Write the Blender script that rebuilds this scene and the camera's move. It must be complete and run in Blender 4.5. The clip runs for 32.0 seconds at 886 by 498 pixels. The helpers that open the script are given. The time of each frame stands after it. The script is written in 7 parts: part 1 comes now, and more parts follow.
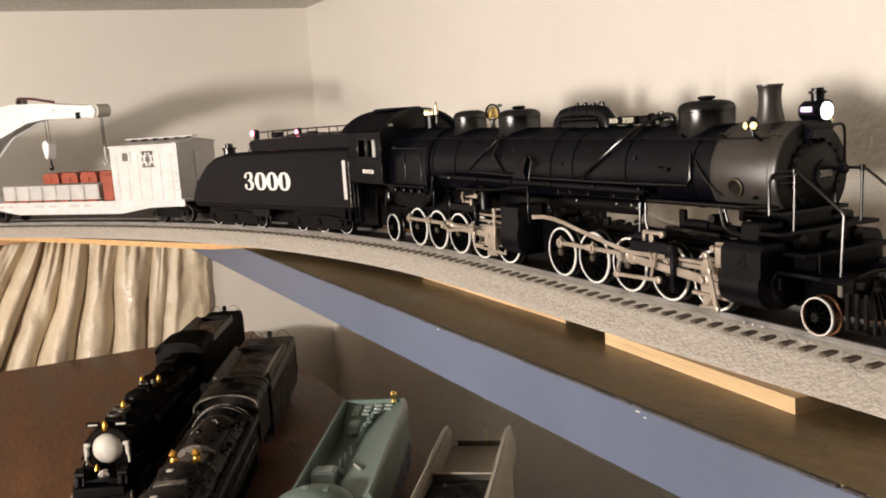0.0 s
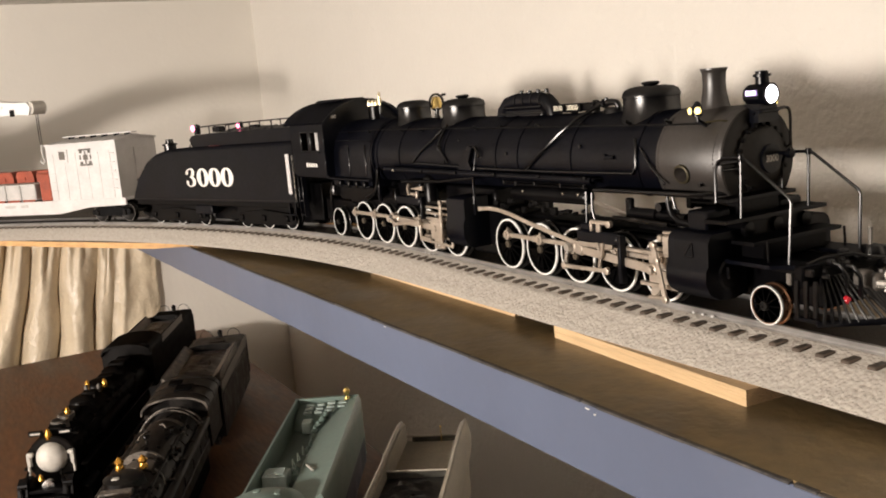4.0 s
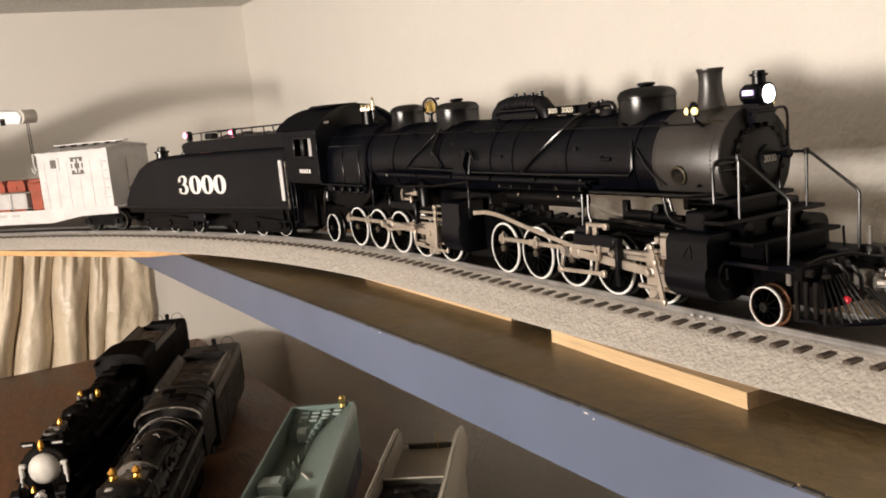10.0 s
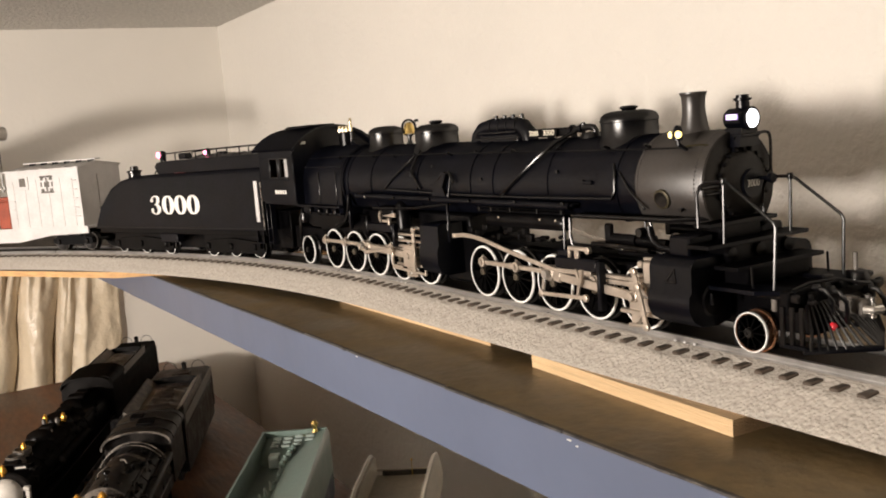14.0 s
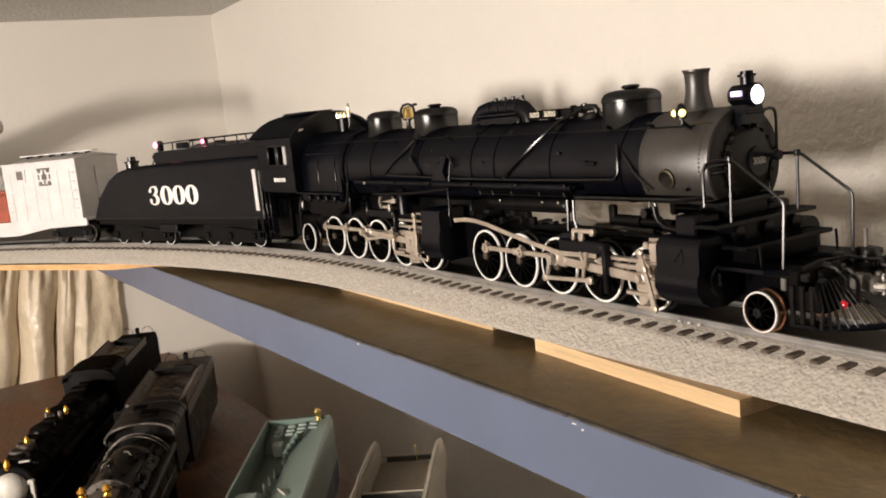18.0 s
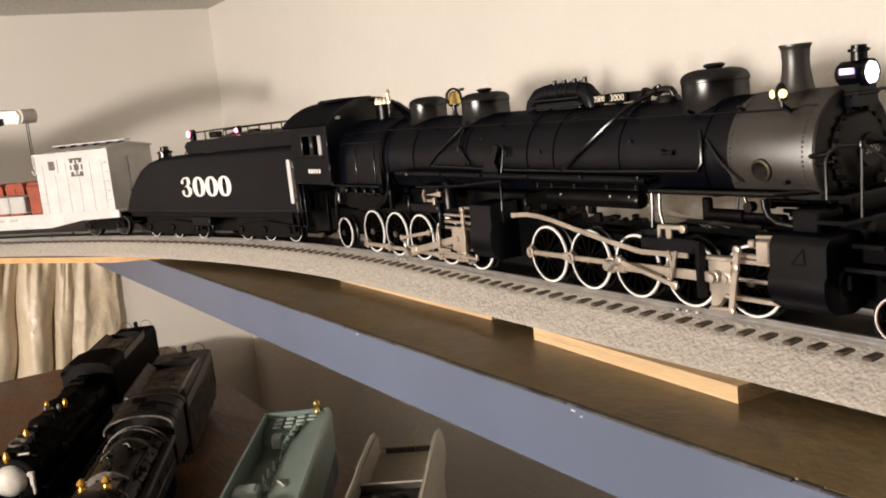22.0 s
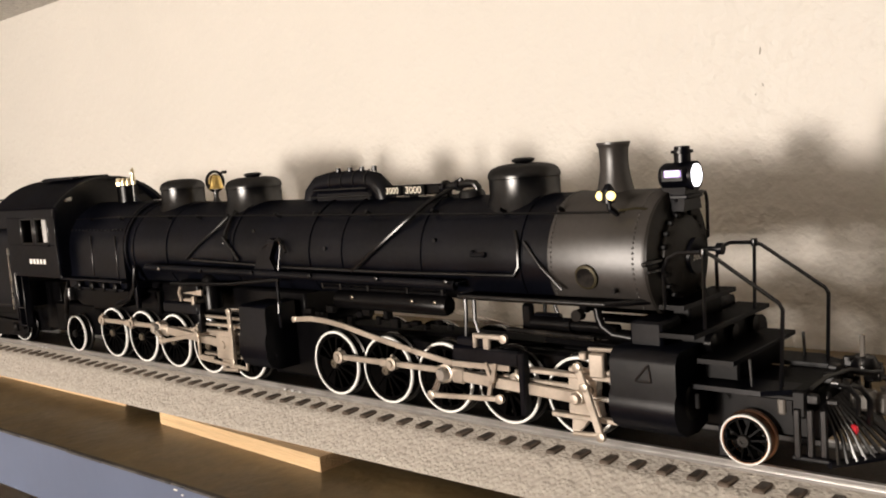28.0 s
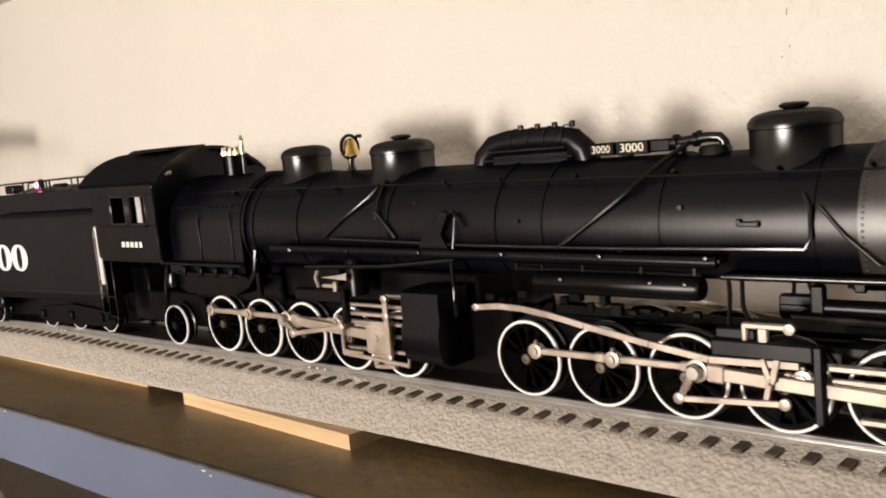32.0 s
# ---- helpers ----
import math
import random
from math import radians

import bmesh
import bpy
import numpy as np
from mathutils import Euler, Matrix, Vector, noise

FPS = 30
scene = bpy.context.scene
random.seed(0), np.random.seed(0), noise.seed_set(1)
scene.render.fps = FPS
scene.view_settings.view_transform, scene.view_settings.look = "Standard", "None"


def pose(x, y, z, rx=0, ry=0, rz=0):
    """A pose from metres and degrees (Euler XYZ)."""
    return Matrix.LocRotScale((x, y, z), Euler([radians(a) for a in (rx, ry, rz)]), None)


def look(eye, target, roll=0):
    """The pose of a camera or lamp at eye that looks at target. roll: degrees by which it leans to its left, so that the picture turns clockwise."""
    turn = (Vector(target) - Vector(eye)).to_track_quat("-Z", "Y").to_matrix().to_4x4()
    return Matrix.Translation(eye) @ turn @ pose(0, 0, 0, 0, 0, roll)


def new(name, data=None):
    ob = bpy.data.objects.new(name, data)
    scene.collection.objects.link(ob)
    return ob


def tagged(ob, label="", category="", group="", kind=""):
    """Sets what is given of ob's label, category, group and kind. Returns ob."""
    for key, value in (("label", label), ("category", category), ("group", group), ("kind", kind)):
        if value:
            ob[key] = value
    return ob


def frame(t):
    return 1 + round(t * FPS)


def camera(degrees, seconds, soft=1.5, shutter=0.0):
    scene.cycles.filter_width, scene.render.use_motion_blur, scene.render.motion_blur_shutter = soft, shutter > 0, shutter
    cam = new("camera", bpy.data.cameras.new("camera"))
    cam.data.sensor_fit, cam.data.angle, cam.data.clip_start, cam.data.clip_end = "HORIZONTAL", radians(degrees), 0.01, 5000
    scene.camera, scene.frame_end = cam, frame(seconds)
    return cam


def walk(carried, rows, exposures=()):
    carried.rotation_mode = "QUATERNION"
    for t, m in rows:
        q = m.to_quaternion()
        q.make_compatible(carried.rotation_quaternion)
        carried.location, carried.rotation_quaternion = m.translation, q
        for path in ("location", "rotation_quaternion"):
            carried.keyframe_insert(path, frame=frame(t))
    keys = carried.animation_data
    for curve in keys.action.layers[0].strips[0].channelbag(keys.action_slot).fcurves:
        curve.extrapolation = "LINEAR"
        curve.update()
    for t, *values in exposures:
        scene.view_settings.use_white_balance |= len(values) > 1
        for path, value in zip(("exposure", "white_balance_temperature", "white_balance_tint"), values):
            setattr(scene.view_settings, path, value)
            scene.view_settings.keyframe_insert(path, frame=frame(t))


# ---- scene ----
SHOT = 32.0
cam = camera(51.7, SHOT, soft=1.9, shutter=0.4)
ROWS = [
    (0.0, 0.2427, -0.1675, 0.0538, 64.02, -8.43, 3.80),
    (0.5, 0.2410, -0.1645, 0.0546, 63.36, -8.75, 4.22),
    (1.0, 0.2398, -0.1640, 0.0548, 62.50, -8.95, 4.55),
    (1.5, 0.2400, -0.1628, 0.0554, 61.61, -8.99, 4.56),
    (2.0, 0.2392, -0.1617, 0.0543, 61.35, -9.23, 4.75),
    (2.5, 0.2377, -0.1605, 0.0540, 61.33, -9.44, 4.86),
    (3.0, 0.2374, -0.1605, 0.0537, 61.26, -9.40, 5.02),
    (3.5, 0.2372, -0.1601, 0.0540, 61.15, -9.38, 4.98),
    (5.5, 0.2375, -0.1617, 0.0541, 61.09, -9.30, 5.04),
    (6.0, 0.2365, -0.1613, 0.0534, 61.03, -9.41, 5.15),
    (6.5, 0.2369, -0.1615, 0.0543, 60.84, -9.33, 5.06),
    (7.0, 0.2371, -0.1619, 0.0544, 60.75, -9.10, 5.19),
    (7.5, 0.2371, -0.1608, 0.0542, 60.67, -8.76, 5.07),
    (8.0, 0.2374, -0.1605, 0.0538, 60.59, -8.62, 5.12),
    (8.5, 0.2369, -0.1596, 0.0535, 60.65, -8.66, 5.31),
    (9.0, 0.2362, -0.1592, 0.0534, 60.80, -8.80, 5.43),
    (9.5, 0.2359, -0.1597, 0.0529, 60.78, -8.95, 5.40),
    (10.0, 0.2350, -0.1596, 0.0529, 60.69, -8.94, 5.41),
    (10.5, 0.2357, -0.1585, 0.0531, 60.60, -9.01, 5.52),
    (11.0, 0.2360, -0.1600, 0.0539, 60.76, -8.91, 5.44),
    (11.5, 0.2359, -0.1600, 0.0535, 60.72, -8.77, 5.41),
    (12.0, 0.2361, -0.1599, 0.0533, 60.80, -8.77, 5.36),
    (12.5, 0.2349, -0.1607, 0.0534, 60.69, -8.63, 5.34),
    (13.0, 0.2320, -0.1608, 0.0526, 60.34, -8.16, 4.89),
    (13.5, 0.2316, -0.1596, 0.0523, 58.98, -7.42, 4.52),
    (14.0, 0.2307, -0.1594, 0.0520, 59.06, -7.55, 4.64),
    (14.5, 0.2305, -0.1588, 0.0523, 59.20, -7.60, 4.87),
    (16.5, 0.2297, -0.1578, 0.0504, 58.82, -8.03, 5.40),
    (17.0, 0.2286, -0.1577, 0.0510, 58.80, -8.24, 5.35),
    (17.5, 0.2288, -0.1561, 0.0512, 58.79, -8.44, 5.64),
    (18.0, 0.2287, -0.1585, 0.0516, 58.87, -8.49, 5.78),
    (18.5, 0.2301, -0.1611, 0.0521, 58.80, -8.49, 5.54),
    (19.0, 0.2303, -0.1612, 0.0517, 58.66, -8.52, 5.78),
    (19.5, 0.2294, -0.1614, 0.0513, 58.56, -8.62, 5.77),
    (20.0, 0.2298, -0.1618, 0.0513, 58.53, -8.56, 5.76),
    (20.5, 0.2294, -0.1610, 0.0507, 58.54, -8.64, 5.74),
    (21.0, 0.2282, -0.1594, 0.0499, 58.70, -8.69, 5.84),
    (21.5, 0.2289, -0.1591, 0.0500, 58.73, -8.74, 5.83),
    (22.0, 0.2292, -0.1593, 0.0503, 58.71, -8.82, 5.86),
    (22.5, 0.2270, -0.1609, 0.0497, 58.60, -8.69, 5.62),
    (23.0, 0.2274, -0.1614, 0.0496, 58.21, -8.36, 5.18),
    (23.5, 0.2285, -0.1624, 0.0504, 58.09, -8.07, 4.88),
    (24.0, 0.2299, -0.1615, 0.0518, 57.91, -7.88, 4.66),
    (24.5, 0.2298, -0.1605, 0.0524, 57.65, -7.82, 4.78),
    (26.5, 0.2398, -0.1558, 0.0548, 52.30, -6.29, 5.62),
    (27.0, 0.2475, -0.1543, 0.0559, 49.14, -5.74, 5.12),
    (27.5, 0.2596, -0.1528, 0.0517, 43.50, -5.02, 3.99),
    (28.0, 0.2631, -0.1539, 0.0554, 41.04, -5.82, 4.27),
    (28.5, 0.2627, -0.1530, 0.0550, 40.24, -6.81, 4.73),
    (29.0, 0.2621, -0.1530, 0.0549, 40.78, -6.99, 4.96),
    (29.5, 0.2615, -0.1518, 0.0546, 41.03, -7.15, 5.34),
    (30.0, 0.2598, -0.1509, 0.0540, 41.08, -7.07, 5.30),
    (30.5, 0.2599, -0.1502, 0.0537, 41.34, -7.01, 5.44),
    (31.0, 0.2595, -0.1516, 0.0540, 41.29, -7.05, 5.33),
    (31.5, 0.2581, -0.1515, 0.0539, 41.38, -7.15, 5.48),
    (32.0, 0.2570, -0.1530, 0.0544, 41.48, -7.29, 5.49),
]
EXPOSURES = ((0.0, 0.0, 6500, 10), (SHOT, 0.0, 6500, 10))
walk(cam, [(t, pose(x, y, z, 90 + pitch, roll, yaw)) for t, x, y, z, yaw, pitch, roll in ROWS], EXPOSURES)

# ---- light: one warm room lamp behind the camera, an added fill lamp, soft light of the closed room ----
WALL_Y, WALL_X, CEIL_Z, TABLE_Z, FLOOR_Z = 0.128, -0.66, 0.167, -0.138, -2.2
world = bpy.data.worlds.new("room_dark")
world.use_nodes = True
world.node_tree.nodes["Background"].inputs[0].default_value = (1.0, 0.8, 0.6, 1)
world.node_tree.nodes["Background"].inputs[1].default_value = 0.003
scene.world = world


def room_lamp(name, energy, colour, m, size):
    data = bpy.data.lights.new(name, "AREA")
    data.shape, data.size, data.energy, data.color = "DISK", size, energy, colour
    ob = new(name, data)
    ob.matrix_world = m
    return ob


room_lamp("room_lamp", 7.3, (1.0, 0.89, 0.79), look((0.075, -0.76, 0.040), (-0.38, 0.1, 0.0)), 0.07)
# Added fill that lifts the left wall and the shadows.
room_lamp("fill_lamp", 10.0, (1.0, 0.89, 0.80), look((0.02, -1.5, 0.150), (-0.45, 0.1, 0.02)), 0.3)

# ---- small mesh library ----
class Geo:
    """Vertices and faces of one mesh."""

    def __init__(self, k=1.0):
        self.v, self.f, self.k = [], [], k

    def add(self, verts, faces):
        n = len(self.v)
        self.v += [tuple(p) for p in verts]
        self.f += [tuple(i + n for i in f) for f in faces]
        return self

    def box(self, c, s, b=0.0, m=None):
        """A box with its twelve edges chamfered by b."""
        hx, hy, hz = s[0] / 2, s[1] / 2, s[2] / 2
        b = min(b, hx * 0.9, hy * 0.9, hz * 0.9)
        if b <= 0:
            vs = [Vector((x * hx, y * hy, z * hz)) for x in (-1, 1) for y in (-1, 1) for z in (-1, 1)]
            fs = [(0, 1, 3, 2), (4, 6, 7, 5), (0, 4, 5, 1), (2, 3, 7, 6), (0, 2, 6, 4), (1, 5, 7, 3)]
        else:
            vs, at = [], {}
            for x in (-1, 1):
                for y in (-1, 1):
                    for z in (-1, 1):
                        for a in range(3):
                            p = [x * (hx - b), y * (hy - b), z * (hz - b)]
                            p[a] = (x, y, z)[a] * (hx, hy, hz)[a]
                            at[x, y, z, a] = len(vs)
                            vs.append(Vector(p))
            fs = []
            for a in range(3):
                u, w = (a + 1) % 3, (a + 2) % 3
                for sg in (-1, 1):
                    ring = []
                    for pu, pw in ((-1, -1), (1, -1), (1, 1), (-1, 1)):
                        k = [0, 0, 0]
                        k[a], k[u], k[w] = sg, pu, pw
                        ring.append(at[(*k, a)])
                    fs.append(ring if sg > 0 else ring[::-1])
                for pu in (-1, 1):
                    for pw in (-1, 1):
                        k0, k1 = [0, 0, 0], [0, 0, 0]
                        k0[a], k0[u], k0[w] = -1, pu, pw
                        k1[a], k1[u], k1[w] = 1, pu, pw
                        q = [at[(*k0, u)], at[(*k1, u)], at[(*k1, w)], at[(*k0, w)]]
                        fs.append(q if pu * pw > 0 else q[::-1])
            for x in (-1, 1):
                for y in (-1, 1):
                    for z in (-1, 1):
                        q = [at[x, y, z, a] for a in range(3)]
                        fs.append(q if x * y * z > 0 else q[::-1])
        m = (m or Matrix.Identity(4))
        return self.add([m @ (v + Vector(c)) for v in vs], fs)

    def tube(self, pts, r, seg=8, caps=True, r2=None):
        """A round bar along a polyline."""
        pts = [Vector(p) for p in pts]
        n = len(pts)
        rings, up = [], None
        for i, p in enumerate(pts):
            d = (pts[min(i + 1, n - 1)] - pts[max(i - 1, 0)]).normalized()
            if up is None:
                up = Vector((0, 0, 1)) if abs(d.z) < 0.9 else Vector((0, 1, 0))
            side = d.cross(up).normalized()
            up = side.cross(d).normalized()
            rr = r if r2 is None else r + (r2 - r) * i / max(1, n - 1)
            rings.append([p + side * (rr * math.cos(2 * math.pi * k / seg)) + up * (rr * math.sin(2 * math.pi * k / seg)) for k in range(seg)])
        fs = []
        for i in range(n - 1):
            for k in range(seg):
                k2 = (k + 1) % seg
                fs.append((i * seg + k, (i + 1) * seg + k, (i + 1) * seg + k2, i * seg + k2))
        if caps:
            fs.append(tuple(range(seg)))
            fs.append(tuple(reversed(range((n - 1) * seg, n * seg))))
        return self.add([v for ring in rings for v in ring], fs)

    def lathe(self, prof, c=(0, 0, 0), axis="z", seg=24, closed=False):
        """A turned body: prof holds (radius, height) pairs."""
        rot = {"z": Matrix.Identity(3), "x": Matrix(((0, 0, 1), (1, 0, 0), (0, 1, 0))), "y": Matrix(((1, 0, 0), (0, 0, -1), (0, 1, 0)))}[axis]
        vs, fs = [], []
        for r, h in prof:
            for k in range(seg):
                a = 2 * math.pi * k / seg
                vs.append(Vector(c) + rot @ Vector((r * math.cos(a), r * math.sin(a), h)))
        n = len(prof)
        for i in range(n if closed else n - 1):
            j = (i + 1) % n
            for k in range(seg):
                k2 = (k + 1) % seg
                fs.append((i * seg + k, i * seg + k2, j * seg + k2, j * seg + k))
        if not closed:
            fs.append(tuple(reversed(range(seg))))
            fs.append(tuple(range((n - 1) * seg, n * seg)))
        return self.add(vs, fs)

    def prism(self, poly, a0, a1, axis="y"):
        """A flat outline drawn out along an axis. The outline is in the two other axes, in their order."""
        def at(u, w, a):
            return {"x": (a, u, w), "y": (u, a, w), "z": (u, w, a)}[axis]
        n = len(poly)
        vs = [at(u, w, a0) for u, w in poly] + [at(u, w, a1) for u, w in poly]
        fs = [tuple(range(n)), tuple(reversed(range(n, 2 * n)))] + [(i, i + n, (i + 1) % n + n, (i + 1) % n) for i in range(n)]
        return self.add(vs, fs)

    def sweep(self, lines):
        """A skin over parallel lines of points."""
        n = len(lines[0])
        fs = [(i * n + j, i * n + j + 1, (i + 1) * n + j + 1, (i + 1) * n + j) for i in range(len(lines) - 1) for j in range(n - 1)]
        return self.add([p for ln in lines for p in ln], fs)

    def mesh(self, name, material, smooth=38):
        me = bpy.data.meshes.new(name)
        me.from_pydata([(x * self.k, y * self.k, z * self.k) for x, y, z in self.v], [], self.f)
        bm = bmesh.new()
        bm.from_mesh(me)
        bmesh.ops.recalc_face_normals(bm, faces=bm.faces)
        bm.to_mesh(me)
        bm.free()
        if smooth:
            me.polygons.foreach_set("use_smooth", [True] * len(me.polygons))
            me.set_sharp_from_angle(angle=radians(smooth))
        me.materials.append(material)
        return me


def part(name, geo, material, parent=None, label="", smooth=38, m=None):
    ob = new(name, geo if isinstance(geo, bpy.types.Mesh) else geo.mesh(name, material, smooth))
    if parent is not None:
        ob.parent = parent
    if m is not None:
        ob.matrix_basis = m
    if label:
        ob["label"] = label
    return ob


def thing(name, label, category, m=None, group="", kind=""):
    ob = tagged(new(name), label, category, group, kind)
    if m is not None:
        ob.matrix_basis = m
    return ob


def solid(name, geo, material, label, category, group="", kind="", smooth=38):
    return tagged(part(name, geo, material, smooth=smooth), label, category, group, kind)


def writing(name, text, size, material, parent, m, stretch=1.0, bold=0.0, label=""):
    """Raised letters in the built-in font, turned into a mesh."""
    cu = bpy.data.curves.new(name, "FONT")
    cu.body, cu.size, cu.align_x, cu.align_y, cu.extrude, cu.offset = text, size, "CENTER", "CENTER", size * 0.012, bold
    cu.resolution_u = 3
    tmp = bpy.data.objects.new(name, cu)
    me = bpy.data.meshes.new_from_object(tmp)
    bpy.data.objects.remove(tmp)
    for v in me.vertices:
        v.co.x *= stretch
    me.materials.clear()
    me.materials.append(material)
    return part(name, me, material, parent, label, m=m)


# ---- materials ----
def surface(name, colour, rough=0.5, metal=0.0, spread=0.15, scale=60.0, bump=0.0, bump_scale=None, second=None, coat=0.0, rough_spread=0.1, spec=0.5, emit=None, stretch=(1, 1, 1), mix_sharp=(0.35, 0.65), per_object=0.0):
    """A procedural surface: two scales of colour variation, roughness variation and fine relief."""
    mt = bpy.data.materials.new(name)
    mt.use_nodes = True
    nt = mt.node_tree
    nd, ln = nt.nodes, nt.links
    bs = nd["Principled BSDF"]
    tc = nd.new("ShaderNodeTexCoord")
    mp = nd.new("ShaderNodeMapping")
    mp.inputs["Scale"].default_value = stretch
    ln.new(tc.outputs["Object"], mp.inputs[0])
    n1, n2 = nd.new("ShaderNodeTexNoise"), nd.new("ShaderNodeTexNoise")
    n1.inputs["Scale"].default_value, n1.inputs["Detail"].default_value = scale, 5
    n2.inputs["Scale"].default_value, n2.inputs["Detail"].default_value = scale * 7.3, 3
    for n in (n1, n2):
        ln.new(mp.outputs[0], n.inputs["Vector"])
    mid = nd.new("ShaderNodeMath")
    mid.operation = "MULTIPLY_ADD"
    mid.inputs[1].default_value, mid.inputs[2].default_value = 0.35, 0.0
    ln.new(n2.outputs[0], mid.inputs[0])
    add = nd.new("ShaderNodeMath")
    add.operation = "MULTIPLY_ADD"
    add.inputs[1].default_value = 0.65
    ln.new(n1.outputs[0], add.inputs[0])
    ln.new(mid.outputs[0], add.inputs[2])
    ramp = nd.new("ShaderNodeValToRGB")
    ramp.color_ramp.elements[0].position, ramp.color_ramp.elements[1].position = mix_sharp
    c0 = [max(0, c * (1 - spread)) for c in colour]
    c1 = list(second) if second else [min(1, c * (1 + spread)) for c in colour]
    ramp.color_ramp.elements[0].color = (*c0, 1)
    ramp.color_ramp.elements[1].color = (*c1, 1)
    ln.new(add.outputs[0], ramp.inputs[0])
    out = ramp.outputs[0]
    if per_object:
        info, hsv, ma = nd.new("ShaderNodeObjectInfo"), nd.new("ShaderNodeHueSaturation"), nd.new("ShaderNodeMath")
        ma.operation = "MULTIPLY_ADD"
        ma.inputs[1].default_value, ma.inputs[2].default_value = per_object, 1 - per_object / 2
        ln.new(info.outputs["Random"], ma.inputs[0])
        ln.new(ma.outputs[0], hsv.inputs["Value"])
        ln.new(out, hsv.inputs["Color"])
        out = hsv.outputs[0]
    ln.new(out, bs.inputs["Base Color"])
    rr = nd.new("ShaderNodeMapRange")
    rr.inputs["To Min"].default_value, rr.inputs["To Max"].default_value = max(0.03, rough - rough_spread), min(1, rough + rough_spread)
    rr.inputs["From Min"].default_value, rr.inputs["From Max"].default_value = 0.3, 0.7
    ln.new(n1.outputs[0], rr.inputs[0])
    ln.new(rr.outputs[0], bs.inputs["Roughness"])
    bs.inputs["Metallic"].default_value = metal
    bs.inputs["Specular IOR Level"].default_value = spec
    bs.inputs["Coat Weight"].default_value = coat
    if bump:
        n3, bp = nd.new("ShaderNodeTexNoise"), nd.new("ShaderNodeBump")
        n3.inputs["Scale"].default_value, n3.inputs["Detail"].default_value = bump_scale or scale * 10, 4
        ln.new(mp.outputs[0], n3.inputs["Vector"])
        ln.new(n3.outputs[0], bp.inputs["Height"])
        bp.inputs["Strength"].default_value, bp.inputs["Distance"].default_value = 1.0, bump
        ln.new(bp.outputs[0], bs.inputs["Normal"])
    if emit:
        bs.inputs["Emission Color"].default_value = (*emit[0], 1)
        bs.inputs["Emission Strength"].default_value = emit[1]
    return mt


def satin(name, colour, rough, gloss, scale=90.0, spread=0.3, tint=(1.0, 1.0, 1.0)):
    """Dark model paint: a near-black body under a soft-edged satin sheen, slightly uneven."""
    mt = bpy.data.materials.new(name)
    mt.use_nodes = True
    nd, ln = mt.node_tree.nodes, mt.node_tree.links
    nd.remove(nd["Principled BSDF"])
    tc, n1, n2 = nd.new("ShaderNodeTexCoord"), nd.new("ShaderNodeTexNoise"), nd.new("ShaderNodeTexNoise")
    n1.inputs["Scale"].default_value, n1.inputs["Detail"].default_value = scale, 5
    n2.inputs["Scale"].default_value, n2.inputs["Detail"].default_value = scale * 9, 3
    ramp, body, sheen, mix = nd.new("ShaderNodeValToRGB"), nd.new("ShaderNodeBsdfDiffuse"), nd.new("ShaderNodeBsdfGlossy"), nd.new("ShaderNodeMixShader")
    ramp.color_ramp.elements[0].position, ramp.color_ramp.elements[1].position = 0.35, 0.65
    ramp.color_ramp.elements[0].color = (*[c * (1 - spread) for c in colour], 1)
    ramp.color_ramp.elements[1].color = (*[c * (1 + spread) for c in colour], 1)
    sheen.distribution = "BECKMANN"
    sheen.inputs["Color"].default_value = (*tint, 1)
    rr, gg = nd.new("ShaderNodeMapRange"), nd.new("ShaderNodeMapRange")
    rr.inputs["To Min"].default_value, rr.inputs["To Max"].default_value = rough * 0.92, rough * 1.08
    gg.inputs["To Min"].default_value, gg.inputs["To Max"].default_value = gloss * 0.85, gloss * 1.15
    for n in (n1, n2):
        ln.new(tc.outputs["Object"], n.inputs["Vector"])
    ln.new(n1.outputs[0], ramp.inputs[0])
    ln.new(n1.outputs[0], rr.inputs[0])
    ln.new(n2.outputs[0], gg.inputs[0])
    ln.new(ramp.outputs[0], body.inputs["Color"])
    ln.new(rr.outputs[0], sheen.inputs["Roughness"])
    ln.new(gg.outputs[0], mix.inputs[0])
    ln.new(body.outputs[0], mix.inputs[1])
    ln.new(sheen.outputs[0], mix.inputs[2])
    ln.new(mix.outputs[0], nd["Material Output"].inputs["Surface"])
    return mt


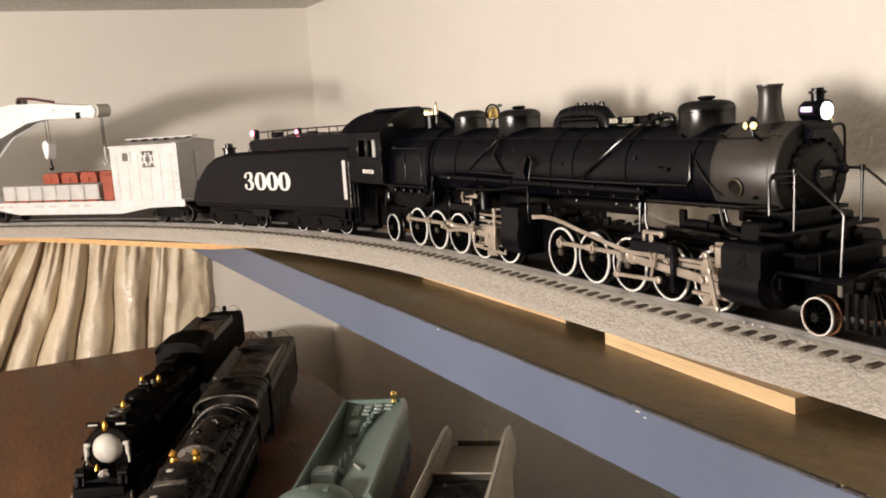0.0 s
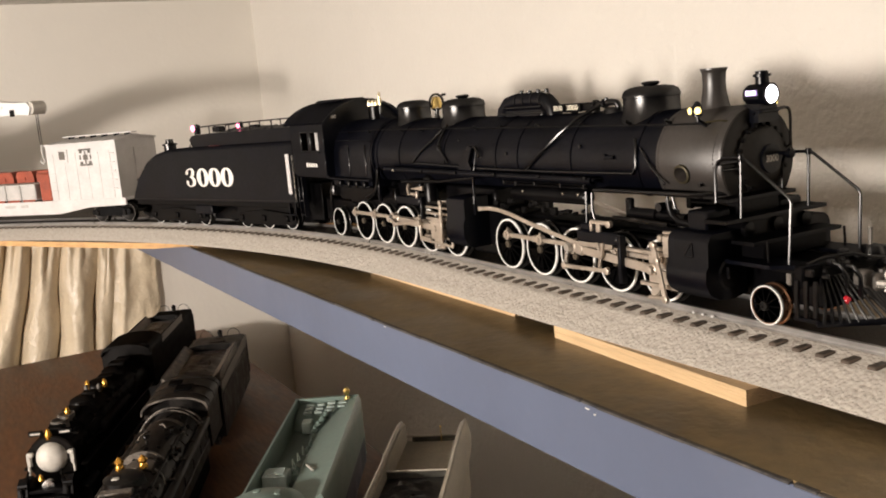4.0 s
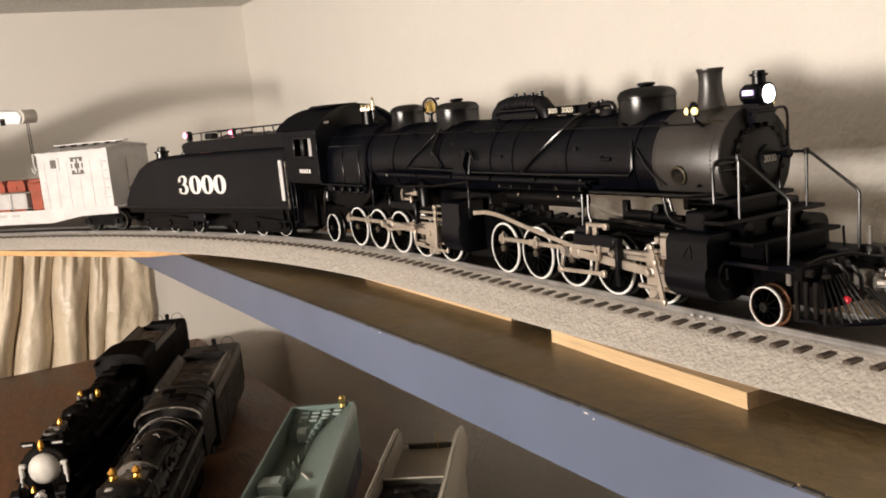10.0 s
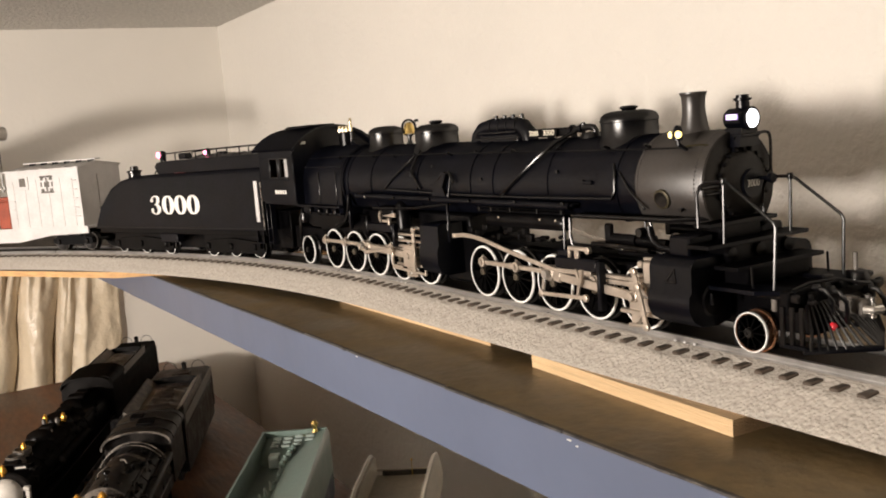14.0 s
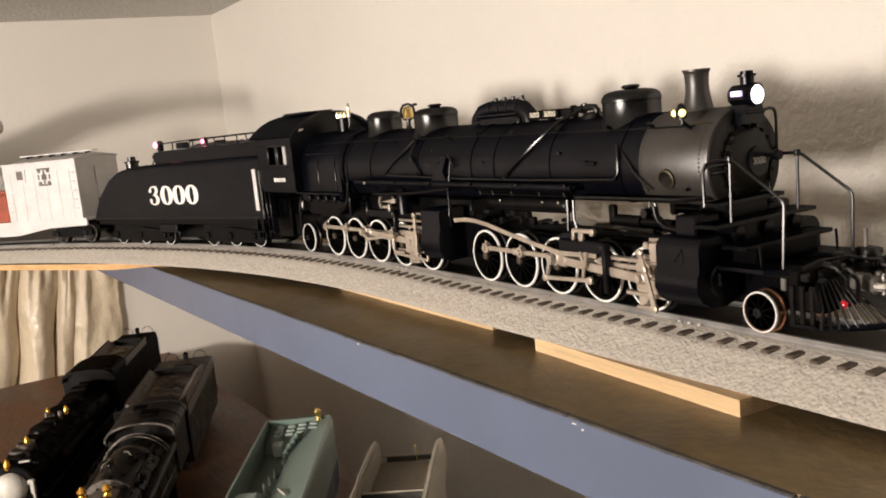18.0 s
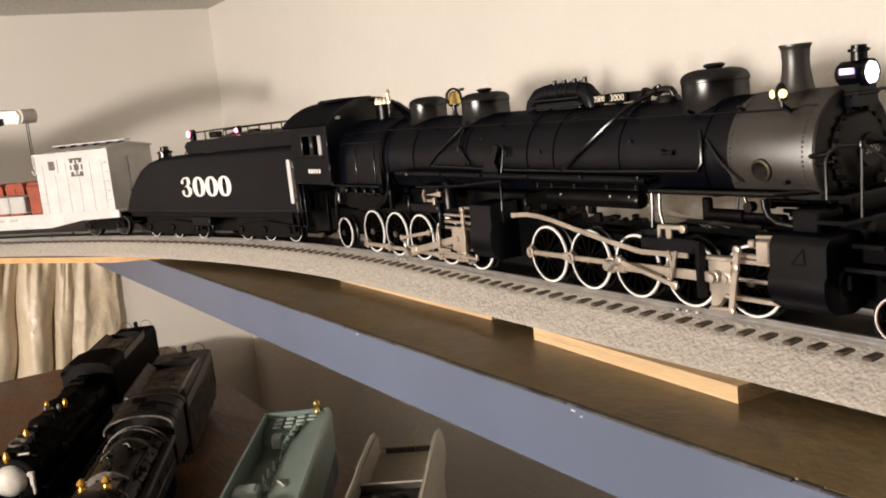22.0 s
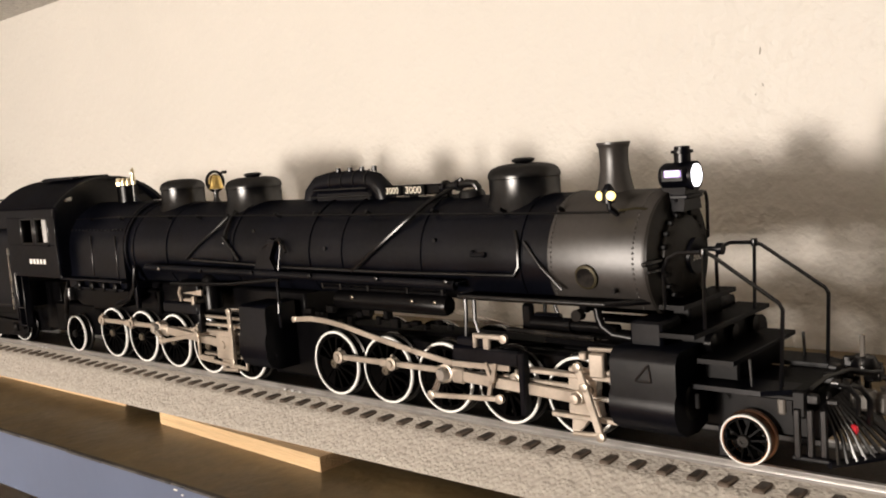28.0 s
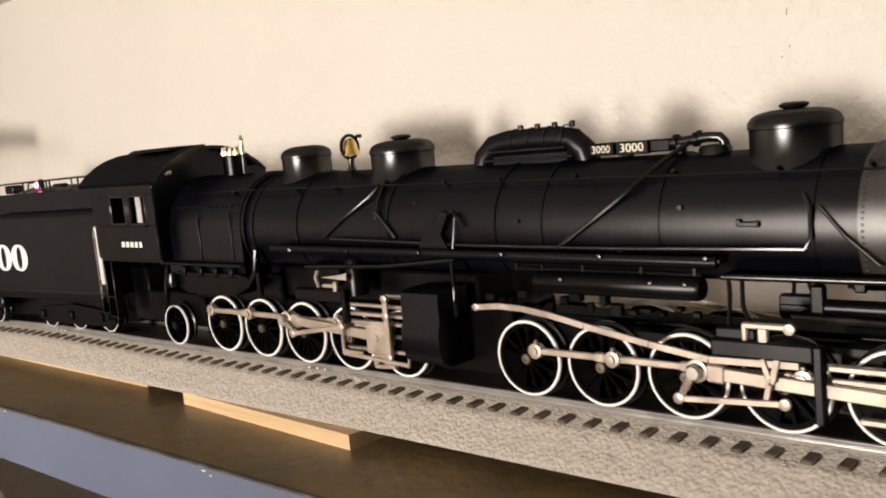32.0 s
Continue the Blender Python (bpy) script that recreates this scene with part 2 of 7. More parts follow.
def grains(name, dark, light, scale, relief):
    """Packed granules: each cell has its own tone and stands proud."""
    mt = surface(name, dark, 0.9, scale=40, spread=0.06)
    nd, ln = mt.node_tree.nodes, mt.node_tree.links
    bs, tc = nd["Principled BSDF"], nd.new("ShaderNodeTexCoord")
    vo, ramp, mix, bp = nd.new("ShaderNodeTexVoronoi"), nd.new("ShaderNodeValToRGB"), nd.new("ShaderNodeTexNoise"), nd.new("ShaderNodeBump")
    vo.feature, vo.inputs["Scale"].default_value, vo.inputs["Randomness"].default_value = "SMOOTH_F1", scale, 1.0
    mix.inputs["Scale"].default_value, mix.inputs["Detail"].default_value = scale * 0.45, 5
    ln.new(tc.outputs["Object"], vo.inputs["Vector"])
    ln.new(tc.outputs["Object"], mix.inputs["Vector"])
    tone, ht = nd.new("ShaderNodeMath"), nd.new("ShaderNodeMath")
    tone.operation, ht.operation = "MULTIPLY_ADD", "MULTIPLY_ADD"
    tone.inputs[1].default_value, ht.inputs[1].default_value = 0.45, -1.0
    ln.new(vo.outputs["Color"], tone.inputs[0])
    ln.new(mix.outputs[0], tone.inputs[2])
    ln.new(vo.outputs["Distance"], ht.inputs[0])
    ln.new(mix.outputs[0], ht.inputs[2])
    ramp.color_ramp.elements[0].position, ramp.color_ramp.elements[1].position = 0.4, 1.05
    ramp.color_ramp.elements[0].color, ramp.color_ramp.elements[1].color = (*dark, 1), (*light, 1)
    ln.new(tone.outputs[0], ramp.inputs[0])
    ln.new(ramp.outputs[0], bs.inputs["Base Color"])
    ln.new(ht.outputs[0], bp.inputs["Height"])
    bp.inputs["Strength"].default_value, bp.inputs["Distance"].default_value = 1.0, relief
    ln.new(bp.outputs[0], bs.inputs["Normal"])
    return mt


WALL = surface("painted_plaster", (0.76, 0.725, 0.665), 0.45, scale=5, spread=0.02, bump=0.0011, bump_scale=270, rough_spread=0.06)
WALL_SIDE = surface("smooth_painted_plaster", (0.76, 0.725, 0.665), 0.5, scale=5, spread=0.02, bump=0.0002, bump_scale=220, rough_spread=0.06)
# For walls out of view, dark so that little light bounces back.
UNSEEN_WALL = surface("unseen_dark_wall", (0.050, 0.041, 0.031), 0.7, scale=6, spread=0.15, stretch=(1, 1, 0.2))
CEIL = surface("popcorn_ceiling", (0.80, 0.77, 0.715), 0.9, scale=300, spread=0.16, bump=0.006, bump_scale=330)
# Unseen floor, kept dark to cut bounce from below.
FLOOR = surface("unseen_dark_floor", (0.075, 0.058, 0.045), 0.95, scale=20, bump=0.004, bump_scale=400)
SHELF = surface("brown_painted_board", (0.150, 0.104, 0.047), 0.42, scale=30, spread=0.36, second=(0.225, 0.160, 0.074), bump=0.0002, bump_scale=380, rough_spread=0.14)
BLUE = surface("blue_painted_edge", (0.092, 0.116, 0.180), 0.42, scale=7, spread=0.10, bump=0.0001, bump_scale=160, rough_spread=0.08, spec=0.8)
CHIP = surface("chipped_dark_edge", (0.028, 0.028, 0.033), 0.6, scale=260, spread=0.5, second=(0.10, 0.09, 0.08))
PLY = surface("raw_plywood", (0.62, 0.37, 0.16), 0.55, scale=40, spread=0.22, stretch=(1, 6, 14), bump=0.0004, bump_scale=300)
PINE = surface("pine_lath", (0.60, 0.42, 0.235), 0.55, scale=30, spread=0.2, stretch=(0.5, 7, 12), bump=0.0004, bump_scale=260)
BALLAST = grains("grey_ballast_granules", (0.345, 0.314, 0.274), (0.455, 0.42, 0.37), 1350, 0.00030)
TIE = surface("brown_plastic_tie", (0.074, 0.054, 0.039), 0.6, scale=240, spread=0.35, per_object=0.35)
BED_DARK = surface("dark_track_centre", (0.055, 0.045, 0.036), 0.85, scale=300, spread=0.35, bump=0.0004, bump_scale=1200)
RAIL = surface("nickel_rail", (0.46, 0.45, 0.44), 0.36, 0.85, scale=120, spread=0.12)
TABLE = surface("stained_plywood_table", (0.105, 0.044, 0.019), 0.5, scale=22, spread=0.5, stretch=(0.5, 2.2, 1), bump=0.0003, bump_scale=200, second=(0.175, 0.078, 0.034))
CLOTH = surface("cream_curtain_cloth", (0.72, 0.615, 0.455), 0.40, scale=26, spread=0.06, bump=0.0026, bump_scale=85, rough_spread=0.12)
# Black paint; its blue tint stands in for bluish light on the engine.
BLACK = satin("loco_black_blue_tint", (0.0024, 0.0027, 0.0046), 0.36, 0.030)
BLACK_SATIN = satin("black_satin_metal", (0.0026, 0.0026, 0.0032), 0.32, 0.056)
AXLE = surface("turned_axle_end", (0.16, 0.14, 0.11), 0.35, 0.85, scale=300, spread=0.3)
TREAD_DARK = surface("dark_steel_tread", (0.020, 0.019, 0.018), 0.3, 0.8, scale=160, spread=0.2)
FRAME_BLACK = satin("black_frame_plastic", (0.0026, 0.0025, 0.0029), 0.35, 0.020, scale=140)
GRAPHITE = satin("graphite_smokebox", (0.036, 0.0325, 0.030), 0.41, 0.060, scale=120, spread=0.15)
# Darker, less glossy graphite for the smokebox front and door.
GRAPHITE_DARK = satin("graphite_darker", (0.016, 0.0145, 0.013), 0.42, 0.026, scale=120, spread=0.2)
WHITE_RIM = surface("white_tyre_paint", (0.82, 0.82, 0.80), 0.42, scale=200, spread=0.06)
ROD = surface("nickel_rods", (0.47, 0.41, 0.345), 0.4, 0.7, scale=220, spread=0.12)
WHEEL_BLACK = satin("black_wheel_centre", (0.0012, 0.0012, 0.0013), 0.34, 0.006, scale=140)
STEEL = surface("bright_steel", (0.62, 0.60, 0.57), 0.25, 0.95, scale=200, spread=0.1)
COPPER = surface("copper_wheel_tread", (0.55, 0.30, 0.18), 0.3, 0.95, scale=150, spread=0.15)
BRASS = surface("polished_brass", (0.75, 0.55, 0.2), 0.22, 0.95, scale=200, spread=0.12)
AMBER = surface("amber_brass", (0.72, 0.38, 0.07), 0.25, 0.9, scale=200, spread=0.15)
WHITE_INK = surface("white_lettering", (0.78, 0.77, 0.73), 0.6, scale=300, spread=0.05)
SILVER = surface("silver_car_paint", (0.60, 0.59, 0.585), 0.42, 0.15, scale=120, spread=0.08, bump=0.0002, bump_scale=300)
WHITE_PAINT = surface("white_boom_paint", (0.80, 0.80, 0.80), 0.5, scale=100, spread=0.05)
RED_BOX = surface("red_oxide_paint", (0.29, 0.058, 0.028), 0.6, scale=120, spread=0.25)
GREY_LOAD = surface("grey_sheet_load", (0.46, 0.45, 0.435), 0.6, scale=120, spread=0.1)
TEAL = surface("pale_teal_paint", (0.165, 0.225, 0.20), 0.36, scale=70, spread=0.14, rough_spread=0.08)
TEAL_PALE = surface("lighter_teal", (0.34, 0.41, 0.385), 0.32, scale=90, spread=0.15)
TEAL_DARK = surface("navy_lower_paint", (0.02, 0.028, 0.05), 0.4, scale=70, spread=0.2)
DOVE = surface("dove_grey_paint", (0.40, 0.365, 0.30), 0.42, scale=60, spread=0.18, rough_spread=0.1)
DUSTY = surface("dusty_black_paint", (0.0055, 0.0046, 0.0042), 0.42, scale=150, spread=0.5, second=(0.030, 0.025, 0.021), mix_sharp=(0.46, 0.74), spec=0.16)
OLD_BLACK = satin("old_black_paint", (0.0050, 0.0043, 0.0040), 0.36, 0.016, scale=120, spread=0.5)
SCUFF = surface("pale_scuff", (0.30, 0.26, 0.22), 0.7, scale=900, spread=0.4)
DUSTY_GREY = surface("worn_grey_paint", (0.11, 0.098, 0.085), 0.5, scale=60, spread=0.5)
ALU = surface("dull_silver_paint", (0.50, 0.475, 0.43), 0.5, 0.05, scale=80, spread=0.15)
WEATHERED = surface("weathered_pale_paint", (0.035, 0.029, 0.024), 0.5, scale=170, spread=0.4, second=(0.21, 0.18, 0.15), mix_sharp=(0.40, 0.66), bump=0.0003, bump_scale=500)
DECK = surface("dark_blotchy_deck", (0.030, 0.029, 0.024), 0.5, scale=120, spread=0.5, second=(0.075, 0.072, 0.058))
COAL = surface("coal", (0.012, 0.012, 0.013), 0.35, scale=300, spread=0.5)
HEAD_GLOW = surface("lit_headlight", (0.9, 0.9, 0.95), 0.3, emit=((0.93, 0.93, 1.0), 6.0))
BOARD_GLOW = surface("lit_number_glass", (0.5, 0.4, 0.7), 0.3, emit=((0.50, 0.34, 0.80), 0.8))
CLASS_GLOW = surface("lit_class_lamp", (0.9, 0.8, 0.4), 0.3, emit=((1.0, 0.72, 0.22), 2.3))
RED_GLOW = surface("lit_red_lamp", (0.8, 0.1, 0.2), 0.3, emit=((1.0, 0.16, 0.30), 9.0))
RED_LENS = surface("red_marker", (0.5, 0.02, 0.03), 0.3, emit=((1.0, 0.03, 0.05), 0.22))
# Dark red for the painted lamp reflection on the tender and the boom rope.
DIM_RED = surface("red_reflection_and_rope", (0.07, 0.008, 0.011), 0.5, scale=200)
WHITE_GLOW = surface("lit_white_digits", (0.9, 0.88, 0.95), 0.4, emit=((0.95, 0.88, 1.0), 1.6))
DIGIT_GLOW = surface("lit_digits", (0.85, 0.8, 0.65), 0.4, emit=((1.0, 0.90, 0.68), 0.05))
MAROON = surface("cab_interior", (0.05, 0.028, 0.022), 0.6, scale=80, spread=0.3)
# Brass made paler, with the highlight put into its colour.
PALE_BRASS = surface("highlit_pale_brass", (0.84, 0.74, 0.52), 0.28, 0.9, scale=200, spread=0.12)
DISC_GOLD = surface("builder_plate_brass", (0.045, 0.037, 0.018), 0.5, 0.5, scale=260, spread=0.3)


# ---- the track's line and what runs along it ----
BEND_X, BEND_R = -0.040, 0.61
TRAVEL = ((17.0, 0.0), (17.5, 0.0002), (18.0, 0.0010), (18.5, 0.0042), (19.0, 0.0081), (19.5, 0.0116), (20.0, 0.0152), (20.5, 0.0190), (21.0, 0.0231), (21.5, 0.0274), (22.0, 0.0318), (22.5, 0.0364), (23.0, 0.0411), (23.5, 0.0461), (24.0, 0.0514), (24.5, 0.0568), (26.5, 0.0813), (27.0, 0.0874), (27.5, 0.0935), (28.0, 0.0996), (28.5, 0.1058), (29.0, 0.1121), (29.5, 0.1177), (30.0, 0.1234), (30.5, 0.1293), (31.0, 0.1353), (31.5, 0.1414), (32.0, 0.1480), (32.5, 0.1545))


def track(a):
    """The centre of the track at the way a along it, and its turn."""
    if a >= BEND_X:
        return Vector((a, 0, 0)), 0.0
    th = (BEND_X - a) / BEND_R
    return Vector((BEND_X - BEND_R * math.sin(th), -BEND_R * (1 - math.cos(th)), 0)), th


def beside(a, off, z):
    p, th = track(a)
    return p + Vector((-math.sin(th), math.cos(th), 0)) * off + Vector((0, 0, z))


def travelled(t):
    """How far the train has gone by the time t (smooth through the table)."""
    if t <= TRAVEL[0][0]:
        return 0.0
    for i in range(len(TRAVEL) - 1):
        (t0, s0), (t1, s1) = TRAVEL[i], TRAVEL[i + 1]
        if t <= t1 + 1e-6:
            tm, sm = TRAVEL[max(i - 1, 0)]
            tp, sp = TRAVEL[min(i + 2, len(TRAVEL) - 1)]
            m0, m1 = (s1 - sm) / (t1 - tm), (sp - s0) / (tp - t0)
            h, u = t1 - t0, (t - t0) / (t1 - t0)
            return (2 * u ** 3 - 3 * u ** 2 + 1) * s0 + (u ** 3 - 2 * u ** 2 + u) * h * m0 + (3 * u ** 2 - 2 * u ** 3) * s1 + (u ** 3 - u ** 2) * h * m1
    return TRAVEL[-1][1]


TIMES = [0.0, 16.9] + [17.0 + 0.2 * i for i in range(76)]


def chord(front, rear, origin):
    """The pose of a rigid body that rides on two points of the track; origin: the way of its own zero, measured from the front point."""
    p, _ = track(front)
    q, _ = track(rear)
    d = (p - q).normalized()
    return Matrix.Translation(p + d * (origin - front)) @ Matrix.Rotation(math.atan2(d.y, d.x), 4, "Z")

# ---- the room ----
def room():
    def slab(name, lo, hi, material, label, category):
        c = [(a + b) / 2 for a, b in zip(lo, hi)]
        return solid(name, Geo().box(c, [b - a for a, b in zip(lo, hi)]), material, label, category, kind="structure")

    x1, y0, z0 = 2.6, -2.4, FLOOR_Z
    slab("wall_north", (WALL_X - 0.1, WALL_Y, z0), (x1 + 0.1, WALL_Y + 0.1, CEIL_Z), WALL, "cream wall with orange-peel texture behind the shelf", "wall")
    slab("wall_west", (WALL_X - 0.1, y0, z0), (WALL_X, WALL_Y, CEIL_Z), WALL_SIDE, "cream painted wall meeting the long wall in a corner", "wall")
    # East and south walls are unseen, added to close in the light.
    slab("wall_east", (x1, y0, z0), (x1 + 0.1, WALL_Y, CEIL_Z), UNSEEN_WALL, "unseen dark wall closing the room, added to limit bounce", "wall")
    slab("wall_south", (WALL_X - 0.1, y0 - 0.1, z0), (x1 + 0.1, y0, CEIL_Z), UNSEEN_WALL, "unseen dark wall behind the viewer, added to limit bounce", "wall")
    slab("ceiling", (WALL_X - 0.1, y0 - 0.1, CEIL_Z), (x1 + 0.1, WALL_Y + 0.1, CEIL_Z + 0.05), CEIL, "pale popcorn-textured ceiling above the corner", "ceiling")
    slab("floor", (WALL_X - 0.1, y0 - 0.1, z0 - 0.05), (x1 + 0.1, WALL_Y + 0.1, z0), FLOOR, "unseen floor of the room, kept dark to limit bounce", "floor")


def wall_marks():
    """Small dark scuffs on the long wall."""
    wall = bpy.data.objects["wall_north"]
    for x, z, h, lean in ((0.1502, 0.0803, 0.0030, 8), (0.1506, 0.0699, 0.0014, -12), (0.1482, 0.0671, 0.0008, 20), (0.0698, 0.0630, 0.0008, 0)):
        part("scuff_mark", Geo().box((0, 0, 0), (0.00026, 0.0003, h * 0.7), 0.00008), SCUFF, wall, m=pose(x, WALL_Y - 0.0001, z, 0, lean, 0))


SHELF_TOP, SHELF_LOW, SHELF_Y, SHELF_SKEW = -0.0122, -0.0289, -0.0493, 0.010


def shelves():
    sh = thing("wall_shelf", "brown-topped wall shelf with a blue painted front edge", "shelf", kind="structure")
    skew = Matrix.Translation((0, SHELF_Y, 0)) @ Matrix.Rotation(math.atan(SHELF_SKEW), 4, "Z") @ Matrix.Translation((0, -SHELF_Y, 0))
    edge = [(x, SHELF_Y + 0.0009 + SHELF_SKEW * x) for x in (-0.45, 1.55)]
    part("shelf_board", Geo().prism(edge + [(1.55, WALL_Y - 0.001), (-0.45, WALL_Y - 0.001)], SHELF_LOW, SHELF_TOP, "z"), SHELF, sh)
    part("shelf_edge", Geo().box((0.55, SHELF_Y + 0.0004, (SHELF_TOP + SHELF_LOW) / 2 - 0.0002), (2.0, 0.0008, SHELF_TOP - SHELF_LOW - 0.0004), 0.0003), BLUE, sh, "blue painted shelf edge", m=skew)
    g, rnd, x = Geo(), random.Random(4), -0.44
    while x < 1.5:
        ln = rnd.uniform(0.002, 0.03)
        w = rnd.uniform(0.0, 0.0004)
        g.box((x + ln / 2, SHELF_Y + 0.0005 + rnd.uniform(-0.0001, 0.0002), SHELF_TOP - 0.0003), (ln, 0.0012 + w, 0.0005 + rnd.uniform(0, 0.0002)), 0.0002)
        x += ln * rnd.uniform(0.97, 1.03)
    part("chipped_lip", g, CHIP, sh, "dark chipped upper lip", m=skew)
    g = Geo()
    for x, z, ln in ((0.086, -0.0135, 0.0014), (-0.013, -0.0132, 0.001), (0.0885, -0.0142, 0.0007), (0.145, -0.0136, 0.0008), (0.33, -0.014, 0.001)):
        g.box((x, SHELF_Y - 0.0001, z), (ln, 0.0004, 0.0003), 0.0001)
    part("paint_chip", g, WHITE_INK, sh, m=skew)
    # shelf along the west wall, and its skirt's top
    ws = thing("side_shelf", "plain board along the side wall", "shelf", kind="structure")
    part("shelf_board", Geo().box((-0.618, -0.55, -0.0207), (0.062, 1.18, 0.017), 0.0005), PLY, ws)
    # corner board under the bend
    poly = [(-0.268, -0.0680), (-0.2515, -0.0465), (-0.2350, 0.06), (-0.645, 0.06), (-0.645, -0.285), (-0.4556, -0.1735)]
    cb = thing("corner_board", "thin plywood board with darkened top across the corner", "board")
    part("plywood", Geo().prism(poly, SHELF_TOP, -0.0091, "z"), PLY, cb, "raw plywood edge")
    mid = Vector((-0.45, -0.08))
    # Dark layer stands in for the shade on the board behind the wagons.
    part("shade_top", Geo().prism([tuple(mid + (Vector(q) - mid) * 0.995) for q in poly], -0.0091, -0.0088, "z"), BED_DARK, cb, "dark top layer, shade put into its colour")
    # shims under the straight
    for (xa, ya), (xb, yb), ob in (((0.0387, -0.0228), (0.1098, -0.0268), "b"), ((-0.0950, -0.0170), (0.0110, -0.0175), "a")):
        dx, dy = xb - xa, yb - ya
        n = Vector((-dy, dx)).normalized() * 0.046
        poly = [(xa, ya), (xb, yb), (xb + n.x, yb + n.y), (xa + n.x, ya + n.y)]
        solid("wooden_shim", Geo().prism(poly, SHELF_TOP, -0.0087, "z"), PINE, "pale pine lath wedged under the roadbed", "shim", group="shims under the roadbed")


def table():
    tb = thing("display_table", "stained plywood table holding parked model engines", "table")
    part("tabletop", Geo().box((-0.2, -0.285, TABLE_Z - 0.006), (0.81, 0.63, 0.012), 0.0008), TABLE, tb)
    for x in (-0.57, 0.17):
        for y in (-0.57, 0.0):
            part("leg", Geo().box((x, y, (TABLE_Z - 0.012 + FLOOR_Z) / 2), (0.04, 0.04, TABLE_Z - 0.012 - FLOOR_Z), 0.002), TABLE, tb)


def curtain():
    """A gathered satin skirt: broad leaning pleats with narrow valleys, and a flat panel at its end."""
    rnd = random.Random(7)
    valleys = [(-0.148, -0.250), (-0.135, -0.219), (-0.120, -0.178), (-0.097, -0.145), (-0.0747, -0.1096), (-0.0421, -0.0754), (-0.0261, -0.0603), (0.0085, -0.008)]
    while valleys[0][0] > -0.36:
        gap = rnd.uniform(0.018, 0.030)
        valleys.insert(0, (valleys[0][0] - gap, valleys[0][1] - gap * 1.25))
    n, sub, nz = len(valleys) - 1, 22, 48
    depth = [rnd.uniform(0.012, 0.018) for _ in range(n)]
    depth[-1], depth[-2] = 0.004, 0.008
    skew = [rnd.uniform(-0.25, 0.25) for _ in range(n)]
    wander = [(0.005 if 0 < i < n - 1 else 0.002, i * 1.7) for i in range(n + 1)]
    lines = []
    for j in range(nz + 1):
        v = j / nz
        z = -0.029 - 0.19 * v
        row = []
        for i in range(n):
            ya, yb = (a + (b - a) * v + wander[k][0] * noise.noise(Vector((wander[k][1], v * 3.1, 0.4))) for k, (a, b) in zip((i, i + 1), valleys[i:i + 2]))
            for k in range(sub + (i == n - 1)):
                u = k / sub
                y = ya + (yb - ya) * u
                w = min(1.0, max(0.0, u + skew[i] * math.sin(math.pi * u) * 0.5))
                lobe = math.sin(math.pi * w) ** 0.78
                amp = depth[i] * (0.55 + 0.6 * min(1.0, v * 1.5))
                pinch = math.sin(u * (13 + i % 3 * 4) + i * 2.1) * 0.0024 * max(0.0, 1 - v * 3.6)
                split = -0.0035 * math.exp(-((u - 0.45 - 0.1 * math.sin(i * 3.0)) / 0.09) ** 2) * max(0.0, 1 - v * 2.4)
                ripple = noise.noise(Vector((y * 60, v * 2.2, 1.7))) * 0.004 + noise.noise(Vector((y * 110, v * 9, 5.0))) * 0.0018
                crease = 0.0
                if i == n - 1:
                    crease = 0.0035 * math.exp(-((u - 0.22) / 0.07) ** 2) - 0.0016 * math.exp(-((v - 0.28) / 0.012) ** 2) * (0.3 < u < 0.95) + 0.003 * u
                row.append((-0.6555 + amp * lobe + pinch + split + ripple + crease, y, z))
        xe, ye, ze = row[-1]
        row += [(xe - 0.002, ye + 0.0008, ze), (max(xe - 0.006, WALL_X + 0.0012), ye + 0.001, ze)]
        lines.append(row)
    g = Geo().sweep(lines)
    g.sweep([[(x - 0.0008, y, z) for x, y, z in row] for row in lines])
    c = thing("curtain", "cream gathered satin skirt hanging behind the table", "curtain")
    part("cloth", g, CLOTH, c, smooth=80)
    part("heading_tape", Geo().box((-0.654, -0.17, -0.0275), (0.010, 0.36, 0.004), 0.001), CLOTH, c)


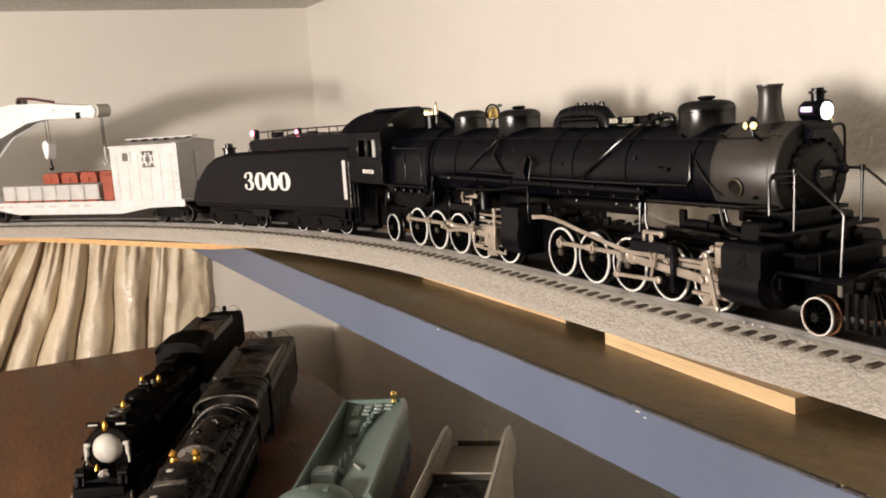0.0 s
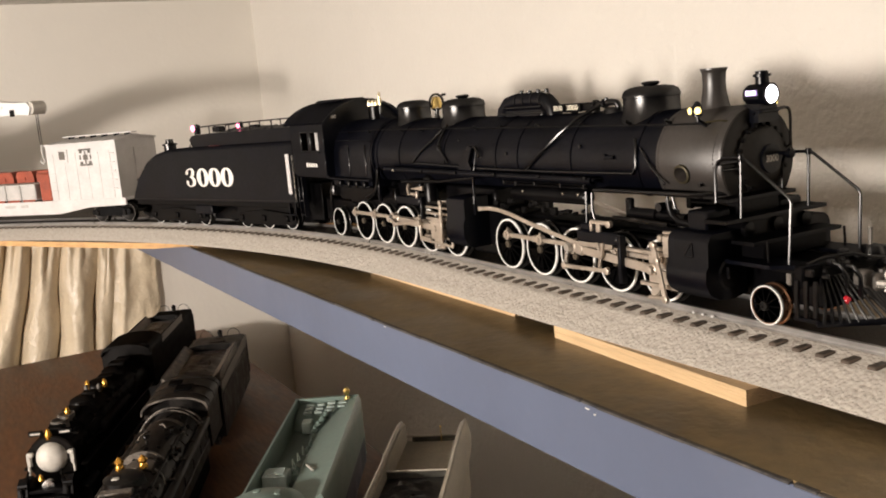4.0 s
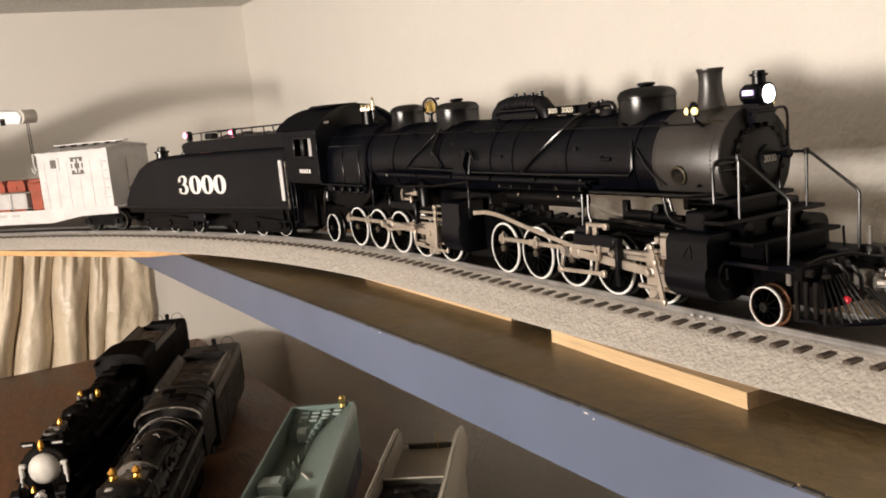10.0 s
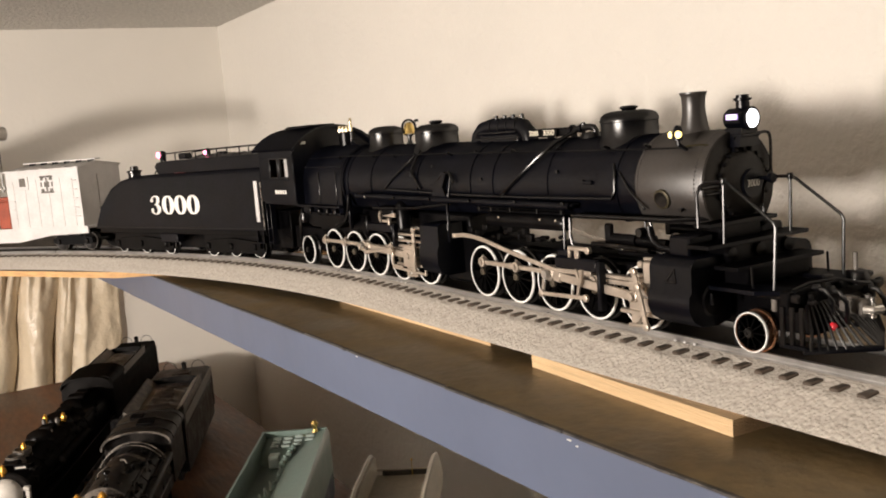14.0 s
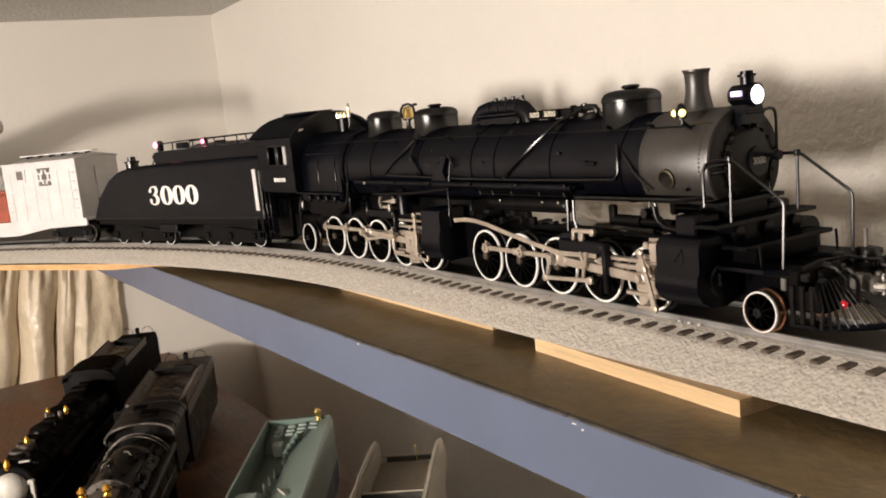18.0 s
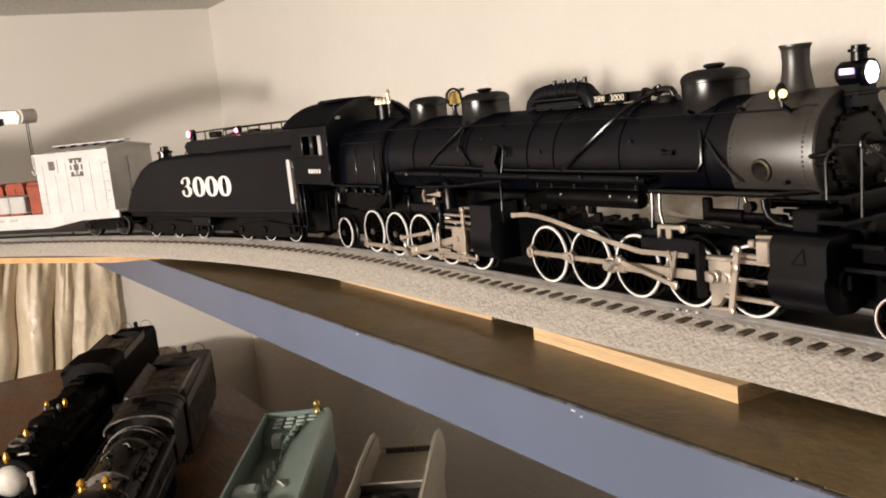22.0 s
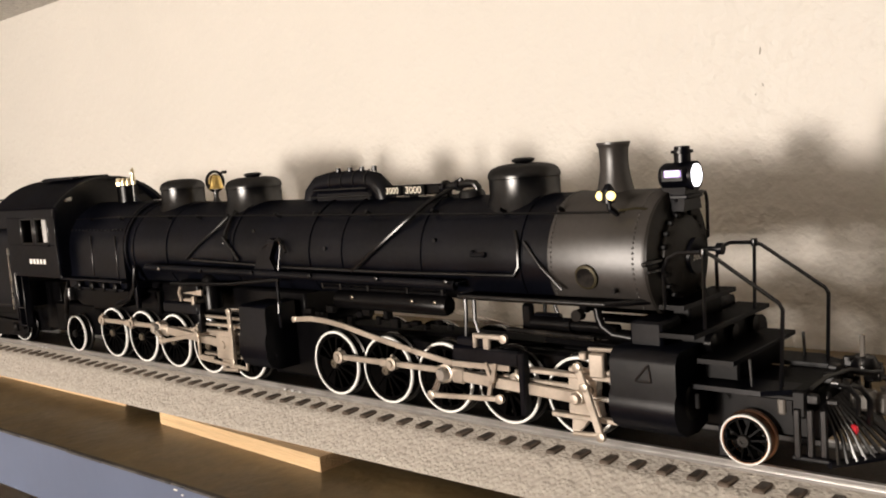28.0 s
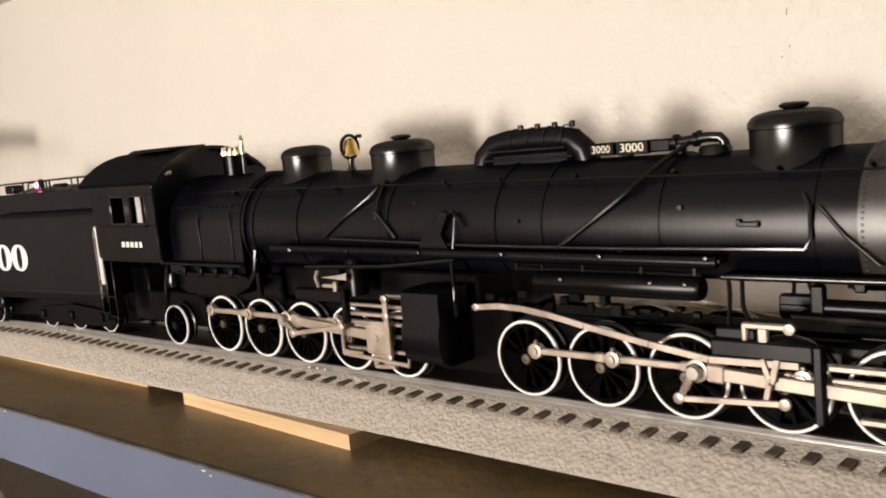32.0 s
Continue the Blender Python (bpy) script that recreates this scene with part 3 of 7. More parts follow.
# ---- track ----
def track_bed():
    a0, a1, step = -0.72, 1.3, 0.012
    n = int((a1 - a0) / step)
    prof = [(-0.0232, -0.0087), (-0.0226, -0.0079), (-0.0170, -0.0031), (-0.0162, -0.0025), (-0.0121, -0.0021), (-0.0116, -0.0015), (0.0120, -0.0015), (0.0125, -0.0022), (0.0162, -0.0025), (0.0170, -0.0031), (0.0226, -0.0079), (0.0232, -0.0087)]
    fine = []
    for (o0, z0), (o1, z1) in zip(prof, prof[1:]):
        k = max(1, round(math.hypot(o1 - o0, z1 - z0) / 0.0012)) if o1 <= -0.0162 else 1
        fine += [(o0 + (o1 - o0) * i / k, z0 + (z1 - z0) * i / k) for i in range(k)]
    fine.append(prof[-1])
    bed = thing("roadbed", "grey granular roadbed with bevelled shoulders carrying the track", "roadbed", kind="structure")
    lines, a = [], a0
    while a < a1:
        row = []
        for o, z in fine:
            p = beside(a, o, z)
            if -0.0228 < o < -0.0165:
                k = noise.noise(p * 900) * 0.0002 + noise.noise(p * 300) * 0.00015
                p += Vector((0, -k, k))
            row.append(p)
        lines.append(row)
        a += 0.0012 if -0.2 < a < 0.32 else 0.004
    g = Geo().sweep(lines)
    g.sweep([[beside(x, 0.0232, -0.0087), beside(x, -0.0232, -0.0087)] for x in (a0 + step * i for i in range(n))])
    part("ballast_shoulder", g, BALLAST, bed, smooth=60)
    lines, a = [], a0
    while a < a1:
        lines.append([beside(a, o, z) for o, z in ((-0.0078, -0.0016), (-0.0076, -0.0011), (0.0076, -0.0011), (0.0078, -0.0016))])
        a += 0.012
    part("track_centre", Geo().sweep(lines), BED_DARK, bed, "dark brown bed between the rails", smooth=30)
    for off in (-0.0086, 0.0086):
        sec = [(-0.0011, -0.0018), (0.0011, -0.0018), (0.0011, -0.00155), (0.0003, -0.0013), (0.0003, -0.0007), (0.00045, -0.0005), (0.00045, -0.0001), (0.0003, 0.0), (-0.0003, 0.0), (-0.00045, -0.0001), (-0.00045, -0.0005), (-0.0003, -0.0007), (-0.0003, -0.0013), (-0.0011, -0.00155), (-0.0011, -0.0018)]
        lines, a = [], a0
        while a < a1:
            lines.append([beside(a, off + o, z) for o, z in sec])
            a += 0.012
        part("rail", Geo().sweep(lines), RAIL, bed, "bright nickel rail")
    # Joiner beads in pale silver paint, which stands in for their glints.
    for x in (0.0811, -0.0559, -0.27):
        g = Geo()
        for k in (-0.003, 0, 0.003):
            m = beside(x + k, -0.0099, -0.0011)
            g.box(m, (0.0009, 0.0005, 0.0006), 0.0002)
        part("rail_joiner", g, SILVER, bed, "rail joiner, painted silver for its glints")
    tie = Geo().box((0, 0, -0.00238), (0.0022, 0.0315, 0.0013), 0.0003).mesh("tie", TIE)
    a = 0.07805 - 0.00575 * 138
    rnd = random.Random(3)
    while a < a1 - 0.3:
        p, th = track(a)
        part("tie", tie, TIE, bed, m=Matrix.Translation(p + Vector((0, 0, rnd.uniform(-0.00006, 0.00006)))) @ Matrix.Rotation(th + rnd.uniform(-0.012, 0.012), 4, "Z"))
        a += 0.00575


room()
wall_marks()
shelves()
table()
curtain()
track_bed()


# ---- the steam locomotive (millimetres from here on: x ahead, y to its left, z over the rail) ----
MM = 0.001
HUB_Z, CRANK, TREAD = 8.0, 4.6, 0.00774
FRONT_AXLES = [0.0, 17.25, 34.5, 51.75, 69.0]
REAR_AXLES = [-103.6, -86.4, -69.2, -52.0, -34.8]
PIN_FRONT, PIN_REAR = 48.0, 128.0


def mm():
    return Geo(MM)


def at(x, y, z, rx=0, ry=0, rz=0):
    return pose(x * MM, y * MM, z * MM, rx, ry, rz)


def arch(r, z0, flat, n=14, half=math.pi):
    """Outline in y and z: a round top of radius r round the height z0, with straight sides down to the height flat."""
    pts = [(-r, flat)] if flat < z0 else []
    for i in range(n + 1):
        a = math.pi - half * i / n
        pts.append((r * math.cos(a), z0 + r * math.sin(a)))
    if flat < z0:
        pts.append((r, flat))
    return pts


def spoked(radius, spokes):
    """The spoked centre of a wheel in one piece, its outer face towards -y."""
    r0, r1, r2, r3 = radius * 0.08, radius * 0.22, radius * 0.80, radius * 0.93
    half = radius * 0.042
    flat, faces, n = [], [], 4 * spokes
    for r in (r0, r1, r2, r3):
        for i in range(spokes):
            a = 2 * math.pi * i / spokes
            d = math.asin(min(0.95, half / r)) if r > r0 else 0.4 * math.pi / spokes
            d = min(d, 0.8 * math.pi / spokes)
            gap = 2 * math.pi / spokes - 2 * d
            flat += [(r, a - d), (r, a + d), (r, a + d + gap / 3), (r, a + d + 2 * gap / 3)]
    for k in range(3):
        for i in range(n):
            if k != 1 or i % 4 == 0:
                faces.append((k * n + i, k * n + (i + 1) % n, (k + 1) * n + (i + 1) % n, (k + 1) * n + i))
    count = {}
    for f in faces:
        for a, b in zip(f, f[1:] + f[:1]):
            count[min(a, b), max(a, b)] = count.get((min(a, b), max(a, b)), 0) + 1
    m = len(flat)
    vs = []
    for y, hub in ((-0.6, -1.4), (0.7, 1.0)):
        for r, a in flat:
            vs.append((r * math.cos(a), hub if r <= r1 else (-1.0 if y < 0 else 0.9) if r >= r2 else y, r * math.sin(a)))
    fs = [f for f in faces] + [tuple(i + m for i in reversed(f)) for f in faces]
    fs += [(a, b, b + m, a + m) for (a, b), c in count.items() if c == 1]
    return mm().add(vs, fs)


def counterweight(radius):
    pts = []
    for i in range(9):
        a = math.pi + (i / 8 - 0.5) * 1.5
        pts.append((radius * 0.86 * math.cos(a), radius * 0.86 * math.sin(a)))
    pts += [(radius * 0.42 * math.cos(math.pi + b), radius * 0.42 * math.sin(math.pi + b)) for b in (0.6, -0.6)]
    return mm().prism(pts, -0.75, 0.75, "y")


def crank_boss():
    out = [(-1.9, -1.5), (-1.9, 1.5), (CRANK, 1.3), (CRANK + 1.2, 0.6), (CRANK + 1.2, -0.6), (CRANK, -1.3)]
    return mm().prism(out, -1.3, 0.6, "y")


def wheelset(name, radius, spokes, weight, parent, y, tread_mat, label):
    """An axle with two white-rimmed wheels."""
    ax = part(name, mm().lathe([(1.1, -y + 1), (1.1, y - 1)], axis="y", seg=10), FRAME_BLACK, parent, label)
    wheel = spoked(radius, spokes).mesh("wheel", WHEEL_BLACK)
    extra = [("counterweight", counterweight(radius).mesh("counterweight", WHEEL_BLACK)), ("crank_boss", crank_boss().mesh("crank_boss", WHEEL_BLACK))] if weight else []
    tyre = mm().lathe([(radius * 0.93, 1.25), (radius * 0.985, 1.25), (radius, 1.1), (radius, 0.7), (radius * 0.93, 0.7)], axis="y", seg=56, closed=True).mesh("tyre", WHITE_RIM)
    tread = mm().lathe([(radius * 0.90, 1.05), (radius * 0.985, 1.05), (radius * 0.995, -1.0), (radius * 1.06, -1.25), (radius * 1.06, -1.9), (radius * 0.90, -1.9)], axis="y", seg=48, closed=True).mesh("tread", tread_mat)
    for side in (-1, 1):
        m = at(0, side * (y + 0.0), 0) @ (Matrix.Identity(4) if side < 0 else Matrix.Rotation(math.pi, 4, "Z"))
        part("wheel", wheel, BLACK_SATIN, ax, m=m)
        part("tyre", tyre, WHITE_RIM, ax, "white painted wheel rim", m=m)
        part("tread", tread, tread_mat, ax, m=m)
        for nm, me in extra:
            part(nm, me, BLACK_SATIN, ax, m=m)
        part("axle_end", mm().lathe([(0.15, 1.9), (0.35, 1.9), (0.4, 2.1), (0.95, 2.1), (1.1, 1.9), (1.1, 1.3), (0.15, 1.3)], axis="y", seg=16), AXLE if weight else TREAD_DARK, ax, "dull steel axle end" if weight else "", m=m)
    return ax


def rod_shape(points, y, width, thick, eyes=()):
    """A flat rod through points (x, z), with round eyes (x, z, radius)."""
    g = mm()
    for (x0, z0), (x1, z1) in zip(points, points[1:]):
        ln, an = math.hypot(x1 - x0, z1 - z0), math.atan2(z1 - z0, x1 - x0)
        g.box((0, 0, 0), (ln, thick, width), min(width, thick) * 0.22, Matrix.Translation(((x0 + x1) / 2, y, (z0 + z1) / 2)) @ Matrix.Rotation(-an, 4, "Y"))
    for x, z, r in eyes:
        g.lathe([(r * 0.8, thick * 0.75), (r, thick * 0.6), (r, -thick * 0.6), (r * 0.8, -thick * 0.75)], c=(x, y, z), axis="y", seg=18)
    return g


def bolt_ring(g, cx, r, n, cz, size, depth, phase=0.0):
    for i in range(n):
        a = 2 * math.pi * i / n + phase
        g.box((cx, r * math.cos(a), cz + r * math.sin(a)), (depth, size, size), size * 0.25)


loco = thing("steam_locomotive", "black articulated model steam locomotive with white-rimmed wheels on the track", "model locomotive")
front = part("front_engine", mm().box((36, 0, 9), (84, 14, 12.4), 0.8).box((96, 0, 9), (34, 13, 9), 0.6).box((40, 0, 14.4), (60, 7, 3.0), 0.5), FRAME_BLACK, loco)
wheelsets = {}
rods = {}


def boiler():
    zc = 34.0
    prof = [(2, -100), (13.9, -100), (14.0, -85), (13.5, -84.6), (13.3, -60), (12.9, -20), (12.55, 20), (12.3, 64.5), (2, 64.5)]
    g = mm().lathe([(r, x) for r, x in prof], c=(0, 0, zc), axis="x", seg=64)
    g.v = [(x, y, max(z, 25.2)) for x, y, z in g.v]
    part("boiler", g, BLACK, loco)

    def radius(x):
        for (r0, x0), (r1, x1) in zip(prof[1:], prof[2:]):
            if x0 <= x <= x1:
                return r0 + (r1 - r0) * (x - x0) / max(1e-6, x1 - x0)
        return 12.3

    for x in (-85.0, -82.0, -64.7, -34.0, -4.2, 7.0, 31.5, 57.6):
        r = radius(x)
        g = mm().lathe([(r - 0.2, -0.55), (r + 0.28, -0.5), (r + 0.28, 0.5), (r - 0.2, 0.55)], c=(x, 0, zc), axis="x", seg=64, closed=True)
        g.v = [(a, b, max(c, 25.0)) for a, b, c in g.v]
        part("boiler_band", g, BLACK, loco)
    # firebox with its rivet rows
    out = arch(14.3, 34.2, 22.5, 20)
    part("firebox", mm().prism(out, -121, -86, "x"), BLACK, loco, smooth=50)
    rivet = mm().box((0, 0, 0), (0.55, 0.7, 0.55), 0.15).mesh("rivet", BLACK_SATIN)
    for i in range(14):
        for side in (-1, 1):
            part("rivet", rivet, BLACK_SATIN, loco, m=at(-118 + i * 2.3, side * 12.9, 40.6))
    for x in (-104.5, -90.0):
        for side in (-1, 1):
            part("seam", mm().box((x, side * 14.3, 31), (0.4, 0.5, 16), 0.12), BLACK_SATIN, loco)
    # smokebox
    g = mm().lathe([(2, 64.5), (12.45, 64.5), (12.45, 84.0), (12.2, 84.6), (2, 84.6)], c=(0, 0, zc), axis="x", seg=64)
    g.v = [(x, y, max(z, 25.0)) for x, y, z in g.v]
    part("smokebox", g, GRAPHITE, loco, "graphite grey smokebox")
    g = mm()
    for x, n in ((65.2, 84), (82.6, 84)):
        for i in range(n):
            a = 2 * math.pi * i / n
            if 12.5 * math.cos(a) < -8.6:
                continue
            g.box((0, 0, 12.5), (0.42, 0.42, 0.3), 0.1, Matrix.Translation((x, 0, zc)) @ Matrix.Rotation(a, 4, "X"))
    part("smokebox_rivet", g, GRAPHITE, loco)
    part("smokebox_front", mm().lathe([(12.2, 84.5), (12.2, 85.2), (11.4, 85.6), (8.4, 85.6)], c=(0, 0, zc), axis="x", seg=48), GRAPHITE_DARK, loco, "dull graphite smokebox front")
    g = mm().lathe([(7.9, 85.6), (7.9, 86.4), (6.6, 87.4), (4.0, 88.2), (0.4, 88.4)], c=(0, 0, zc), axis="x", seg=40)
    door = part("smokebox_door", g, GRAPHITE_DARK, loco, "dull graphite smokebox door")
    g = mm()
    bolt_ring(g, 86.3, 8.0, 20, zc, 1.0, 1.2)
    part("door_clamp", g, FRAME_BLACK, door)
    part("number_plate", mm().lathe([(0.2, 88.0), (3.3, 88.0), (3.3, 89.0), (0.2, 89.0)], c=(0, 0, zc), axis="x", seg=28), BLACK, door)
    writing("door_number", "3000", 2.3 * MM, WHITE_INK, door, at(89.06, 0, zc, 90, 0, 90), 0.95, 0.00003)
    part("door_stem", mm().lathe([(0.4, 88.8), (0.5, 91.5), (1.1, 91.7), (1.1, 92.8), (0.3, 93.0)], c=(0, 2.2, zc + 1.0), axis="x", seg=12), BLACK, door)
    part("door_hinge", mm().box((85.9, -10.5, zc + 0.2), (1.2, 8.0, 0.9), 0.3).box((85.9, -10.5, zc - 1.4), (1.2, 5.0, 0.8), 0.3), BLACK_SATIN, door)
    # builder's plate
    m = at(72.9, -12.3, 31.4) @ Matrix.Rotation(radians(12), 4, "X")
    part("builder_plate", mm().lathe([(0.2, 0.55), (2.1, 0.55), (2.35, 0.4), (2.35, -0.4), (0.2, -0.4)], axis="y", seg=28), DISC_GOLD, loco, "small round brass-rimmed plate", m=m)
    part("plate_face", mm().lathe([(0.2, 0.68), (1.85, 0.68), (1.85, 0.4), (0.2, 0.4)], axis="y", seg=24), DUSTY, loco, m=m)
    part("washout_valve", mm().lathe([(0.2, 0.9), (0.5, 0.9), (0.5, 0), (0.2, 0)], c=(78.5, -12.0, 29.0), axis="y", seg=8), BLACK_SATIN, loco)
    # stack
    g = mm().lathe([(4.4, 44.8), (3.7, 46.0), (3.35, 47.2), (2.8, 50.2), (2.68, 52.2), (2.82, 54.4), (3.1, 55.1), (3.2, 55.2), (3.2, 55.6), (2.6, 55.6), (2.3, 52.0)], c=(72.7, 0, 0), seg=36)
    part("smokestack", g, GRAPHITE, loco, "dark grey flared smokestack")
    # domes
    for x, r, z0, z1, knob in ((-73.6, 6.3, 45.0, 54.2, 0), (-39.4, 7.4, 44.5, 53.5, 1), (51.3, 7.35, 43.5, 52.6, 1)):
        g = mm().lathe([(r + 1.4, z0 - 1.5), (r + 0.7, z0 + 1.2), (r, z0 + 2.6), (r, z1 - 2.9), (r + 0.22, z1 - 2.75), (r + 0.22, z1 - 2.3), (r + 0.08, z1 - 1.7), (r - 0.3, z1 - 1.1), (r - 0.95, z1 - 0.6), (r - 1.9, z1 - 0.25), (r * 0.5, z1 + 0.05), (0.3, z1 + 0.15)], c=(x, 0, 0), seg=40)
        dm = part("dome", g, BLACK_SATIN, loco)
        if knob:
            part("dome_cap", mm().lathe([(1.2, z1 - 0.1), (2.3, z1 + 0.5), (2.4, z1 + 0.9), (1.6, z1 + 1.2), (0.2, z1 + 1.25)], c=(x, 0, 0), seg=20), BLACK_SATIN, dm)
    # throttle header between the domes: a bridge of pipe with bolted flanges
    hd = part("header", mm().tube([(-15.8, 0, 44.4), (-14.6, 0, 48.2), (-12.0, 0, 50.3), (-8.4, 0, 50.9), (-1, 0, 51.0), (4.4, 0, 50.9), (7.8, 0, 50.3), (10.2, 0, 48.2), (11.2, 0, 44.4)], 2.5, 18), BLACK, loco, smooth=60)
    part("header_core", mm().box((-1.5, 0, 46.6), (20, 5.4, 5.0), 0.9), BLACK, hd)
    for z, half in ((49.2, 9.6), (47.4, 11.2), (45.8, 11.8)):
        part("header_rib", mm().box((-2.2, 0, z), (2 * half, 6.0, 0.5), 0.15), BLACK_SATIN, hd)
    for x in (-6.2, -2.0, 2.2, 6.4):
        part("flange", mm().lathe([(2.5, -0.2), (2.68, -0.2), (2.68, 0.2), (2.5, 0.2)], c=(x, 0, 50.95), axis="x", seg=20, closed=True), BLACK_SATIN, hd)
        part("header_bolt", mm().lathe([(0.6, 53.0), (0.6, 54.2), (0.2, 54.3)], c=(x + 1.6, -0.4, 0), seg=8), FRAME_BLACK, hd)
    # number boxes on one long board
    nb = part("number_box", mm().box((20.4, -0.6, 48.2), (17.6, 1.8, 2.3), 0.3).box((19.4, 0.5, 46.2), (2.0, 1.6, 2.0), 0.3), FRAME_BLACK, loco)
    for x, w, h in ((15.3, 5.5, 2.3), (21.9, 6.8, 2.5)):
        m = at(x, -2.4, 48.15, 90, 0, 0)
        part("number_face", mm().box((0, 0, -0.5), (w, h, 1.0), 0.2), FRAME_BLACK, nb, m=m)
        writing("lit_number", "3000", h * 0.90 * MM, DIGIT_GLOW, nb, m @ at(0, 0, 0.05), 0.42 * w / h, 0.0, "lit cream digits")
    # pump group ahead of the number boxes: small drum, elbow and fittings
    pump = part("pump", mm().lathe([(3.2, 43.4), (2.9, 44.4), (2.9, 47.0), (2.5, 47.6), (0.3, 47.8)], c=(37.4, -0.4, 0), seg=24), BLACK_SATIN, loco)
    part("pump_elbow", mm().tube([(29.0, -0.6, 48.4), (32.6, -0.6, 48.7), (36.6, -0.6, 49.1), (38.4, -0.5, 48.9), (39.1, -0.4, 48.1), (39.2, -0.4, 46.8)], 0.9, 12), BLACK_SATIN, pump)
    part("pump_flange", mm().lathe([(1.3, 33.6), (1.3, 34.5), (0.6, 34.5)], c=(0, -0.6, 48.8), axis="x", seg=14).lathe([(1.5, 29.8), (1.5, 30.6), (0.6, 30.7)], c=(0, -0.6, 48.5), axis="x", seg=14), BLACK, pump)
    part("pump_fitting", mm().box((31.4, -1.4, 47.2), (1.6, 1.6, 2.4), 0.3).lathe([(0.6, 49.4), (0.6, 50.2), (0.2, 50.4)], c=(34.6, -0.6, 0), seg=8).tube([(40.2, -0.4, 45.8), (42.4, -0.4, 45.6)], 0.35, 6), BLACK, pump)
    # turret, whistle and safety valves
    part("turret", mm().lathe([(3.2, 47.0), (3.2, 53.4), (2.6, 54.0), (0.3, 54.0)], c=(-104.5, 0, 0), seg=20), FRAME_BLACK, loco)
    g = mm()
    for x, y in ((-107.2, -1.4), (-106.0, -2.3), (-104.4, -2.6), (-102.8, -2.2), (-101.8, -1.2), (-105.0, 1.6)):
        g.lathe([(0.75, 53.6), (0.75, 54.8), (0.45, 55.0), (0.55, 55.7), (0.2, 56.0)], c=(x, y, 0), seg=10)
    part("safety_valve", g, PALE_BRASS, loco, "small brass safety valves, paler for the highlight")
    part("whistle", mm().lathe([(0.3, 53.6), (0.6, 53.7), (0.6, 54.6), (0.85, 54.8), (0.75, 56.4), (0.5, 56.5), (0.5, 57.4), (0.7, 57.6), (0.45, 58.5), (0.2, 58.9)], c=(-99.6, -0.6, 0), seg=12), PALE_BRASS, loco, "brass whistle, paler for the highlight")
    part("whistle_stem", mm().lathe([(0.7, 46.5), (0.55, 49.0), (0.5, 53.7)], c=(-99.6, -0.6, 0), seg=10), BLACK_SATIN, loco)
    part("vent_cover", mm().prism([(-98, 47), (-93.0, 47), (-93.6, 48.6), (-97.4, 50.4)], -2.0, 2.0, "y"), BLACK, loco)
    # bell in its yoke
    part("bell_yoke", mm().tube([(-57, 2.8 * math.cos(a), 53.0 + 2.8 * math.sin(a)) for a in [radians(x) for x in range(-90, 271, 20)]], 0.42, 6).lathe([(1.3, 47), (0.7, 48.5), (0.8, 50.4)], c=(-57, 0, 0), seg=12).box((-57, 3.3, 55.4), (0.9, 1.6, 0.9), 0.2), BLACK_SATIN, loco)
    part("bell", mm().lathe([(2.45, 50.9), (2.3, 51.3), (2.0, 52.4), (1.8, 53.6), (1.3, 54.7), (0.3, 55.1)], c=(-57, 0, 0), seg=20), BRASS, loco, "polished brass bell")
    # headlight
    hl = part("headlight", mm().lathe([(2.0, 82.8), (2.4, 83.4), (2.4, 88.2), (2.6, 88.4), (2.6, 89.4), (2.15, 89.4), (2.1, 88.8)], c=(0, 0, 48.6), axis="x", seg=28).box((86.2, 0, 48.8), (5.0, 6.6, 3.0), 0.5), BLACK, loco)
    part("lens", mm().lathe([(2.1, 88.9), (2.0, 89.5), (1.2, 89.9), (0.1, 90.0)], c=(0, 0, 48.6), axis="x", seg=24), HEAD_GLOW, hl, "white lit headlight lens")
    for y in (-3.4, 3.4):
        part("lit_glass", mm().box((86.4, y, 49.1), (3.3, 0.3, 1.25), 0.12), BOARD_GLOW, hl, "violet lit number glass")
        writing("lit_number", "3000", 1.4 * MM, WHITE_GLOW, hl, at(86.4, y + math.copysign(0.17, y), 49.1, 90, 0, 0 if y < 0 else 180), 0.95, 0.00004, "lit white digits")
    part("chimney", mm().lathe([(1.5, 51.0), (1.5, 52.6), (2.0, 52.7), (2.0, 53.2), (1.4, 53.3), (1.4, 53.9), (0.3, 54.0)], c=(86.8, 0, 0), seg=18), BLACK, hl)
    part("bracket", mm().box((86.2, 0, 44.9), (5.6, 6.4, 0.8), 0.2).box((85.6, -2.4, 45.3), (3.4, 0.8, 1.6), 0.2).box((85.6, 2.4, 45.3), (3.4, 0.8, 1.6), 0.2).box((86.0, -2.6, 42.6), (0.9, 0.9, 4.6), 0.2).box((86.0, 2.6, 42.6), (0.9, 0.9, 4.6), 0.2), BLACK, hl)
    part("pedestal", mm().prism([(-3.6, 42.4), (-2.7, 46.6), (2.7, 46.6), (3.6, 42.4)], 83.8, 88.4, "x"), BLACK, hl)
    part("front_rail", mm().tube([(86.8, -3.4, 44.3), (87.0, 0.5, 44.8), (86.8, 7.4, 45.2), (86.7, 8.7, 45.0), (86.6, 9.5, 44.2), (86.6, 9.7, 42.8), (86.5, 9.7, 36.4), (85.4, 9.4, 35.6)], 0.34, 8), BLACK_SATIN, hl)
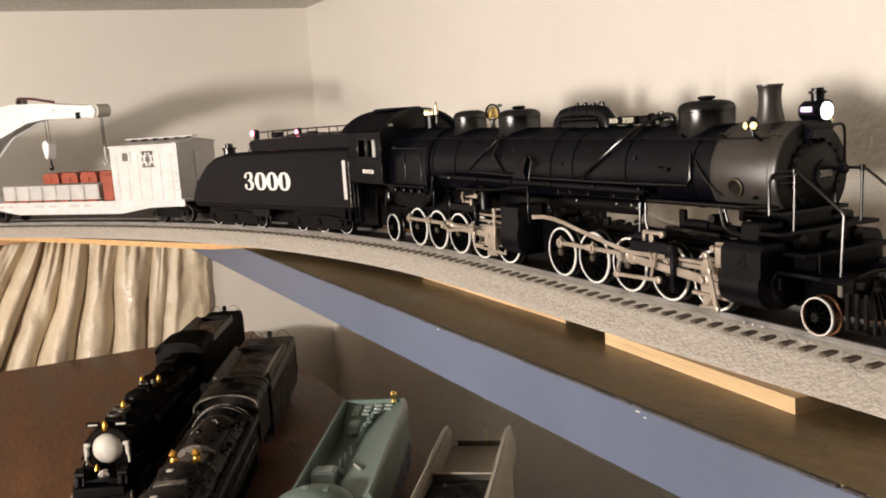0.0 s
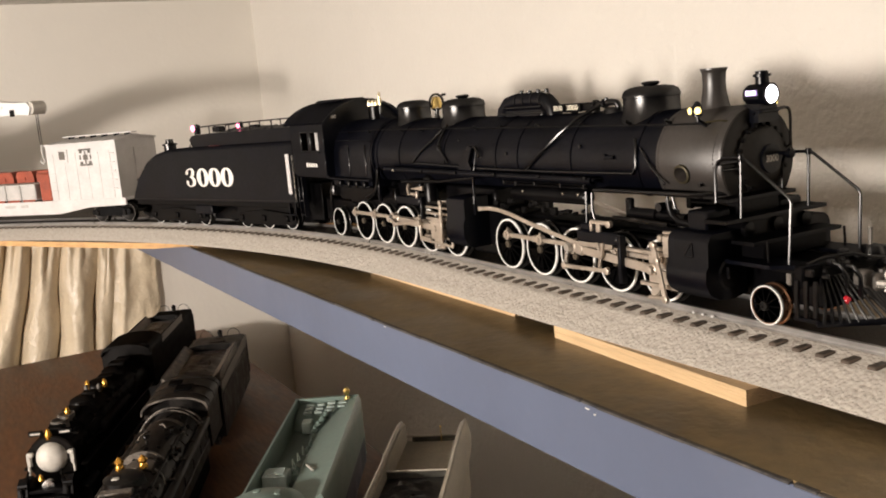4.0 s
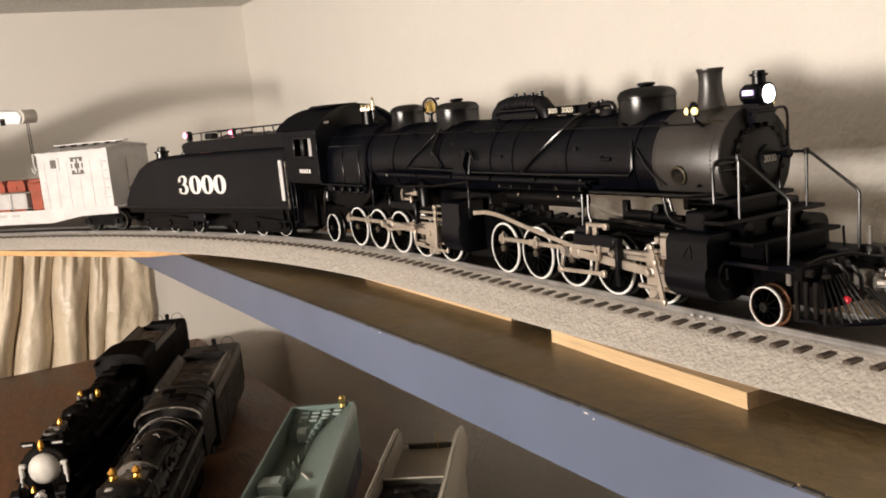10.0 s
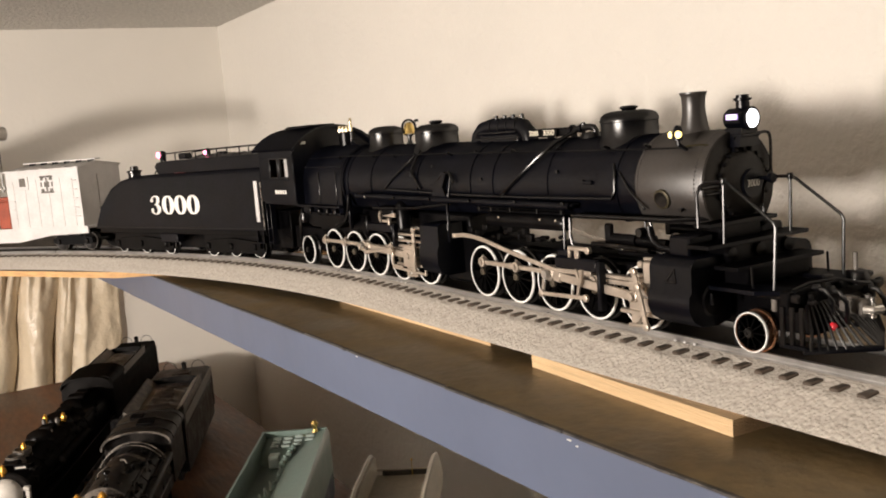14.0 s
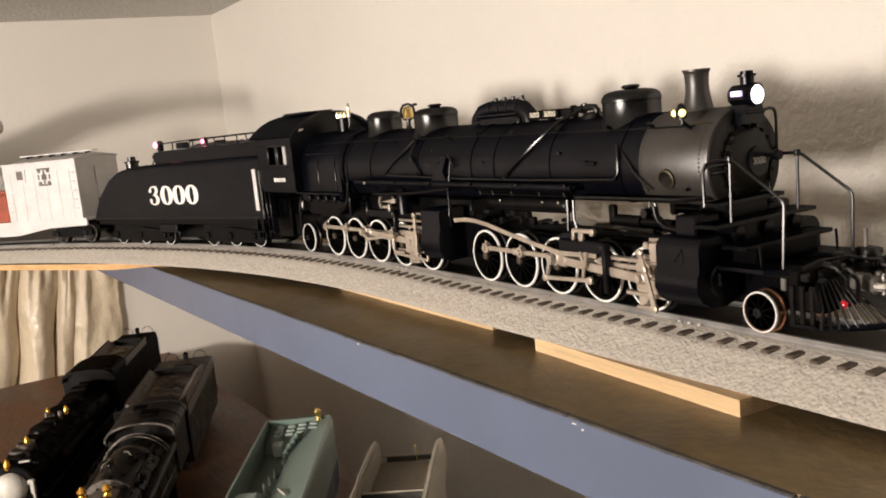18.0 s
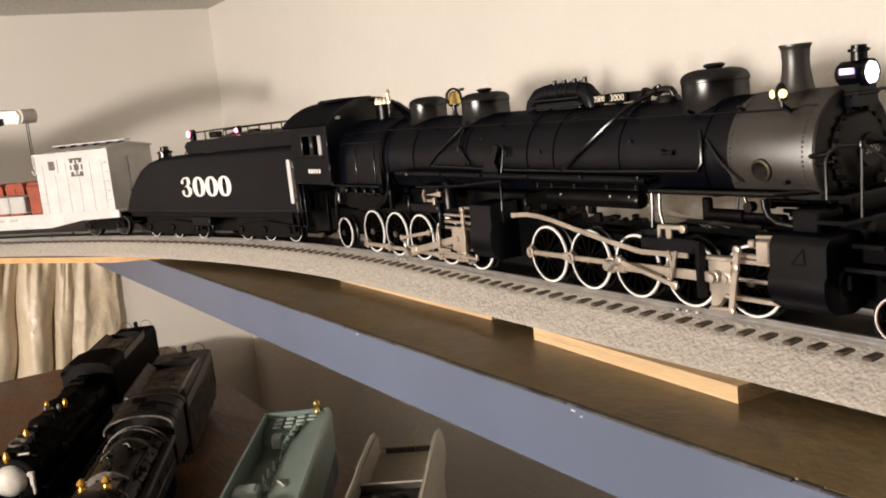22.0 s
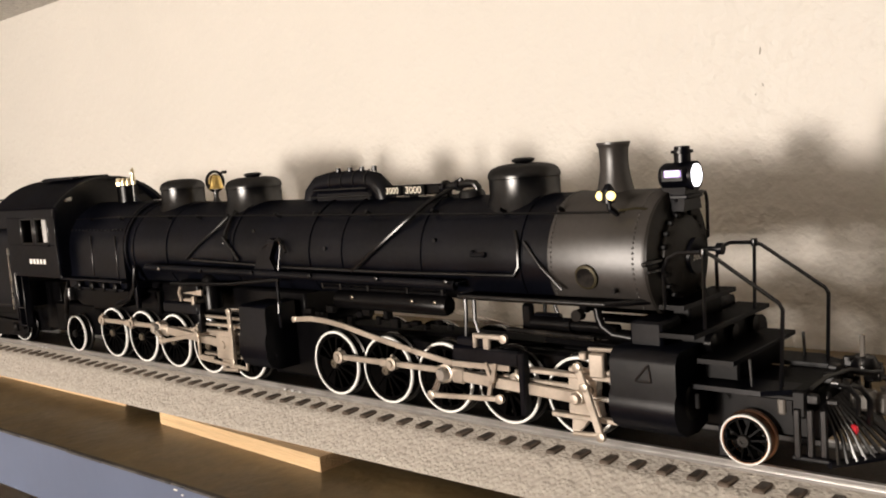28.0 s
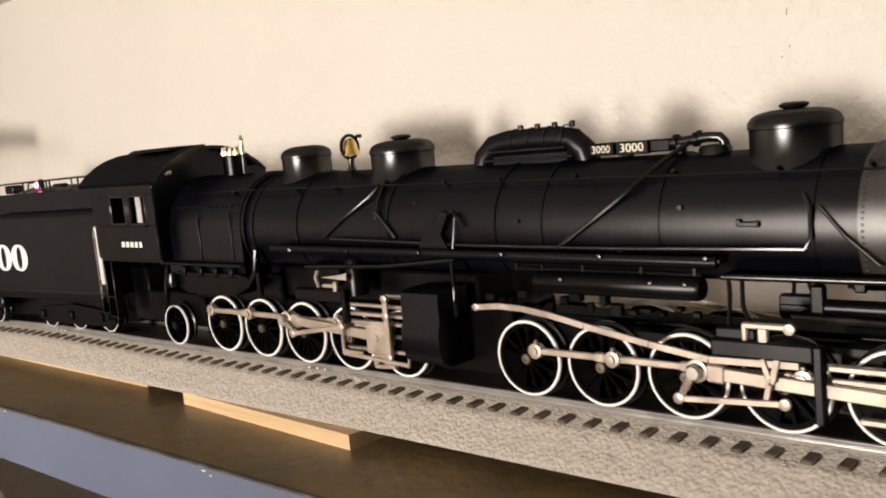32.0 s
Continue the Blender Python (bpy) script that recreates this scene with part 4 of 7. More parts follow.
    # class lamps on the smokebox shoulder
    for side in (-1, 1):
        cl = part("class_lamp", mm().lathe([(1.05, 44.9), (1.05, 45.2), (1.05, 47.2), (0.8, 47.7), (0.5, 48.2), (0.2, 48.3)], c=(78.3, side * 12.1, 0), seg=16).tube([(78.3, side * 9.5, 42.6), (78.3, side * 12.1, 44.0), (78.3, side * 12.1, 45.0)], 0.5, 8), BLACK, loco)
        for dx in (-1.25, 1.15):
            m = at(78.3 + dx, side * 13.15, 46.2, 0, 0, dx * 18)
            part("lens", mm().lathe([(0.1, 0.4), (0.65, 0.3), (0.85, 0.0), (0.1, 0.0)], axis="y", seg=16), CLASS_GLOW, cl, "yellow lit class lamp lens", m=m if side < 0 else m @ Matrix.Rotation(math.pi, 4, "Z"))
    part("lamp_pipe", mm().tube([(79.5, -11.0, 43.4), (82.0, -9.2, 43.6), (84.2, -7.6, 43.2)], 0.24, 6), DISC_GOLD, loco)
    for x, z in ((-96, 38), (-78, 40), (-60, 30.5), (-26, 40), (2, 36), (24, 30.5), (36, 38)):
        part("washout_plug", mm().lathe([(0.2, 0.2), (0.45, 0.2), (0.45, -0.6), (0.2, -0.6)], c=(x, -math.sqrt(max(0.5, 13.0 ** 2 - (z - zc) ** 2)), z), axis="y", seg=10), BLACK_SATIN, loco)
    for x in (-64, -44, -22, 0, 22, 42):
        part("board_bolt", mm().lathe([(0.2, 0.5), (0.5, 0.4), (0.5, -0.2)], c=(x, -16.3, 30.0), axis="y", seg=8), STEEL if x < -60 else BLACK_SATIN, loco)
    # hand rails along the boiler
    for side in (-1, 1):
        pts = [(-116, side * 12.2, 44.0), (-86, side * 11.2, 44.4), (-40, side * 10.4, 44.0), (20, side * 9.9, 43.4), (64, side * 9.6, 43.0), (80, side * 9.8, 43.0)]
        part("hand_rail", mm().tube(pts, 0.24, 6), BLACK_SATIN, loco)
        for x in (-108, -90, -66, -52, -38, -18, -4, 14, 34, 52, 66):
            y = 11.9 if x < -80 else 10.6 if x < -10 else 9.9
            part("rail_post", mm().tube([(x, side * (y - 2.3), 43.0), (x, side * (y + 0.2), 44.2)], 0.42, 6), BLACK_SATIN, loco)
    # sand and feed pipes over the side
    pipes = [
        [(33.0, -1.2, 48.4), (31.0, -7.6, 45.8), (26.5, -11.4, 41.4), (19, -13.0, 36.0), (11, -13.3, 30.8)],
        [(-37.0, -8.6, 45.2), (-40, -11.8, 41.4), (-48, -13.4, 36.6), (-54, -13.7, 32.8)],
        [(-37.0, -9.0, 45.0), (-36.6, -12.6, 40.0), (-36.8, -13.4, 36.8)],
        [(-36.8, -13.5, 38.6), (-33.5, -13.5, 35.4), (-31.0, -13.5, 32.6)],
        [(56.5, -11.4, 39.8), (57.8, -12.6, 37.6), (57.8, -12.8, 33.0), (56.8, -12.9, 31.2), (43, -13.0, 31.1), (24, -13.2, 31.0), (-8, -13.4, 31.2), (-52, -13.8, 32.4)],
        [(59.0, -12.2, 37.8), (63.0, -12.9, 33.2), (67.7, -12.9, 28.9)],
        [(-13.8, -13.0, 37.5), (-14.0, -14.4, 30.0), (-14.2, -15.2, 20.0)],
        [(-22, -13.6, 33), (-18, -14.2, 36.8), (-13.8, -13.6, 38.2), (-11.5, -13.6, 35.0)],
    ]
    for k, pts in enumerate(pipes):
        part("pipe", mm().tube(pts, 0.5 if k == 0 else 0.24 if k == 6 else 0.3 if k == 5 else 0.42, 8), BLACK_SATIN, loco)
    part("power_reverse_bracket", mm().prism([(-24, 30), (-20, 36), (-16.5, 38.4), (-14.5, 38.0), (-17.0, 33.5), (-15.0, 30)], -14.4, -12.8, "y"), BLACK, loco)
    part("grab_iron", mm().box((47.9, -12.9, 35.2), (3.4, 0.5, 0.9), 0.2).box((46.4, -12.7, 35.4), (0.9, 0.8, 1.3), 0.2).box((49.4, -12.7, 35.2), (0.8, 0.8, 1.1), 0.2), BLACK, loco)


def running_gear_fixed():
    """Boards, tanks and frames that stay with the boiler."""
    for side in (-1, 1):
        part("running_board", mm().tube([(-72, side * 15.4, 30.2), (43.4, side * 15.0, 29.2)], 1.0, 10).box((-14, side * 13.6, 29.4), (116, 3.2, 0.8), 0.2), BLACK, loco)
        part("lower_board", mm().prism([(44.0, side * 9.0), (44.0, side * 15.0), (78.0, side * 14.8), (84.0, side * 9.6), (84.0, side * 7.0)], 26.5, 27.2, "z"), FRAME_BLACK, loco)
        part("board_edge", mm().tube([(44.0, side * 15.0, 26.9), (78.0, side * 14.8, 26.9), (84.0, side * 9.6, 26.9)], 0.55, 10), BLACK_SATIN, loco)
        part("reach_rod", mm().tube([(-60, side * 15.6, 25.9), (-34, side * 15.5, 26.6), (-13, side * 15.0, 28.4)], 0.5, 8), BLACK_SATIN, loco)
        tk = part("air_tank", mm().lathe([(0.4, 5.6), (1.8, 5.9), (2.15, 6.6), (2.15, 39.0), (1.8, 39.8), (0.4, 40.2)], c=(0, side * 13.2, 24.4), axis="x", seg=20), FRAME_BLACK, loco)
        for x in (12.5, 31.0, 37.5):
            part("tank_bolt", mm().lathe([(0.15, 0.35), (0.42, 0.2), (0.42, -0.2), (0.15, -0.2)], c=(x, side * 13.2, 24.4), axis="y", seg=8), AXLE, tk, m=at(0, side * 2.0, 0.9))
        g = mm()
        for z in (27.0, 27.9):
            g.tube([(1.5, side * 14.0, z), (40, side * 14.0, z - 0.1)], 0.32, 6)
        for x in (2, 8, 17, 29, 39):
            g.box((x, side * 14.0, 27.4), (0.8, 0.9, 1.5), 0.15)
        part("cooling_pipe", g, BLACK_SATIN, loco)
        # ash pan, frame plates and trailing truck
        part("ash_pan", mm().prism([(-120, 22.5), (-86, 22.5), (-84, 20.0), (-92, 17.0), (-114, 17.0), (-120, 19.5)], side * 9.0, side * 14.2, "y"), FRAME_BLACK, loco)
        part("ledge", mm().box((-103, side * 15.6, 25.6), (38, 3.0, 0.9), 0.2).box((-101, side * 15.0, 22.8), (30, 1.6, 0.8), 0.2), BLACK, loco)
        for x in (-112, -104, -97, -90):
            part("ledge_fitting", mm().box((x, side * 15.4, 23.6), (2.2, 1.8, 3.0), 0.4), FRAME_BLACK, loco)
        part("feed_pipe", mm().tube([(-80, side * 14.5, 29.5), (-80.5, side * 15.2, 24.0), (-84, side * 15.2, 20.5), (-92, side * 14.5, 18.5)], 0.6, 8), BLACK_SATIN, loco)
        part("check_valve", mm().lathe([(1.4, 18.5), (1.8, 20), (1.2, 22.5)], c=(-119, side * 15.2, 0), seg=12), BLACK_SATIN, loco)
        part("injector", mm().tube([(-124, side * 13.0, 25.0), (-122, side * 15.5, 20.0), (-124, side * 15.0, 14.0), (-129, side * 13.0, 11.5)], 0.7, 8), BLACK_SATIN, loco)
        part("support_post", mm().box((-80.5, side * 14.2, 24.0), (1.4, 1.4, 13.0), 0.3), BLACK, loco)
        part("support_post", mm().box((-14.2, side * 14.8, 23.5), (0.8, 0.8, 14.0), 0.2), BLACK, loco)
        part("compressor", mm().lathe([(2.6, 19.0), (2.6, 27.0), (1.5, 28.4)], c=(-47.5, side * 11.0, 0), seg=16).box((-55, side * 10.5, 24.0), (9, 6, 5.4), 0.6), FRAME_BLACK, loco)
        part("gear_bracket", mm().box((-56.5, side * 14.8, 19.2), (17.0, 2.2, 3.0), 0.4).box((-48.2, side * 14.6, 16.8), (1.4, 2.0, 8.0), 0.3), BLACK, loco)
        part("link_hanger", mm().box((-52.2, side * 15.3, 21.6), (4.8, 0.9, 0.9), 0.2).box((-50.2, side * 15.3, 21.0), (1.2, 1.0, 3.4), 0.2).tube([(-56.5, side * 15.0, 21.0), (-57.4, side * 15.0, 23.2), (-56.4, side * 15.0, 25.0)], 0.45, 6).prism([(-55.5, 23.4), (-46.5, 23.0), (-46.5, 24.6), (-51, 23.9)], side * 14.6, side * 15.2, "y"), ROD, loco, "nickel valve gear lever")
        # cylinders of the rear engine
        chest = [(8.0, 22.0), (16.2, 22.0), (17.2, 21.4), (17.5, 20.2), (17.5, 15.4), (18.2, 13.6), (18.3, 9.6), (17.2, 7.0), (14.6, 5.6), (8.0, 5.6)]
        part("cylinder", mm().prism([(side * y, z) for y, z in chest], -27.4, -16.8, "x"), BLACK, loco, smooth=45)
        part("cylinder_cover", mm().lathe([(0.5, -28.6), (3.6, -28.6), (4.0, -28.0), (4.0, -17.4), (3.4, -17.0), (0.5, -17.0)], c=(0, side * 13.6, 10.2), axis="x", seg=26), FRAME_BLACK, loco)
        part("guide_bar", mm().box((-39, side * 13.4, 15.1), (22, 1.4, 0.9), 0.2).box((-39, side * 13.4, 13.2), (22, 1.4, 0.8), 0.2).box((-40, side * 13.4, 17.2), (19, 1.2, 0.8), 0.2).box((-39, side * 13.4, 6.9), (22, 1.2, 0.8), 0.2), ROD, loco, "nickel crosshead guide bars")
        part("gear_yoke", mm().box((-49.4, side * 15.5, 9.6), (0.9, 0.8, 8.0), 0.2).tube([(-49.4, side * 15.5, 5.8), (-28.6, side * 15.5, 4.8), (-28.4, side * 15.5, 7.2)], 0.5, 8).box((-46.0, side * 15.5, 6.4), (6.0, 0.8, 0.8), 0.2), ROD, loco)
        part("valve_stem", mm().lathe([(0.6, -36), (0.6, -28), (1.3, -28), (1.3, -24)], c=(0, side * 13.4, 19.6), axis="x", seg=10).lathe([(0.5, -40), (0.5, -26)], c=(0, side * 13.6, 10.4), axis="x", seg=10), STEEL, loco)
    part("main_frame", mm().box((-68, 0, 9), (100, 14, 12.6), 0.6).box((-16, 0, 10), (22, 16, 15), 0.6).box((-131, 0, 10), (34, 14, 10), 0.6).box((-60, 0, 20), (90, 12, 8), 0.6).box((-100, 0, 18), (40, 16, 8), 0.6), FRAME_BLACK, loco)
    part("trailing_frame", mm().box((-120, 0, 9.5), (20, 8, 3), 0.4), FRAME_BLACK, loco)
    part("exhaust_pipe", mm().lathe([(1.5, 0), (1.5, 24)], c=(-8, 0, 25.0), axis="x", seg=16).box((15, 0, 15.4), (40, 8, 1.2), 0.4), FRAME_BLACK, loco)
    rnd = random.Random(11)
    for i in range(16):
        x = -8 + i * 3.0
        part("pipe_fitting", mm().box((x, -10.5 + rnd.uniform(-1, 1), 20.0 + rnd.uniform(-1.2, 1.4)), (rnd.uniform(1.0, 2.6), rnd.uniform(0.8, 2), rnd.uniform(0.8, 2.4)), 0.25), FRAME_BLACK, loco)


def cab():
    cb = part("cab_floor", mm().box((-136.5, 0, 26.2), (34, 35, 1.2), 0.2), BLACK, loco)
    x0, x1, zb, zt, w = -153.6, -119.2, 26.6, 48.9, 17.8
    wx0, wx1, wz0, wz1 = -143.4, -123.8, 36.4, 45.2
    for side in (-1, 1):
        g = mm()
        g.box(((x0 + x1) / 2, side * w, (zb + wz0) / 2), (x1 - x0, 0.7, wz0 - zb), 0.1)
        g.box(((x0 + x1) / 2, side * w, (wz1 + zt) / 2), (x1 - x0, 0.7, zt - wz1), 0.1)
        g.box(((x0 + wx0) / 2, side * w, (wz0 + wz1) / 2), (wx0 - x0, 0.7, wz1 - wz0), 0.1)
        g.box(((x1 + wx1) / 2, side * w, (wz0 + wz1) / 2), (x1 - wx1, 0.7, wz1 - wz0), 0.1)
        g.box((-134.2, side * w, (wz0 + wz1) / 2), (1.2, 0.8, wz1 - wz0), 0.1)
        wl = part("cab_wall", g, BLACK, loco)
        g = mm()
        for a, b in ((wx0, -134.8), (-133.6, wx1)):
            for x in (a + 0.35, b - 0.35):
                g.box((x, side * (w - 0.1), (wz0 + wz1) / 2), (0.7, 0.9, wz1 - wz0), 0.1)
            for z in (wz0 + 0.35, wz1 - 0.35):
                g.box(((a + b) / 2, side * (w - 0.1), z), (b - a, 0.9, 0.7), 0.1)
        part("window_frame", g, BLACK_SATIN, wl)
        part("arm_rest", mm().box(((wx0 + wx1) / 2, side * (w + 0.5), wz0 - 0.2), (wx1 - wx0, 1.2, 0.5), 0.1), BLACK, wl)
        part("seat_back", mm().box((-131.4, side * (w - 2.2), 40.6), (2.6, 0.6, 8.0), 0.2).box((-127.0, side * (w - 3.0), 40.6), (1.2, 0.6, 8.0), 0.2), GREY_LOAD, wl, "pale seat back behind the window")
        # the road's initials, set as plain bars
        for i, wd in enumerate((1.7, 1.5, 1.7, 1.4, 1.4)):
            part("lettering_bar", mm().box((-138.2 + i * 2.4, side * (w + 0.38), 30.9), (wd, 0.12, 1.6), 0.05), WHITE_INK, wl, "small white company lettering")
    # Panels added so that the cab stays dark behind its windows.
    part("cab_dark_screen", mm().box((-147, 6, 38.5), (10, 0.8, 22), 0.2).box((-151.5, 0, 38), (0.8, 30, 20), 0.2), MAROON, loco)
    out = [(-w, zb), (-w, zt), (-13.0, 53.0), (-6.5, 55.6), (0, 56.3), (6.5, 55.6), (13.0, 53.0), (w, zt), (w, zb)]
    part("cab_front", mm().prism(out, x1 - 0.4, x1 + 0.4, "x"), BLACK, loco)
    g = mm()
    top = [(-18.9, 48.6), (-16.2, 51.2), (-12.6, 53.7), (-8.6, 55.5), (-4.4, 56.6), (0, 57.0), (4.4, 56.6), (8.6, 55.5), (12.6, 53.7), (16.2, 51.2), (18.9, 48.6)]
    g.prism(top + [(y * 0.97, z - 0.8) for y, z in reversed(top)], -159.5, -115.4, "x")
    rf = part("cab_roof", g, BLACK, loco, smooth=50)
    part("roof_hatch", mm().box((-137, 0, 57.3), (20, 13, 0.8), 0.2).box((-137, -6.6, 57.0), (22, 0.8, 0.7), 0.2), BLACK, rf)
    part("roof_seam", mm().prism([(y * 1.015, z + 0.12) for y, z in top] + [(y * 0.99, z - 0.3) for y, z in reversed(top)], -116.4, -115.6, "x"), BLACK_SATIN, rf)
    part("roof_bracket", mm().box((-117.4, -13.6, 50.6), (1.2, 2.6, 1.6), 0.3), STEEL, rf)
    part("backhead", mm().box((-121.6, 0, 38), (2.6, 20, 20), 1.0), MAROON, loco)
    part("cab_rear_panel", mm().box((-153.2, -14.6, 36.0), (0.7, 5.4, 19), 0.1).box((-153.2, 14.6, 36.0), (0.7, 5.4, 19), 0.1), BLACK, loco)
    for side in (-1, 1):
        part("cab_step", mm().box((-151, side * 16.0, 14.6), (5, 3.0, 0.6), 0.1).box((-151, side * 16.0, 8.4), (5, 3.0, 0.6), 0.1).box((-153.2, side * 16.2, 17), (0.6, 2.4, 19), 0.1).box((-148.8, side * 16.2, 17), (0.6, 2.4, 19), 0.1), BLACK, loco)
        part("grab_rail", mm().tube([(-155.0, side * 18.2, 14.0), (-155.0, side * 18.2, 35.0)], 0.3, 6), STEEL, loco)


def front_fixed():
    """Cylinders, guides, platforms and pilot of the swinging front engine."""
    for side in (-1, 1):
        out = [(81.0, 20.2), (93.0, 20.2), (93.3, 12.8), (93.6, 12.2), (93.6, 8.0), (92.0, 6.0), (88.0, 4.8), (83.5, 5.4), (81.0, 7.4), (80.6, 12.0), (81.0, 12.8)]
        face = part("cylinder", mm().prism([(y, z) for y, z in [(8.0, 20.2), (17.6, 20.2), (18.8, 19.4), (19.4, 18.2), (19.5, 13.2), (20.2, 12.4), (20.4, 9.4), (19.2, 7.0), (16.6, 5.4), (12.0, 5.0), (8.0, 6.0)]] if side > 0 else [(-y, z) for y, z in [(8.0, 20.2), (17.6, 20.2), (18.8, 19.4), (19.4, 18.2), (19.5, 13.2), (20.2, 12.4), (20.4, 9.4), (19.2, 7.0), (16.6, 5.4), (12.0, 5.0), (8.0, 6.0)]], 81.0, 93.4, "x"), BLACK, front, smooth=50)
        part("valve_chest", mm().box((86.0, side * 11.5, 22.2), (6.2, 7.6, 4.6), 0.5), BLACK, front)
        part("cylinder_head", mm().lathe([(0.5, 80.2), (3.2, 80.2), (3.6, 81.0), (3.6, 93.4), (3.2, 93.8), (0.5, 93.9)], c=(0, side * 13.0, 10.8), axis="x", seg=28), FRAME_BLACK, front)
        part("casting_mark", rod_shape([(85.9, 15.0), (88.9, 15.0), (88.5, 18.0), (85.9, 15.0)], side * 19.5, 0.35, 0.3), BLACK_SATIN, front, "raised triangle mark on the cylinder")
        part("guide_bar", mm().box((69, side * 13.2, 12.9), (20, 1.5, 1.0), 0.2).box((71.5, side * 13.2, 5.0), (14.5, 1.5, 1.0), 0.2), ROD, front, "nickel crosshead guide bars")
        part("piston_rod", mm().lathe([(0.55, 62), (0.55, 80), (1.2, 80), (1.2, 81.4)], c=(0, side * 13.0, 8.9), axis="x", seg=12), STEEL, front)
        part("valve_guide", mm().box((75.2, side * 13.8, 15.4), (3.2, 1.8, 4.6), 0.3).tube([(73.2, side * 13.5, 18.2), (79.5, side * 13.5, 18.4)], 0.45, 8).box((72.0, side * 13.5, 16.8), (1.6, 1.4, 1.6), 0.3).box((73.0, side * 13.2, 14.0), (9.0, 1.0, 1.0), 0.2), ROD, front)
        part("gear_bracket", mm().box((50.0, side * 14.6, 15.2), (17.0, 2.2, 3.2), 0.5).box((59.0, side * 14.8, 10.4), (1.5, 2.2, 12.5), 0.3).box((45.5, side * 13.6, 17.4), (7, 2.0, 2.2), 0.4), BLACK, front)
        if side < 0:
            part("link_hanger", mm().box((51.0, side * 14.8, 19.1), (8.2, 1.0, 1.1), 0.3).box((47.4, side * 14.8, 17.8), (1.1, 1.1, 3.0), 0.3).box((50.4, side * 14.9, 17.5), (1.8, 1.0, 3.0), 0.3).lathe([(0.5, 0.6), (0.9, 0.5), (0.9, -0.5), (0.5, -0.6)], c=(54.6, side * 14.8, 18.9), axis="y", seg=12), ROD, front)
        part("reach_bar", rod_shape([(-8.4, 19.0), (-2.5, 19.5), (3.0, 19.3), (9, 18.5), (17.0, 16.9), (30.0, 14.6), (41.0, 12.9), (56.0, 13.2)], side * 15.2, 1.25, 0.5, [(-8.4, 19.0, 0.75)]), ROD, front, "long curved nickel reach bar")
        part("expansion_link", rod_shape([(50.2, 14.0), (51.4, 10.4), (50.6, 7.0)], side * 15.6, 1.0, 0.6).prism([(52.2, 14.0), (53.2, 14.0), (52.2, 10.2), (51.2, 9.6)], side * 15.3, side * 15.9, "y"), ROD, front)
        g = mm()
        for k, z in enumerate((17.4, 18.8, 16.2)):
            g.tube([(62, side * (9.0 + k), z + 2.4), (80, side * (9.0 + k), z + 2.2)], 0.55, 6)
        part("steam_pipe", g, FRAME_BLACK, front)
        part("elbow", mm().tube([(75.6, side * 13.8, 26.0), (75.9, side * 13.8, 24.2), (76.6, side * 13.8, 22.6), (78.6, side * 13.6, 21.3), (82.0, side * 13.0, 20.8)], 0.75, 12), FRAME_BLACK, front)
        part("drain_pipe", mm().tube([(44.6, side * 13.8, 26.6), (44.8, side * 14.0, 24.0), (44.4, side * 14.0, 18.6)], 0.4, 8).tube([(46.8, side * 13.6, 26.6), (46.8, side * 13.8, 22.0), (48.0, side * 13.8, 18.6)], 0.4, 8), BLACK_SATIN, front)
        part("spring_rod", mm().lathe([(1.4, 59), (1.4, 68), (0.9, 68), (0.9, 78)], c=(0, side * 10.5, 21.7), axis="x", seg=12), FRAME_BLACK, front)
        part("hanger_post", mm().box((57.6, side * 10.2, 22.6), (2.3, 1.6, 5.4), 0.4), FRAME_BLACK, front)
        part("grease_cup", mm().lathe([(0.5, -0.9), (1.1, -0.9), (1.1, 0.9), (0.5, 0.9)], c=(69.6, side * 10.8, 23.8), axis="y", seg=14), BLACK_SATIN, front)
        part("ribbed_hose", mm().tube([(54.5, side * 13.2, 20.5), (64, side * 13.2, 20.4), (74.5, side * 13.2, 20.1)], 0.55, 8), DUSTY, front)
        # platforms and steps of the pilot
        part("side_platform", mm().prism([(90.0, side * 7.0), (90.0, side * 14.6), (105.6, side * 14.6), (108.0, side * 12.6), (112.0, side * 10.0), (112.0, side * 7.0)], 13.4, 14.2, "z"), BLACK, front)
        tip = -0.4 * side
        part("hand_rail", mm().tube([(87.5, side * 10.6, 25.8), (87.5, side * 10.6, 32.6 + tip), (88.4, side * 10.6, 34.5 + tip), (90.4, side * 10.6, 35.5 + tip), (95.2, side * 10.6, 35.6 + tip), (96.4, side * 10.6, 35.2 + tip), (107.6, side * 10.7, 27.6 + tip), (108.2, side * 10.7, 26.6 + tip), (107.6, side * 11.0, 14.0)], 0.36, 8), BLACK_SATIN, front)
        part("rail_post", mm().tube([(95.1, side * 10.6, 35.6 + tip), (94.7, side * 10.6, 22.8)], 0.34, 8).lathe([(0.6, 34.9 + tip), (0.75, 35.6 + tip), (0.6, 36.3 + tip)], c=(95.1, side * 10.6, 0), seg=10), BLACK_SATIN, front)
        part("foot_board", mm().box((107.6, side * 11.0, 11.6), (1.3, 1.0, 3.6), 0.3), DUSTY_GREY, front)
        part("stanchion", mm().tube([(103.2, side * 12.0, 14.0), (103.0, side * 12.0, 18.6)], 0.3, 6), BLACK_SATIN, front)
        part("cylinder_cock", mm().box((95.2, side * 15.5, 11.6), (0.8, 0.8, 2.6), 0.2), BLACK_SATIN, front)
        part("rail_guard", mm().box((97.0, side * 10.0, 3.6), (1.6, 1.0, 5.4), 0.2), BLACK, front)
